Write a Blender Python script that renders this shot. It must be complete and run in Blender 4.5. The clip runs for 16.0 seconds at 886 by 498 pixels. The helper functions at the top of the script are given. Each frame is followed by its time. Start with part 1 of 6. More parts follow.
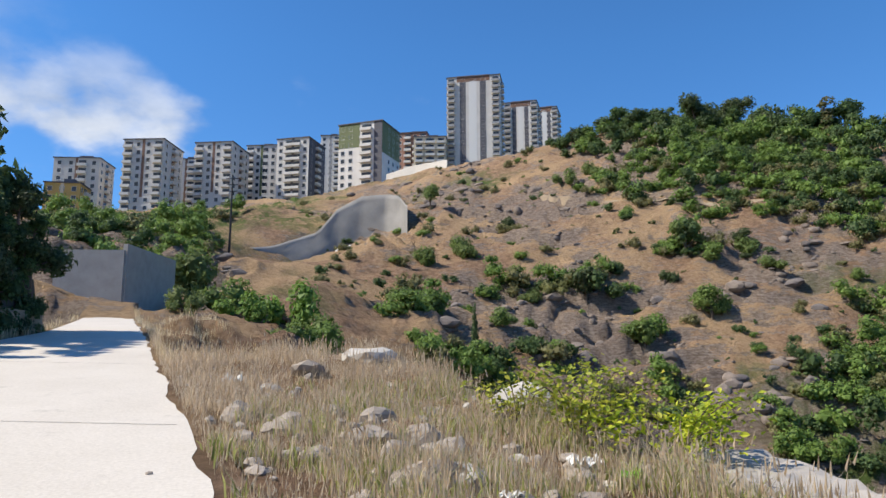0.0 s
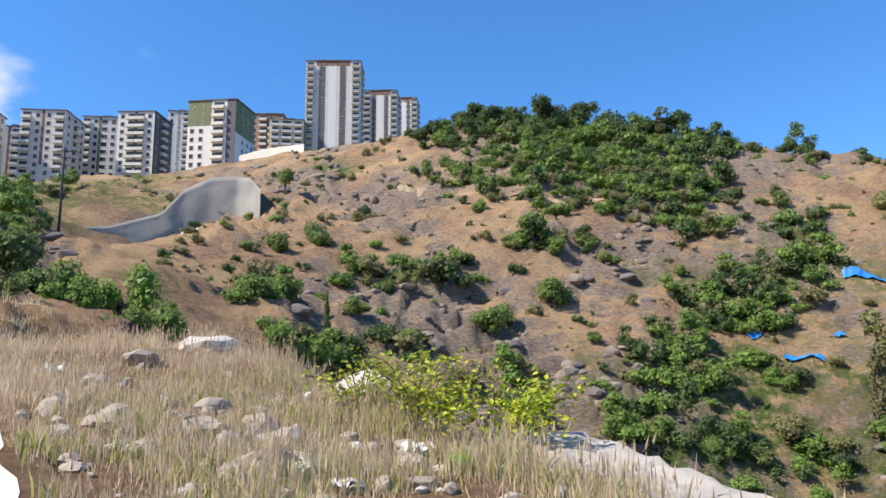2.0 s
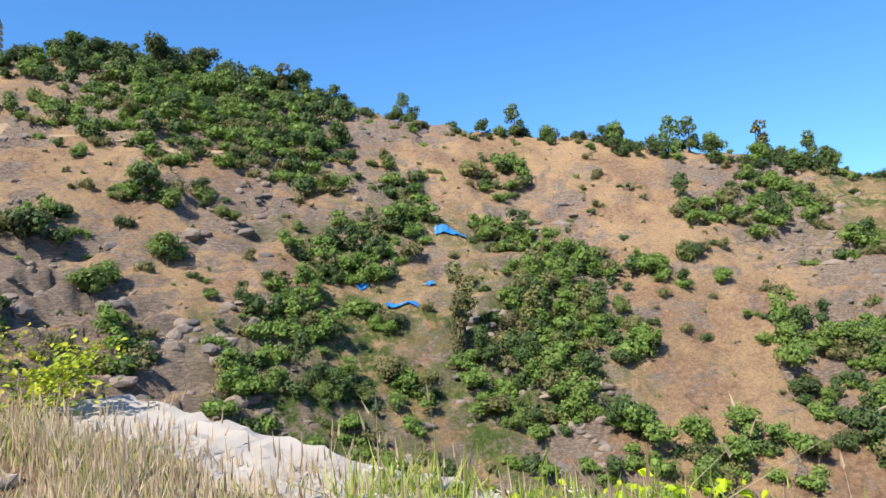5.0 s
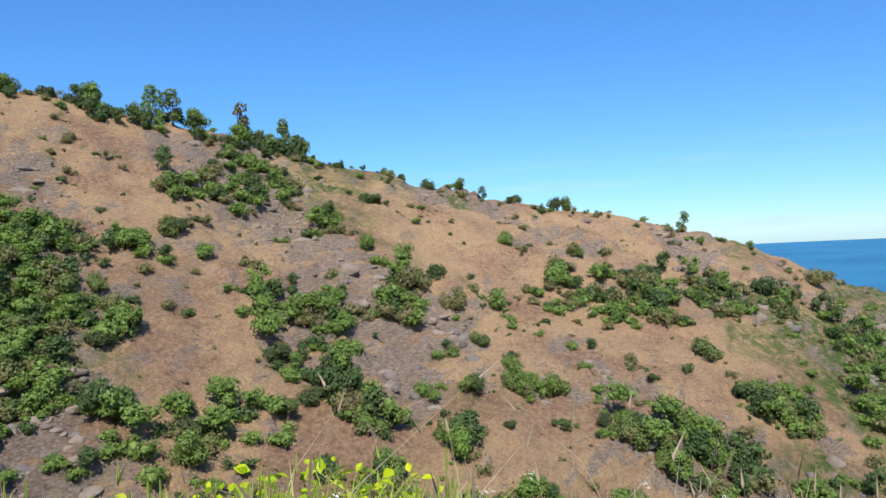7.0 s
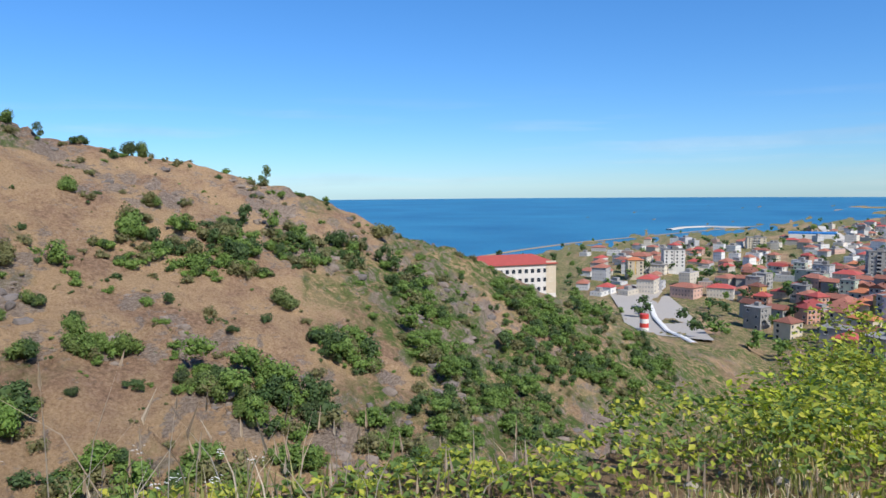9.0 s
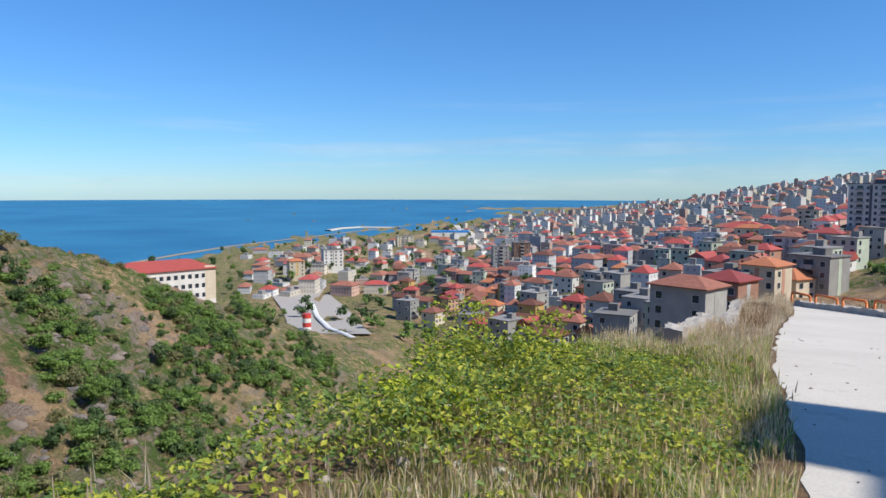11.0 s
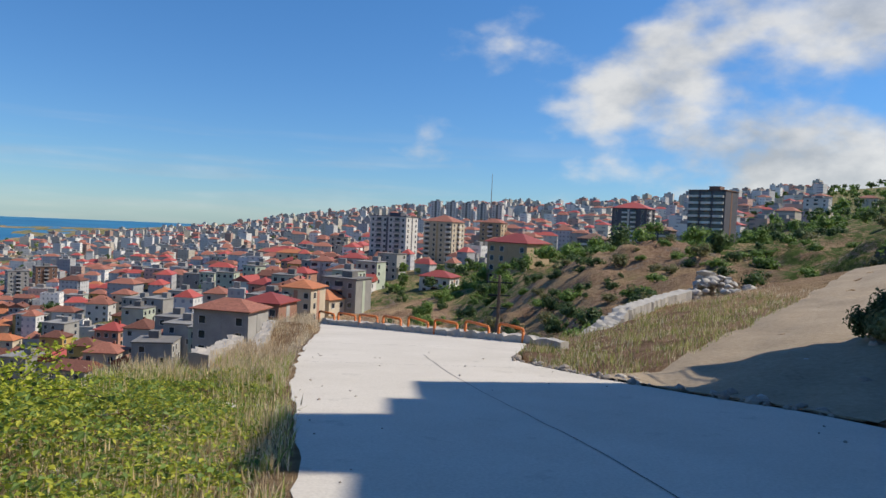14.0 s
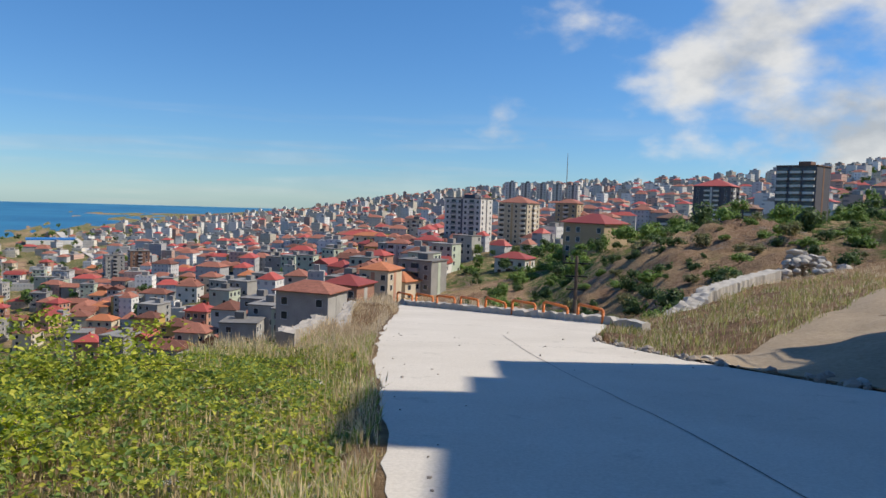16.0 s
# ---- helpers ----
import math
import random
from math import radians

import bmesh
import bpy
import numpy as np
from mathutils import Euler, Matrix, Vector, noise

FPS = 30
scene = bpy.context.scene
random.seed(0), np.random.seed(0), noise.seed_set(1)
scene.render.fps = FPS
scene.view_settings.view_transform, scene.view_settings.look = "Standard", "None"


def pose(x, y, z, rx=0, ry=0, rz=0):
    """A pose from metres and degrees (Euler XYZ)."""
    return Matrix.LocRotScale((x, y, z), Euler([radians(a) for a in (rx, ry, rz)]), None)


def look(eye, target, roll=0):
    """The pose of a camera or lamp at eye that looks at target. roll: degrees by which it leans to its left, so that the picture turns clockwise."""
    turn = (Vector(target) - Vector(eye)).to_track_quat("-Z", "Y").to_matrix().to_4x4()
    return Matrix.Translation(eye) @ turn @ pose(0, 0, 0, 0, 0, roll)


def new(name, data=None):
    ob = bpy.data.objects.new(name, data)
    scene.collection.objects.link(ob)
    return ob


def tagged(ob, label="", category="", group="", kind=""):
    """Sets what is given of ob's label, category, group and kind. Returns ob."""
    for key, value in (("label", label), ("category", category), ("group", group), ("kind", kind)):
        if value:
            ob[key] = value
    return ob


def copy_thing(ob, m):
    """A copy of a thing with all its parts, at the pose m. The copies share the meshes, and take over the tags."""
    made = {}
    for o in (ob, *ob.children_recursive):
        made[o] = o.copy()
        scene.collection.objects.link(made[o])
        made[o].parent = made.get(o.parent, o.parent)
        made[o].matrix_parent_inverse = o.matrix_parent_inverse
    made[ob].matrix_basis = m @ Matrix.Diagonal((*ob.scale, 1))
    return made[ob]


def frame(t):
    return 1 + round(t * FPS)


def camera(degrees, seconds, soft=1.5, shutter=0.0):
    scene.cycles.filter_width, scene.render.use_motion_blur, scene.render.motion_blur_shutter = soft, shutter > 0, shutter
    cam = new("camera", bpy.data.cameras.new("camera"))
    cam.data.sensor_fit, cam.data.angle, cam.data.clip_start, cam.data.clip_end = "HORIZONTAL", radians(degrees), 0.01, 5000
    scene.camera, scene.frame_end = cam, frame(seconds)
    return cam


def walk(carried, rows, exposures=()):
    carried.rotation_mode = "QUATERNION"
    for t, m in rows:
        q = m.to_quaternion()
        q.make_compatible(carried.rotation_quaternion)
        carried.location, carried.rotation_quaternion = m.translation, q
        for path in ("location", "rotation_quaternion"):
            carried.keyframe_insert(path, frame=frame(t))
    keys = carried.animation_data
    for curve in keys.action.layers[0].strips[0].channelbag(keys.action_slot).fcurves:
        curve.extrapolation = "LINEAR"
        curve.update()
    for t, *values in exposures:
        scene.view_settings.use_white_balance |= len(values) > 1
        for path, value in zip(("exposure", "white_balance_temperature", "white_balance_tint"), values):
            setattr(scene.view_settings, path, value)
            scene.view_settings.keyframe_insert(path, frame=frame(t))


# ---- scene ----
cam = camera(64.60, 16.0)
ROWS = [
    (0.0, -0.537, 0.075, 1.578, -0.00, 9.31, 0.06),
    (0.5, -0.515, 0.062, 1.586, -2.15, 9.21, 0.15),
    (1.0, -0.482, 0.028, 1.590, -5.09, 9.17, 0.32),
    (1.5, -0.455, -0.008, 1.585, -8.31, 8.82, 0.16),
    (2.0, -0.417, -0.003, 1.585, -11.87, 8.35, 0.14),
    (2.5, -0.348, -0.015, 1.580, -17.59, 7.38, 0.23),
    (3.0, -0.311, -0.054, 1.560, -23.30, 6.67, 0.63),
    (5.5, 0.322, -0.222, 1.574, -49.93, 2.83, 2.91),
    (6.0, 0.329, 0.082, 1.658, -60.57, 1.74, 2.84),
    (6.5, 0.271, 0.314, 1.631, -71.57, 1.13, 3.05),
    (7.0, 0.258, 0.536, 1.636, -82.73, -0.17, 2.94),
    (7.5, 0.337, 0.503, 1.596, -91.26, -1.24, 3.04),
    (8.0, 0.451, 0.306, 1.602, -100.31, -3.13, 2.01),
    (8.5, 0.514, 0.142, 1.557, -108.46, -4.39, 1.03),
    (11.0, 0.278, -0.013, 1.630, -142.93, -4.99, -0.17),
    (11.5, 0.265, -0.114, 1.611, -150.27, -4.55, -0.72),
    (12.0, 0.249, -0.185, 1.604, -156.93, -4.17, -1.07),
    (12.5, 0.200, -0.244, 1.616, -164.14, -3.03, -2.07),
    (13.0, 0.123, -0.270, 1.617, -169.27, -1.72, -2.70),
    (13.5, 0.045, -0.276, 1.611, -174.05, -1.38, -2.55),
    (14.0, -0.013, -0.299, 1.598, -178.76, -2.10, -2.73),
    (14.5, -0.059, -0.289, 1.604, -182.80, -2.86, -3.03),
    (15.0, -0.095, -0.187, 1.620, -186.96, -3.05, -3.42),
    (15.5, -0.027, -0.191, 1.611, -181.76, -3.22, -2.61),
    (16.0, 0.072, -0.293, 1.559, -172.69, -3.83, -1.91),
]
EXPOSURES = [(0.0, 0.32, 6900, 9), (1.5, 0.54, 6900, 9), (3.0, 0.82, 7000, 9), (5.5, 0.72, 7000, 9), (7.0, 0.36, 6600, 9), (8.5, 0.16, 6400, 9), (11.0, 0.12, 6500, 8), (13.0, 0.04, 6700, 9), (15.0, -0.12, 7200, 9), (16.0, -0.02, 7100, 9)]
walk(cam, [(t, pose(x, y, z, 90 + pitch, roll, yaw)) for t, x, y, z, yaw, pitch, roll in ROWS], EXPOSURES)

# ---- daylight ----
SUN_AZ, SUN_EL = 100.0, 47.0   # degrees to the left of +y, and above the ground
sun_way = Vector((-math.sin(radians(SUN_AZ)) * math.cos(radians(SUN_EL)), math.cos(radians(SUN_AZ)) * math.cos(radians(SUN_EL)), math.sin(radians(SUN_EL))))
sun = new("sun", bpy.data.lights.new("sun", "SUN"))
sun.data.energy, sun.data.angle, sun.data.color = 5.0, radians(0.6), (1.0, 0.94, 0.85)
sun.matrix_world = look(sun_way * 50, (0, 0, 0))
scene.view_settings.exposure = 0.0


def dome():
    world = bpy.data.worlds.new("sky")
    scene.world = world
    world.use_nodes = True
    nt = world.node_tree
    nt.nodes.clear()
    add, link = nt.nodes.new, nt.links.new

    def math_node(op, a, b=None):
        n = add("ShaderNodeMath")
        n.operation = op
        for k, v in ((0, a), (1, b)):
            if v is None:
                continue
            if isinstance(v, (int, float)):
                n.inputs[k].default_value = v
            else:
                link(v, n.inputs[k])
        return n.outputs[0]

    sky = add("ShaderNodeTexSky")
    sky.sky_type, sky.sun_disc = "NISHITA", False
    sky.sun_elevation, sky.sun_rotation = radians(SUN_EL), radians(-SUN_AZ)
    sky.altitude, sky.air_density, sky.dust_density, sky.ozone_density = 300, 1.0, 0.0, 6.0
    tc = add("ShaderNodeTexCoord")
    sep = add("ShaderNodeSeparateXYZ")
    link(tc.outputs["Generated"], sep.inputs[0])
    x, y, z = sep.outputs
    # heaped clouds: round puffs low over the land, flattened towards the horizon
    puff = add("ShaderNodeCombineXYZ")
    link(x, puff.inputs[0])
    link(y, puff.inputs[1])
    link(math_node("MULTIPLY", z, 1.7), puff.inputs[2])
    big = add("ShaderNodeTexNoise")
    big.inputs["Scale"].default_value, big.inputs["Detail"].default_value, big.inputs["Roughness"].default_value = 4.6, 9, 0.5
    link(puff.outputs[0], big.inputs["Vector"])
    # more cloud over the land, in the west and south; little over the sea
    land = math_node("ADD", math_node("MULTIPLY", x, -0.80), math_node("MULTIPLY", y, -0.12))
    lift = math_node("MULTIPLY", math_node("ADD", land, -0.14), 0.55)
    ramp = add("ShaderNodeMapRange")
    ramp.interpolation_type = "SMOOTHSTEP"
    ramp.inputs["From Min"].default_value, ramp.inputs["From Max"].default_value = 0.535, 0.70
    link(math_node("ADD", big.outputs["Fac"], lift), ramp.inputs["Value"])
    low = add("ShaderNodeMapRange")   # clouds only in a belt up to some 25 degrees
    low.interpolation_type = "SMOOTHSTEP"
    low.inputs["From Min"].default_value, low.inputs["From Max"].default_value = 0.46, 0.24
    link(z, low.inputs["Value"])
    heaps = math_node("MULTIPLY", math_node("MULTIPLY", ramp.outputs[0], low.outputs[0]), 0.9)
    # thin drawn-out veils a few degrees over the horizon
    veil = add("ShaderNodeCombineXYZ")
    link(x, veil.inputs[0])
    link(y, veil.inputs[1])
    link(math_node("MULTIPLY", z, 14.0), veil.inputs[2])
    thin = add("ShaderNodeTexNoise")
    thin.inputs["Scale"].default_value, thin.inputs["Detail"].default_value, thin.inputs["Roughness"].default_value = 2.6, 6, 0.5
    link(veil.outputs[0], thin.inputs["Vector"])
    film = add("ShaderNodeMapRange")
    film.interpolation_type = "SMOOTHSTEP"
    film.inputs["From Min"].default_value, film.inputs["From Max"].default_value = 0.50, 0.70
    link(thin.outputs["Fac"], film.inputs["Value"])
    belt = add("ShaderNodeMapRange")
    belt.interpolation_type = "SMOOTHSTEP"
    belt.inputs["From Min"].default_value, belt.inputs["From Max"].default_value = 0.15, 0.06
    link(z, belt.inputs["Value"])
    veils = math_node("MULTIPLY", math_node("MULTIPLY", film.outputs[0], belt.outputs[0]), 0.2)
    cover = math_node("MAXIMUM", heaps, veils)
    mix = add("ShaderNodeMix")
    mix.data_type = "RGBA"
    link(cover, mix.inputs["Factor"])
    # clear maritime air: deeper blue overhead, pale blue down to the horizon
    tone = add("ShaderNodeMapRange")
    tone.data_type = "FLOAT_VECTOR"
    tone.inputs[7].default_value, tone.inputs[8].default_value = (0.0, 0.0, 0.0), (0.42, 0.42, 0.42)
    tone.inputs[9].default_value, tone.inputs[10].default_value = (0.60, 0.86, 1.18), (0.56, 1.08, 1.46)
    zzz = add("ShaderNodeCombineXYZ")
    for k in range(3):
        link(z, zzz.inputs[k])
    link(zzz.outputs[0], tone.inputs[6])
    tint = add("ShaderNodeMix")
    tint.data_type, tint.blend_type = "RGBA", "MULTIPLY"
    tint.inputs["Factor"].default_value = 1.0
    link(sky.outputs[0], tint.inputs["A"])
    link(tone.outputs[1], tint.inputs["B"])
    link(tint.outputs["Result"], mix.inputs["A"])
    # grey undersides and bright heads within the clouds
    body = add("ShaderNodeTexNoise")
    body.inputs["Scale"].default_value, body.inputs["Detail"].default_value, body.inputs["Roughness"].default_value = 9.0, 7, 0.55
    link(puff.outputs[0], body.inputs["Vector"])
    shade = add("ShaderNodeMix")
    shade.data_type = "RGBA"
    deep = add("ShaderNodeMapRange")
    deep.inputs["From Min"].default_value, deep.inputs["From Max"].default_value = 0.36, 0.62
    link(body.outputs["Fac"], deep.inputs["Value"])
    link(deep.outputs[0], shade.inputs["Factor"])
    shade.inputs["A"].default_value, shade.inputs["B"].default_value = (4.5, 4.9, 5.5, 1), (7.6, 7.8, 8.1, 1)
    link(shade.outputs["Result"], mix.inputs["B"])
    back = add("ShaderNodeBackground")
    back.inputs["Strength"].default_value = 0.104
    link(mix.outputs["Result"], back.inputs["Color"])
    out = add("ShaderNodeOutputWorld")
    link(back.outputs[0], out.inputs["Surface"])


dome()

# ---- materials ----
def material(name, build):
    m = bpy.data.materials.new(name)
    m.use_nodes = True
    nt = m.node_tree
    nt.nodes.clear()
    bsdf, out = nt.nodes.new("ShaderNodeBsdfPrincipled"), nt.nodes.new("ShaderNodeOutputMaterial")
    nt.links.new(bsdf.outputs[0], out.inputs["Surface"])
    build(nt, bsdf)
    return m


def coords(nt, space="Object"):
    return nt.nodes.new("ShaderNodeTexCoord").outputs[space]


def noise_tex(nt, vec, scale, detail=5, rough=0.55):
    n = nt.nodes.new("ShaderNodeTexNoise")
    n.inputs["Scale"].default_value, n.inputs["Detail"].default_value, n.inputs["Roughness"].default_value = scale, detail, rough
    nt.links.new(vec, n.inputs["Vector"])
    return n.outputs["Fac"]


def ramp(nt, fac, *stops):
    n = nt.nodes.new("ShaderNodeValToRGB")
    while len(n.color_ramp.elements) < len(stops):
        n.color_ramp.elements.new(0.5)
    for e, (pos, col) in zip(n.color_ramp.elements, stops):
        e.position = pos
        e.color = (*col, 1) if not isinstance(col, (int, float)) else (col, col, col, 1)
    nt.links.new(fac, n.inputs[0])
    return n.outputs["Color"]


def mixed(nt, fac, a, b, how="MIX"):
    n = nt.nodes.new("ShaderNodeMix")
    n.data_type, n.blend_type = "RGBA", how
    for k, v in (("Factor", fac), ("A", a), ("B", b)):
        if isinstance(v, (int, float)):
            n.inputs[k].default_value = v
        elif isinstance(v, tuple):
            n.inputs[k].default_value = (*v, 1)
        else:
            nt.links.new(v, n.inputs[k])
    return n.outputs["Result"]


def bump(nt, bsdf, height, strength=0.4, distance=0.05):
    n = nt.nodes.new("ShaderNodeBump")
    n.inputs["Strength"].default_value, n.inputs["Distance"].default_value = strength, distance
    nt.links.new(height, n.inputs["Height"])
    nt.links.new(n.outputs[0], bsdf.inputs["Normal"])


def plain(name, colour, rough=0.75, vary=0.12, scale=1.5, metal=0.0, spread=0.0, bumps=0.0):
    """Painted or worn surface: two scales of stain over one colour; spread varies it from object to object."""
    def build(nt, b):
        v = coords(nt)
        dark = tuple(c * (1 - 2 * vary) for c in colour)
        lite = tuple(min(1, c * (1 + vary)) for c in colour)
        c = ramp(nt, noise_tex(nt, v, scale), (0.3, dark), (0.7, lite))
        c = mixed(nt, 0.35, c, ramp(nt, noise_tex(nt, v, scale * 14, 3), (0.35, dark), (0.65, lite)))
        if spread:
            info = nt.nodes.new("ShaderNodeObjectInfo").outputs["Random"]
            hsv = nt.nodes.new("ShaderNodeHueSaturation")
            mr = nt.nodes.new("ShaderNodeMapRange")
            mr.inputs["To Min"].default_value, mr.inputs["To Max"].default_value = 1 - spread, 1 + spread
            nt.links.new(info, mr.inputs["Value"])
            nt.links.new(mr.outputs[0], hsv.inputs["Value"])
            nt.links.new(c, hsv.inputs["Color"])
            c = hsv.outputs["Color"]
        nt.links.new(c, b.inputs["Base Color"])
        b.inputs["Roughness"].default_value, b.inputs["Metallic"].default_value = rough, metal
        if bumps:
            bump(nt, b, noise_tex(nt, v, scale * 10, 6), 0.5, bumps)
    return material(name, build)


def ground_material():
    def build(nt, b):
        v = coords(nt)
        patch = noise_tex(nt, v, 0.075, 9, 0.66)
        soil = ramp(nt, noise_tex(nt, v, 1.3, 10, 0.75), (0.30, (0.12, 0.076, 0.050)), (0.50, (0.30, 0.190, 0.122)), (0.68, (0.46, 0.315, 0.215)))
        straw = ramp(nt, noise_tex(nt, v, 2.6, 10, 0.8), (0.28, (0.17, 0.110, 0.063)), (0.50, (0.43, 0.290, 0.168)), (0.72, (0.60, 0.445, 0.285)))
        c = mixed(nt, ramp(nt, patch, (0.42, 0.0), (0.56, 1.0)), soil, straw)
        # rock where the strata break out (attribute 'rock') and where it is steep
        geo = nt.nodes.new("ShaderNodeNewGeometry")
        sep = nt.nodes.new("ShaderNodeSeparateXYZ")
        nt.links.new(geo.outputs["Normal"], sep.inputs[0])
        stretch = nt.nodes.new("ShaderNodeMapping")
        stretch.inputs["Scale"].default_value, stretch.inputs["Rotation"].default_value = (1.0, 1.0, 3.2), (0.12, 0.2, 0.0)
        nt.links.new(v, stretch.inputs["Vector"])
        rockn = noise_tex(nt, stretch.outputs[0], 0.42, 11, 0.80)

        def math_node(op, p, q):
            n = nt.nodes.new("ShaderNodeMath")
            n.operation = op
            for k, u in ((0, p), (1, q)):
                if isinstance(u, (int, float)):
                    n.inputs[k].default_value = u
                else:
                    nt.links.new(u, n.inputs[k])
            return n.outputs[0]
        bare = nt.nodes.new("ShaderNodeAttribute")
        bare.attribute_name = "rock"
        much = math_node("ADD", math_node("MULTIPLY", bare.outputs["Fac"], 0.17), math_node("SUBTRACT", rockn, math_node("MULTIPLY", sep.outputs[2], 0.62)))
        crag = noise_tex(nt, stretch.outputs[0], 1.5, 11, 0.82)
        rock = ramp(nt, crag, (0.34, (0.045, 0.036, 0.031)), (0.47, (0.21, 0.168, 0.140)), (0.58, (0.35, 0.295, 0.255)), (0.72, (0.54, 0.475, 0.42)))
        c = mixed(nt, ramp(nt, much, (0.05, 0.0), (0.12, 0.85)), c, rock)
        # low green growth where the plan has it (attribute 'green'), broken up
        att = nt.nodes.new("ShaderNodeAttribute")
        att.attribute_name = "green"
        leaf = ramp(nt, noise_tex(nt, v, 1.6, 10, 0.8), (0.3, (0.022, 0.046, 0.010)), (0.52, (0.085, 0.130, 0.034)), (0.72, (0.19, 0.23, 0.08)))
        tuft = ramp(nt, noise_tex(nt, v, 0.45, 10, 0.8), (0.43, 0.0), (0.53, 1.0))
        c = mixed(nt, mixed(nt, 1.0, att.outputs["Color"], tuft, "MULTIPLY"), c, leaf)
        # low dry bents and dwarf scrub, a hand to a foot across
        speck = noise_tex(nt, v, 3.4, 8, 0.8)
        c = mixed(nt, ramp(nt, speck, (0.60, 0.0), (0.66, 0.75)), c, (0.060, 0.062, 0.026))
        nt.links.new(c, b.inputs["Base Color"])
        b.inputs["Roughness"].default_value = 0.95
        b.inputs["Specular IOR Level"].default_value = 0.1
        bump(nt, b, math_node("ADD", math_node("MULTIPLY", crag, 0.6), noise_tex(nt, v, 1.9, 11, 0.8)), 1.0, 0.62)
    return material("hillside_ground", build)


def sea_material():
    def build(nt, b):
        v = coords(nt)
        c = ramp(nt, noise_tex(nt, v, 0.0035, 6, 0.6), (0.35, (0.018, 0.125, 0.25)), (0.68, (0.035, 0.20, 0.34)))
        nt.links.new(c, b.inputs["Base Color"])
        b.inputs["Roughness"].default_value = 0.45
        b.inputs["Specular IOR Level"].default_value = 0.25
        bump(nt, b, noise_tex(nt, v, 0.12, 6, 0.7), 0.5, 1.0)
    return material("sea_water", build)


def concrete_material(name, lo, hi, scale=0.5):
    def build(nt, b):
        v = coords(nt)
        c = ramp(nt, noise_tex(nt, v, scale, 7, 0.6), (0.3, lo), (0.7, hi))
        fine = noise_tex(nt, v, scale * 60, 4, 0.6)
        c = mixed(nt, 0.5, c, ramp(nt, fine, (0.3, tuple(x * 0.85 for x in lo)), (0.7, hi)))
        stain = noise_tex(nt, v, scale * 2.7, 8, 0.7)
        c = mixed(nt, ramp(nt, stain, (0.60, 0.0), (0.72, 0.55)), c, tuple(x * 0.62 for x in lo))
        nt.links.new(c, b.inputs["Base Color"])
        b.inputs["Roughness"].default_value = 0.9
        bump(nt, b, fine, 0.35, 0.01)
    return material(name, build)


M_GROUND, M_SEA = ground_material(), sea_material()
M_ROAD = concrete_material("road_concrete", (0.50, 0.455, 0.39), (0.66, 0.61, 0.54))
M_CONC = concrete_material("old_concrete", (0.30, 0.285, 0.26), (0.46, 0.44, 0.41), 1.2)

# ---- the lie of the land ----
# Lines round the place: degrees to the left of +y, metres out, height.
BROW = [(60, 40), (35, 42), (22, 36), (12, 19), (4, 12.5), (-6, 9.0), (-15, 6.6), (-28, 5.2), (-45, 4.6), (-70, 4.2), (-100, 4.4), (-120, 5.0), (-135, 6.6), (-147, 10), (-156, 14), (-163, 19), (-167, 30), (-170, 34.5), (-174, 31), (-180, 28), (-186, 25.5), (-190, 29), (-194, 33), (-200, 42), (-207, 46), (-215, 52), (-225, 50), (-300, 40)]
FOOT = [(60, 55, 8), (30, 62, 8.5), (20, 66, 6.5), (12, 60, 3.0), (4, 58, -4), (-6, 58, -12), (-20, 62, -20), (-40, 66, -26), (-60, 68, -29), (-80, 70, -31), (-100, 74, -34), (-115, 82, -40), (-127, 105, -50), (-137, 150, -62), (-147, 170, -58), (-156, 150, -45), (-165, 120, -30), (-173, 90, -20), (-183, 75, -15), (-191, 66, -9), (-199, 66, -5), (-207, 72, -3), (-215, 80, 0), (-230, 80, 4), (-300, 55, 8)]
RIDGE = [(60, 240, 43), (30, 235, 46), (20, 230, 50), (10, 215, 54.5), (0, 190, 56.5), (-7, 172, 54), (-19, 160, 55.4), (-30, 152, 47.5), (-40, 150, 40.6), (-47, 150, 36.5), (-54, 150, 34), (-60, 150, 30.2), (-68, 155, 25.3), (-76, 160, 21), (-83, 165, 15.4), (-90, 170, 10.8), (-95, 175, 7.1), (-103, 180, 1.9), (-108, 185, -4.2), (-112.5, 190, -11.4), (-118, 200, -19.5), (-124, 212, -30.5), (-130, 226, -42.5)]
RIDGE2 = [(-135.5, 235, -58), (-141, 330, -76), (-148, 330, -64), (-156, 300, -48), (-165, 260, -34), (-173, 230, -27), (-180, 210, -22), (-185, 150, -10.5), (-190.6, 105, -3.6), (-197.6, 105, -1.2), (-203.5, 110, -0.5), (-212.7, 135, 5.1), (-225, 170, 10), (-300, 240, 43)]
FAR = [(60, 600, 75), (0, 600, 78), (-30, 400, 10), (-60, 400, -40), (-90, 420, -79), (-120, 440, -74), (-130, 380, -75), (-136, 400, -76), (-141, 430, -77), (-146, 560, -74), (-150, 700, -71), (-158, 900, -58), (-165, 950, -42), (-172, 700, -26), (-180, 440, -23), (-188, 420, -18), (-196, 410, -13), (-205, 400, 2), (-213, 430, 24), (-225, 640, 50), (-300, 600, 75)]
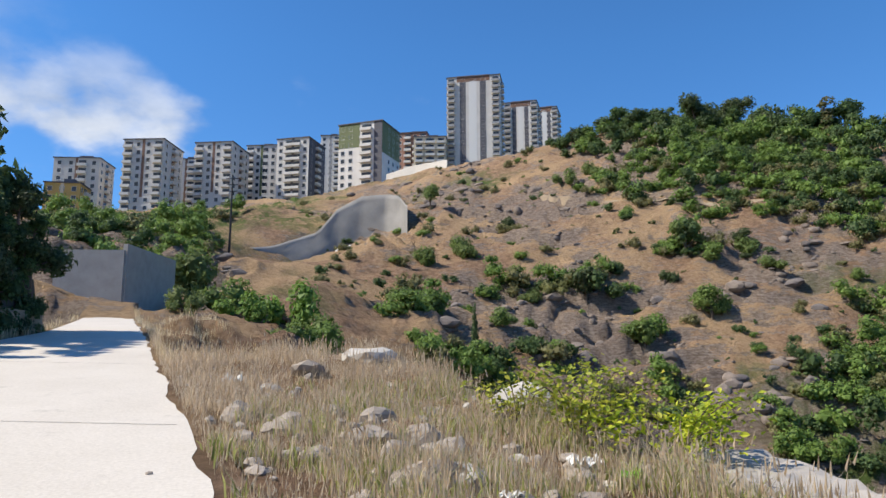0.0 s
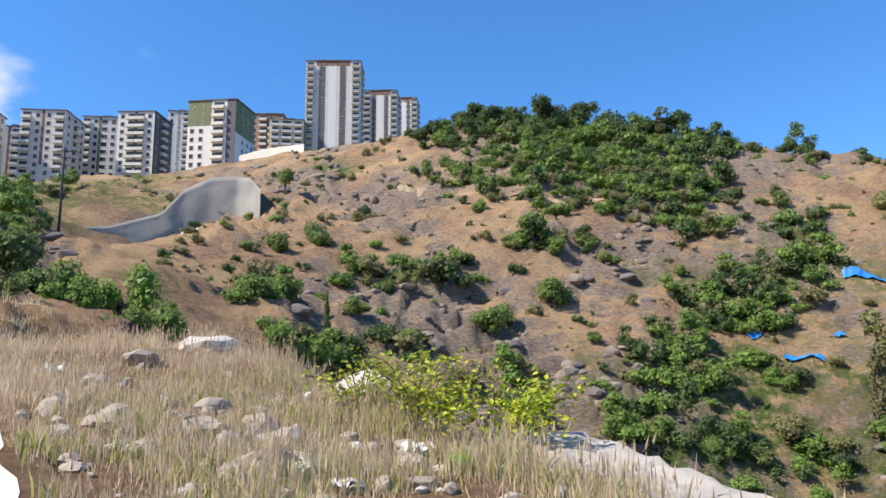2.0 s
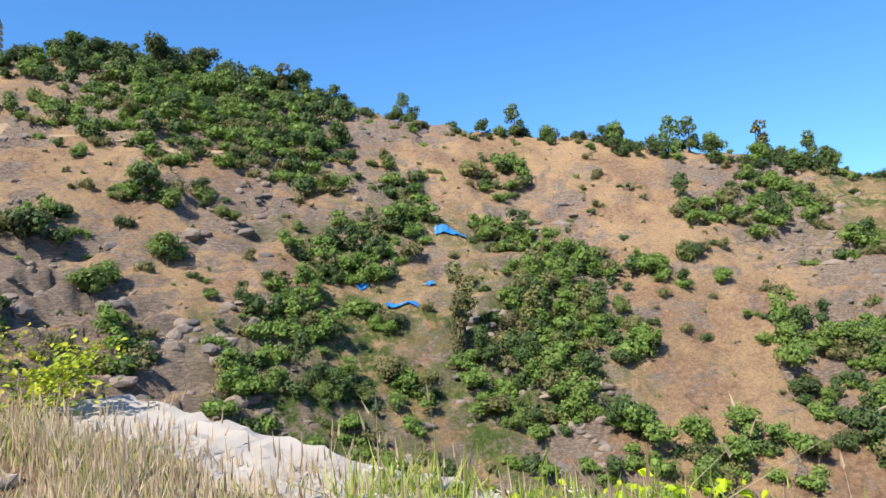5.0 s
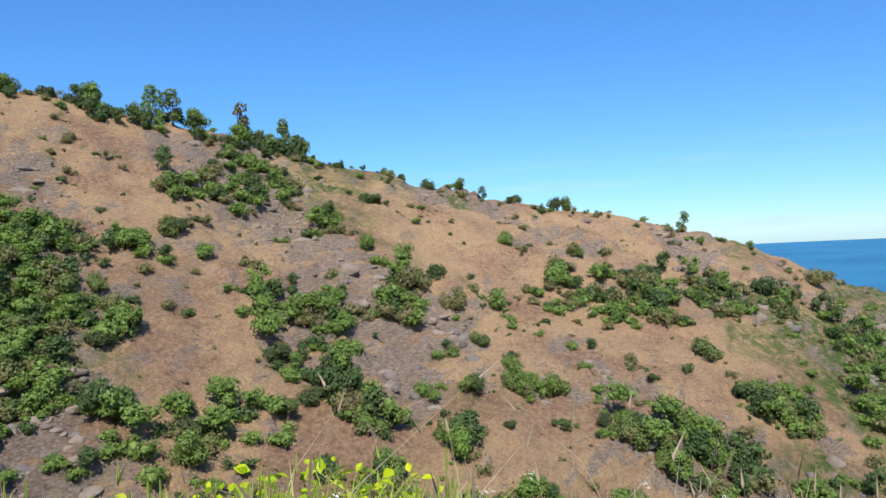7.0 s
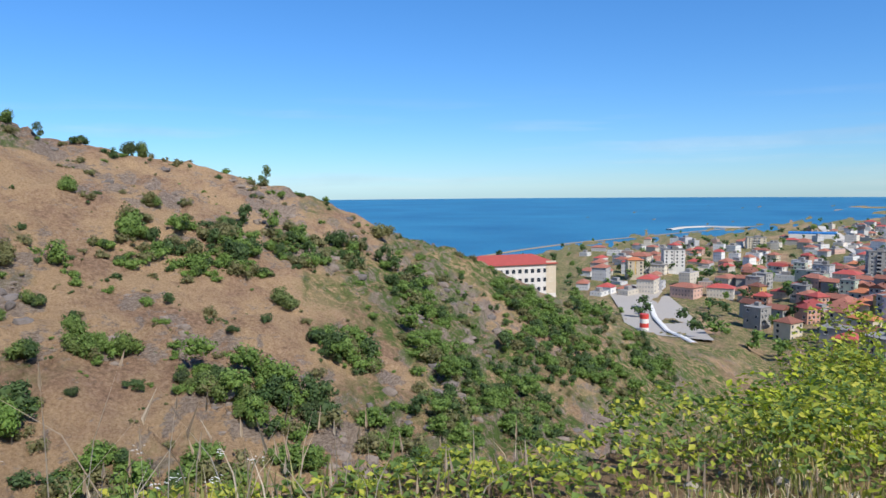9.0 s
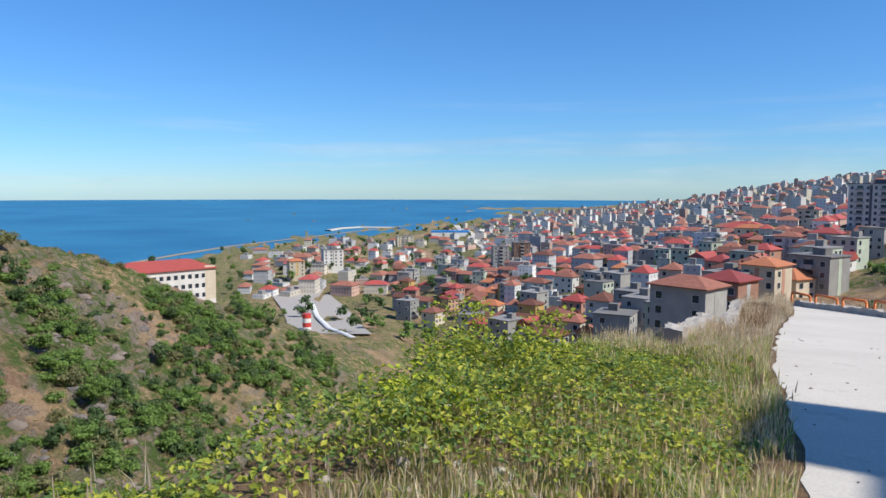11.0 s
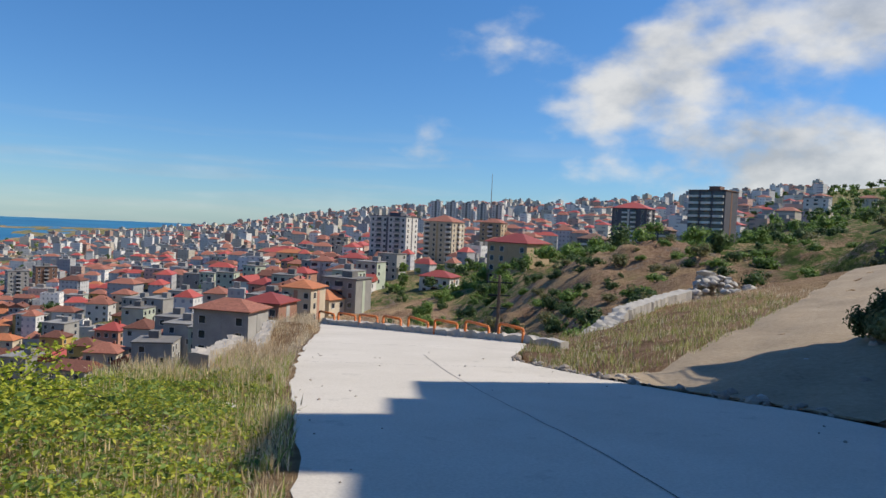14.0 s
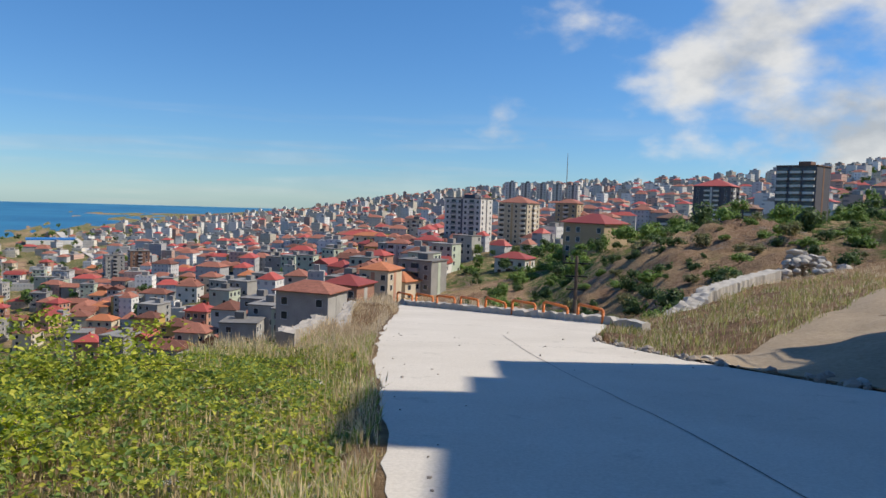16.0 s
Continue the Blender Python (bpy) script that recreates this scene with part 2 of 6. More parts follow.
COAST = [(60, 3000, 300), (0, 3000, 300), (-30, 900, -60), (-60, 800, -84), (-90, 700, -84), (-115, 650, -82), (-120, 900, -82), (-130, 1350, -81.5), (-137, 1700, -81.5), (-144, 2000, -81), (-150, 2000, -80), (-154, 2500, -79), (-160.7, 2600, -50), (-168, 2400, 4), (-176, 2200, 38), (-186, 2000, 62), (-196, 1700, 74), (-207, 1500, 92), (-214, 1500, 112), (-230, 2000, 160), (-300, 3000, 300)]
SEA_LEVEL = -80.0


def polar(az, d):
    a = radians(az)
    return -math.sin(a) * d, math.cos(a) * d


LINE_ARRAYS = {}


def line_at(rows, az):
    key = (len(rows), rows[1])
    if key not in LINE_ARRAYS:
        LINE_ARRAYS[key] = [np.array([r[k] for r in rows][::-1], float) for k in range(len(rows[0]))]
    a, *rest = LINE_ARRAYS[key]
    return [np.interp(az, a, v) for v in rest]


def plane(x, y):
    """Height of the sloping shelf that the road runs on."""
    lift = max(0.0, -x - 4.5) * 0.19 * min(1.0, max(0.0, (-9.0 - y) / 5.0))
    return 0.105 * (0.95 * y - 0.2 * x) + lift


def wave(x, y, size, seed):
    return noise.fractal(Vector((x / size, y / size, seed)), 1.0, 2.0, 5)


AZ_STEP = 0.5


def profile_lines(azimuths):
    ridge = RIDGE + RIDGE2
    soft = np.ones(5) / 5
    out = []
    for rows in (BROW, FOOT, ridge, FAR, COAST):
        out.append([np.convolve(np.pad(v, 2, "edge"), soft, "valid") for v in line_at(rows, azimuths)])
    return out


AZ_ALL = np.arange(60, -300.01, -AZ_STEP)
LINES = profile_lines(AZ_ALL)


def smooth(t):
    return t * t * (3 - 2 * t)


def land(x, y):
    """Height of the ground at a place, without the fine relief."""
    d = math.hypot(x, y)
    az = math.degrees(math.atan2(-x, y))
    if az > 60:
        az -= 360
    k = (60 - az) / AZ_STEP
    i = min(int(k), len(AZ_ALL) - 2)
    u = k - i

    def at(v):
        return v[i] * (1 - u) + v[i + 1] * u
    brow, foot, ridge, far, coast = LINES
    b = at(brow[0])
    p = plane(x, y)
    if d <= b:
        return p
    db = b
    pb = plane(x / d * b, y / d * b)
    marks = [(db, pb)] + [(at(q[0]), at(q[1])) for q in (foot, ridge, far, coast)]
    for (d0, z0), (d1, z1) in zip(marks, marks[1:]):
        if d <= d1:
            t = (d - d0) / (d1 - d0)
            if d1 == marks[1][0]:
                t = t ** 0.75
            elif d1 == marks[2][0]:
                t = t ** 0.92
            else:
                t = 0.5 * t + 0.5 * smooth(t)
            cut_in = 8.0 * math.exp(-((az - 8.5) / 5.0) ** 2 - ((d - 128) / 8.5) ** 2) + 6.0 * math.exp(-((az - 14) / 4.5) ** 2 - ((d - 118) / 14) ** 2)
            return z0 + (z1 - z0) * t - cut_in
    return marks[-1][1]


# road: the valley-side edge, and its width across to the other side
ROAD = [(-18.2, 40.0, 2.4), (-14.6, 32.0, 2.4), (-10.2, 22.9, 3.2), (-5.6, 12.8, 5.6), (-2.3, 5.7, 6.3), (0.1, 0.0, 7.0), (1.55, -7.6, 8.0), (2.5, -11.3, 7.1), (3.1, -14.0, 6.0), (3.7, -17.4, 5.1), (4.3, -21.0, 6.4), (4.7, -24.0, 7.3), (5.1, -27.0, 4.6), (5.7, -30.0, 2.5), (6.2, -33.0, 0.3)]


ROAD_Y, ROAD_X, ROAD_W = (np.array([p[k] for p in ROAD][::-1]) for k in (1, 0, 2))


def edge_x(y):
    """The road's valley-side edge."""
    return float(np.interp(y, ROAD_Y, ROAD_X))


def far_x(y):
    """The road's wall-side edge."""
    return float(np.interp(y, ROAD_Y, ROAD_X - ROAD_W))


def relief(x, y, base):
    """Fine relief: ledges and gullies on the slopes, next to none on the shelf."""
    d = math.hypot(x, y)
    if d < 46 and -33.5 < y < 41 and far_x(y) - 0.25 < x < edge_x(y) + 0.3:
        # bed of the road, and its shoulders level with the concrete
        return -0.06 if far_x(y) + 0.5 < x < edge_x(y) - 0.45 else 0.036
    s = min(1.0, max(0.0, (d - 3.5) / 45))
    far = min(1.0, d / 220)
    if y < -9 and x < -2 and d < 75:
        s *= 0.2 + 0.8 * max(0.0, (d - 48) / 27)
    h = wave(x, y, 26, 3.1) * 2.1 * s + wave(x, y, 6.5, 7.7) * 0.95 * s
    h += max(0.0, wave(x, y, 14, 15.5) - 0.1) * 2.6 * s * (0.6 + wave(x, y, 2.2, 4.1))
    h += wave(x, y, 1.3, 1.9) * 0.07 * min(1.0, d / 3.0)
    if s > 0.3 and d < 300:
        h += ledges(x, y, base)
    return h * (1 - 0.25 * far)


def bareness(x, y):
    """How far the rock breaks through the turf: 0 to 1."""
    return min(1.0, max(0.0, (wave(x, y, 30, 9.2) + 0.25 + 0.5 * wave(x, y, 7, 2.6)) * 1.5))


def ledges(x, y, base):
    """Broken steps of the tilted strata."""
    m = bareness(x, y)
    if m <= 0.02:
        return 0.0
    lie = (base + 0.05 * x + wave(x, y, 24, 5) * 3.0 + wave(x, y, 5, 8.8) * 0.8) / 3.4
    f = lie - math.floor(lie)
    step = smooth(min(1.0, max(0.0, (f - 0.66) / 0.2)))
    return (step - f) * 2.7 * m + wave(x, y, 3.2, 6.1) * 0.8 * m


def ground_z(x, y):
    base = land(x, y)
    return base + relief(x, y, base)


def mesh_object(name, verts, faces, mat, shade=True):
    me = bpy.data.meshes.new(name)
    me.from_pydata(verts, [], faces)
    me.materials.append(mat)
    if shade:
        me.polygons.foreach_set("use_smooth", [True] * len(me.polygons))
    me.update()
    return new(name, me)


def make_ground():
    rings = [0.0]
    r = 0.4
    while r < 3000:
        rings.append(r)
        r *= 1.030 if r < 52 else (1.0085 if r < 200 else (1.02 if r < 300 else 1.06))
    # finer towards the valley, coarser behind the wall
    turns = list(np.arange(40.0, -145.0, -0.30)) + list(np.arange(-145.0, -319.9, -0.8))
    n = len(turns)
    verts, faces = [(0.0, 0.0, ground_z(0.001, 0.001))], []
    for r in rings[1:]:
        for az in turns:
            x, y = polar(az, r)
            verts.append((x, y, ground_z(x, y)))
    for k in range(n):
        faces.append((0, 1 + (k + 1) % n, 1 + k))
    for j in range(len(rings) - 2):
        o = 1 + j * n
        for k in range(n):
            q = (k + 1) % n
            faces.append((o + k, o + q, o + n + q, o + n + k))
    ob = mesh_object("ground", verts, faces, M_GROUND)
    green = np.array([green_amount(x, y) for x, y, z in verts])
    at = ob.data.attributes.new("green", "FLOAT", "POINT")
    at.data.foreach_set("value", green)
    rock = np.array([bareness(x, y) if 40 < math.hypot(x, y) < 300 else 0.0 for x, y, z in verts])
    ob.data.attributes.new("rock", "FLOAT", "POINT").data.foreach_set("value", rock)
    return tagged(ob, "dry grassy hillside ground with bare rock and green scrub", "ground", kind="structure")


def green_amount(x, y):
    d = math.hypot(x, y)
    if d < 60:
        return 0.0
    az = math.degrees(math.atan2(-x, y))
    g = wave(x, y, 34, 12.5) + 0.5 * wave(x, y, 9, 2.2)
    lean = -0.3
    if d > 235 or az < -185 or az > 140:
        lean = 1.3 if az > 140 or az < -184 else (0.5 if az > 0 else 0.7)
    if 8 < az < 40 and d > 70:
        lean = 0.35
    if -150 < az < -104 and d < 330:
        lean = 0.05 + 0.4 * min(1.0, (-104 - az) / 14)
    if -112 < az < -22 and d < 96:
        lean = 0.05
    if 155 < az < 178 and d < 125:
        lean = 0.1
    return min(1.0, max(0.0, (g + lean) * 1.6))


make_ground()
sea_n = 160
sea_v = [(0, 0, SEA_LEVEL)] + [(-math.sin(2 * math.pi * k / sea_n) * 4850, math.cos(2 * math.pi * k / sea_n) * 4850, SEA_LEVEL) for k in range(sea_n)]
tagged(mesh_object("water", sea_v, [(0, 1 + k, 1 + (k + 1) % sea_n) for k in range(sea_n)], M_SEA), "calm deep blue sea reaching the horizon", "sea", kind="structure")

def road_line(step=0.35):
    ys = np.arange(-33.0, 40.0, step)
    y = np.array([p[1] for p in ROAD][::-1])
    x = np.interp(ys, y, np.array([p[0] for p in ROAD][::-1]))
    w = np.interp(ys, y, np.array([p[2] for p in ROAD][::-1]))
    k = np.ones(7) / 7
    x, w = (np.convolve(np.pad(v, 3, "reflect", reflect_type="odd"), k, "valid") for v in (x, w))
    return list(zip(x, ys, w))


def make_road():
    verts, faces, cols = [], [], 14
    line = road_line()
    for x, y, w in line:
        ragged = 0.10 * wave(x, y, 0.7, 4.4) + 0.07 * wave(x, y, 0.22, 8.0)
        for c in range(cols + 1):
            px = x + ragged * (c == 0) - w * c / cols
            verts.append((px, y, plane(px, y) + 0.045))
    for j in range(len(line) - 1):
        o = j * (cols + 1)
        for c in range(cols):
            faces.append((o + c, o + c + 1, o + cols + 2 + c, o + cols + 1 + c))
    ob = mesh_object("road", verts, [f[::-1] for f in faces], M_ROAD, False)
    s = ob.modifiers.new("thick", "SOLIDIFY")
    s.thickness, s.offset = 0.12, -1
    return tagged(ob, "pale concrete road with a ragged edge", "road", kind="structure")


make_road()

# ---- growth on the slopes ----
def part(name, bm, mat, parent, label="", smooth_faces=False):
    """Links a bmesh as one mesh under a thing or a part; mat may be a list."""
    me = bpy.data.meshes.new(name)
    bm.to_mesh(me)
    bm.free()
    for m in (mat if isinstance(mat, (list, tuple)) else [mat]):
        me.materials.append(m)
    if smooth_faces:
        me.polygons.foreach_set("use_smooth", [True] * len(me.polygons))
    ob = new(name, me)
    ob.parent = parent
    if label:
        tagged(ob, label)
    return ob


def part_of(name, me, parent, m, label=""):
    """One more piece on shared mesh data."""
    ob = new(name, me)
    ob.parent = parent
    ob.matrix_local = m
    if label:
        tagged(ob, label)
    return ob


def box(bm, cx, cy, cz, sx, sy, sz, slot=0, turn=None):
    m = Matrix.Translation((cx, cy, cz)) @ (turn.to_4x4() if turn else Matrix()) @ Matrix.Diagonal((sx, sy, sz, 1))
    r = bmesh.ops.create_cube(bm, size=1, matrix=m)
    for v in r["verts"]:
        for f in v.link_faces:
            f.material_index = slot
    return r["verts"]


def leaf_material(name, dark, mid, lite, rough=0.55, through_light=0.42):
    def build(nt, b):
        geo = nt.nodes.new("ShaderNodeNewGeometry").outputs["Random Per Island"]
        c = ramp(nt, geo, (0.0, dark), (0.5, mid), (1.0, lite))
        info = nt.nodes.new("ShaderNodeObjectInfo").outputs["Random"]
        hsv = nt.nodes.new("ShaderNodeHueSaturation")
        for sock, lo, hi in (("Value", 0.85, 1.25), ("Hue", 0.478, 0.508), ("Saturation", 0.88, 1.05)):
            mr = nt.nodes.new("ShaderNodeMapRange")
            mr.inputs["To Min"].default_value, mr.inputs["To Max"].default_value = lo, hi
            nt.links.new(info, mr.inputs["Value"])
            nt.links.new(mr.outputs[0], hsv.inputs[sock])
        nt.links.new(c, hsv.inputs["Color"])
        nt.links.new(hsv.outputs["Color"], b.inputs["Base Color"])
        b.inputs["Roughness"].default_value = rough
        b.inputs["Specular IOR Level"].default_value = 0.3
        tr = nt.nodes.new("ShaderNodeBsdfTranslucent")
        nt.links.new(hsv.outputs["Color"], tr.inputs["Color"])
        mx = nt.nodes.new("ShaderNodeMixShader")
        mx.inputs[0].default_value = through_light
        nt.links.new(b.outputs[0], mx.inputs[1])
        nt.links.new(tr.outputs[0], mx.inputs[2])
        nt.links.new(mx.outputs[0], nt.nodes["Material Output"].inputs["Surface"])
    return material(name, build)


M_LEAF = leaf_material("green_leaves", (0.095, 0.155, 0.036), (0.15, 0.235, 0.056), (0.22, 0.32, 0.085))
M_LEAF_DARK = leaf_material("dark_leaves", (0.048, 0.084, 0.030), (0.075, 0.125, 0.044), (0.115, 0.175, 0.062))
M_LEAF_DULL = leaf_material("dull_olive_leaves", (0.13, 0.14, 0.055), (0.20, 0.205, 0.082), (0.28, 0.27, 0.12))
M_LEAF_FRESH = leaf_material("yellow_green_leaves", (0.13, 0.22, 0.010), (0.34, 0.45, 0.016), (0.58, 0.62, 0.036))
M_BARK = plain("grey_brown_bark", (0.13, 0.10, 0.075), 0.9, 0.25, 4, bumps=0.03)
LEAVES = {"green": M_LEAF, "dark": M_LEAF_DARK, "dull": M_LEAF_DULL}


def leafy(rnd, lobes, count, leaf):
    """Many small leaf clumps on and in a crown of uneven lobes; lobes: centre and radii. Gaps stay between them."""
    verts, faces = [], []
    weights = [r[0] * r[1] + r[2] * r[0] for c, r in lobes]
    for _ in range(count):
        c, r = rnd.choices(lobes, weights)[0]
        v = Vector((rnd.gauss(0, 1), rnd.gauss(0, 1), rnd.gauss(0.15, 1))).normalized()
        k = rnd.uniform(0.72, 1.12)
        p = Vector((c[0] + v.x * r[0] * k, c[1] + v.y * r[1] * k, c[2] + v.z * r[2] * k))
        if p.z < 0.02:
            p.z = rnd.uniform(0.02, 0.15)
        n = (v + Vector((rnd.gauss(0, 0.55), rnd.gauss(0, 0.55), rnd.gauss(0.3, 0.5)))).normalized()
        a = n.orthogonal().normalized()
        a.rotate(Matrix.Rotation(rnd.uniform(0, 6.28), 3, n))
        b = n.cross(a)
        s = leaf * rnd.uniform(0.6, 1.35)
        o = len(verts)
        fold = n * s * 0.3
        verts += [p - a * s, p + b * s * 0.62 - fold, p + a * s, p - b * s * 0.62 - fold]
        faces += [(o, o + 1, o + 2), (o, o + 2, o + 3)]
    return verts, faces


def add_core(rnd, verts, faces, lobes, size=0.72, fine=2):
    """A knobbly inner mass of twigs and shaded leaves, so that no light comes straight through."""
    for c, r in lobes:
        bm = bmesh.new()
        bmesh.ops.create_icosphere(bm, subdivisions=fine, radius=1)
        o = len(verts)
        for v in bm.verts:
            k = size * rnd.uniform(0.75, 1.1)
            verts.append(Vector((c[0] + v.co.x * r[0] * k, c[1] + v.co.y * r[1] * k, max(0.0, c[2] + v.co.z * r[2] * k))))
        for f in bm.faces:
            faces.append(tuple(o + v.index for v in f.verts))
        bm.free()


def stem(bm, a, b, r0, r1, sides=6):
    way = b - a
    m = Matrix.Translation((a + b) / 2) @ way.to_track_quat("Z", "Y").to_matrix().to_4x4()
    bmesh.ops.create_cone(bm, cap_ends=True, segments=sides, radius1=r0, radius2=r1, depth=way.length, matrix=m)


def shrub_kind(name, seed, leaf_mat, shape, label, category, count=520, light=False, broad=1.28):
    """A bush or tree one metre wide: shape is bush, tree, thin or tall. Built away below ground, copied out, then removed."""
    rnd = random.Random(seed)
    base = new(name)
    lobes = []
    if shape == "bush":
        for k in range(rnd.randint(5, 8)):
            a, q = rnd.uniform(0, 6.28), rnd.uniform(0.08, 0.38)
            r = rnd.uniform(0.11, 0.26)
            lobes.append(((math.cos(a) * q, math.sin(a) * q, r * rnd.uniform(0.7, 1.7)), (r, r, r * rnd.uniform(0.75, 1.05))))
        trunk_top, size = 0.25, 0.040
    elif shape == "tree":
        for k in range(rnd.randint(6, 8)):
            a, q = rnd.uniform(0, 6.28), rnd.uniform(0.05, 0.32)
            r = rnd.uniform(0.15, 0.26)
            lobes.append(((math.cos(a) * q, math.sin(a) * q, rnd.uniform(0.38, 0.85)), (r, r, r * 0.85)))
        trunk_top, size = 0.6, 0.038
    elif shape == "thin":
        for k in range(7):
            z = 0.5 + 1.15 * k / 6
            r = rnd.uniform(0.10, 0.2)
            lobes.append(((rnd.uniform(-0.25, 0.25), rnd.uniform(-0.25, 0.25), z), (r, r, r * 1.2)))
        trunk_top, size = 1.3, 0.045
    else:
        for k in range(8):
            t = k / 7
            r = 0.5 * (1 - t) ** 0.7 * 0.5 + 0.06
            lobes.append(((rnd.uniform(-0.05, 0.05), rnd.uniform(-0.05, 0.05), 0.35 + 2.1 * t), (r, r, 0.3)))
        trunk_top, size = 1.6, 0.06
    bm = bmesh.new()
    stem(bm, Vector((0, 0, -0.15)), Vector((0.02, 0.01, trunk_top * 0.6)), 0.035, 0.024)
    for c, r in lobes:
        stem(bm, Vector((0.02, 0.01, trunk_top * rnd.uniform(0.25, 0.6))), Vector(c), 0.018, 0.006, 5)
    part("trunk", bm, M_BARK, base)
    verts, faces = leafy(rnd, lobes, count, size * broad if light else size)
    if shape != "thin":
        add_core(rnd, verts, faces, lobes, 0.62, 1 if light else 2)
    crown = mesh_object("crown", verts, faces, leaf_mat, False)
    crown.data.update()
    crown.parent = base
    return tagged(base, label, category)


KINDS = {}
for shape, mats in (("bush", ("green", "dark", "dull")), ("tree", ("green", "dark")), ("thin", ("dull", "green")), ("tall", ("dark",))):
    for mname in mats:
        for k in range(3 if shape in ("bush", "tree") else 1):
            words = {"green": "leafy green", "dark": "dense dark green", "dull": "dusty olive green"}[mname]
            noun = {"bush": "shrub", "tree": "tree", "thin": "tree", "tall": "conifer"}[shape]
            tail = {"bush": "growing on the dry hillside", "tree": "with a rounded uneven crown", "thin": "with a sparse see-through crown", "tall": "narrow and upright on the slope"}[shape]
            KINDS.setdefault((shape, mname), []).append(shrub_kind(noun, len(KINDS) * 17 + k * 5 + 3, LEAVES[mname], shape, f"{words} {noun} {tail}", "tree" if noun != "shrub" else "shrub", 780 if shape == "bush" else 950))


FAR_KINDS, COARSE_KINDS = {}, {}
for (shape, mname), rows in KINDS.items():
    if shape in ("bush", "tree"):
        COARSE_KINDS[(shape, mname)] = [shrub_kind("shrub", 700 + 13 * k + len(FAR_KINDS), LEAVES[mname], shape, "shrub", "shrub", 85, True, 2.1) for k in range(4)]
        FAR_KINDS[(shape, mname)] = [shrub_kind("shrub", 400 + 13 * k + len(FAR_KINDS), LEAVES[mname], shape, "shrub", "shrub", 270, True) for k in range(4)]


def plant(rnd, x, y, width, shape="bush", mname=None, group="", sink=0.06, tall=1.0):
    mname = mname or rnd.choices(("green", "dark", "dull"), (5, 3, 2))[0]
    if (shape, mname) not in KINDS:
        mname = "green"
    src = rnd.choice(KINDS[(shape, mname)])
    ob = copy_thing(src, Matrix.Translation((x, y, ground_z(x, y) - sink * width)) @ Matrix.Rotation(rnd.uniform(0, 6.28), 4, "Z") @ Matrix.Diagonal((width, width * rnd.uniform(0.85, 1.15), width * tall * rnd.uniform(0.8, 1.15), 1)))
    if group:
        tagged(ob, group=group)
    return ob


def big_mesh(name, verts, tris, mats, slots=None):
    """A large mesh straight from arrays of places and triangles."""
    me = bpy.data.meshes.new(name)
    me.vertices.add(len(verts))
    me.vertices.foreach_set("co", np.asarray(verts, np.float32).ravel())
    me.loops.add(len(tris) * 3)
    me.loops.foreach_set("vertex_index", np.asarray(tris, np.int32).ravel())
    me.polygons.add(len(tris))
    me.polygons.foreach_set("loop_start", np.arange(0, len(tris) * 3, 3, dtype=np.int32))
    me.polygons.foreach_set("loop_total", np.full(len(tris), 3, np.int32))
    me.polygons.foreach_set("use_smooth", np.zeros(len(tris), bool))
    for m in mats:
        me.materials.append(m)
    if slots is not None:
        me.polygons.foreach_set("material_index", np.asarray(slots, np.int32))
    me.update(calc_edges=True)
    me.validate()
    return new(name, me)


SCRUB = {}
CROWN_ARRAYS = {}


def scrub(rnd, x, y, width, shape="bush", mname=None, tall=1.0):
    """One clump among the uncounted many: kept as numbers, joined at the end."""
    mname = mname or rnd.choices(("green", "dark", "dull"), (5, 3, 2))[0]
    if (shape, mname) not in FAR_KINDS:
        mname = "green"
    src = rnd.choice((COARSE_KINDS if width < 1.6 or math.hypot(x, y) > 235 else FAR_KINDS)[(shape, mname)])
    if src.name not in CROWN_ARRAYS:
        me = next(c for c in src.children if c.name.startswith("crown")).data
        v = np.empty(len(me.vertices) * 3)
        me.vertices.foreach_get("co", v)
        f = np.empty(len(me.loops), np.int32)
        me.loops.foreach_get("vertex_index", f)
        CROWN_ARRAYS[src.name] = (v.reshape(-1, 3), f.reshape(-1, 3))
    v, f = CROWN_ARRAYS[src.name]
    a = rnd.uniform(0, 6.28)
    c, s = math.cos(a), math.sin(a)
    k = np.array([[c, -s, 0], [s, c, 0], [0, 0, tall * rnd.uniform(0.8, 1.15)]]) * width
    SCRUB.setdefault(mname, []).append((v @ k.T + np.array([x, y, ground_z(x, y) - 0.06 * width]), f))


def lay_scrub():
    for mname, rows in SCRUB.items():
        off, vs, fs = 0, [], []
        for v, f in rows:
            vs.append(v)
            fs.append(f + off)
            off += len(v)
        words = {"green": "leafy green", "dark": "dense dark green", "dull": "dusty olive"}[mname]
        tagged(big_mesh("scrub", np.concatenate(vs), np.concatenate(fs), [LEAVES[mname]]), f"{words} scrub and small trees on slopes", "scrub", kind="stuff")


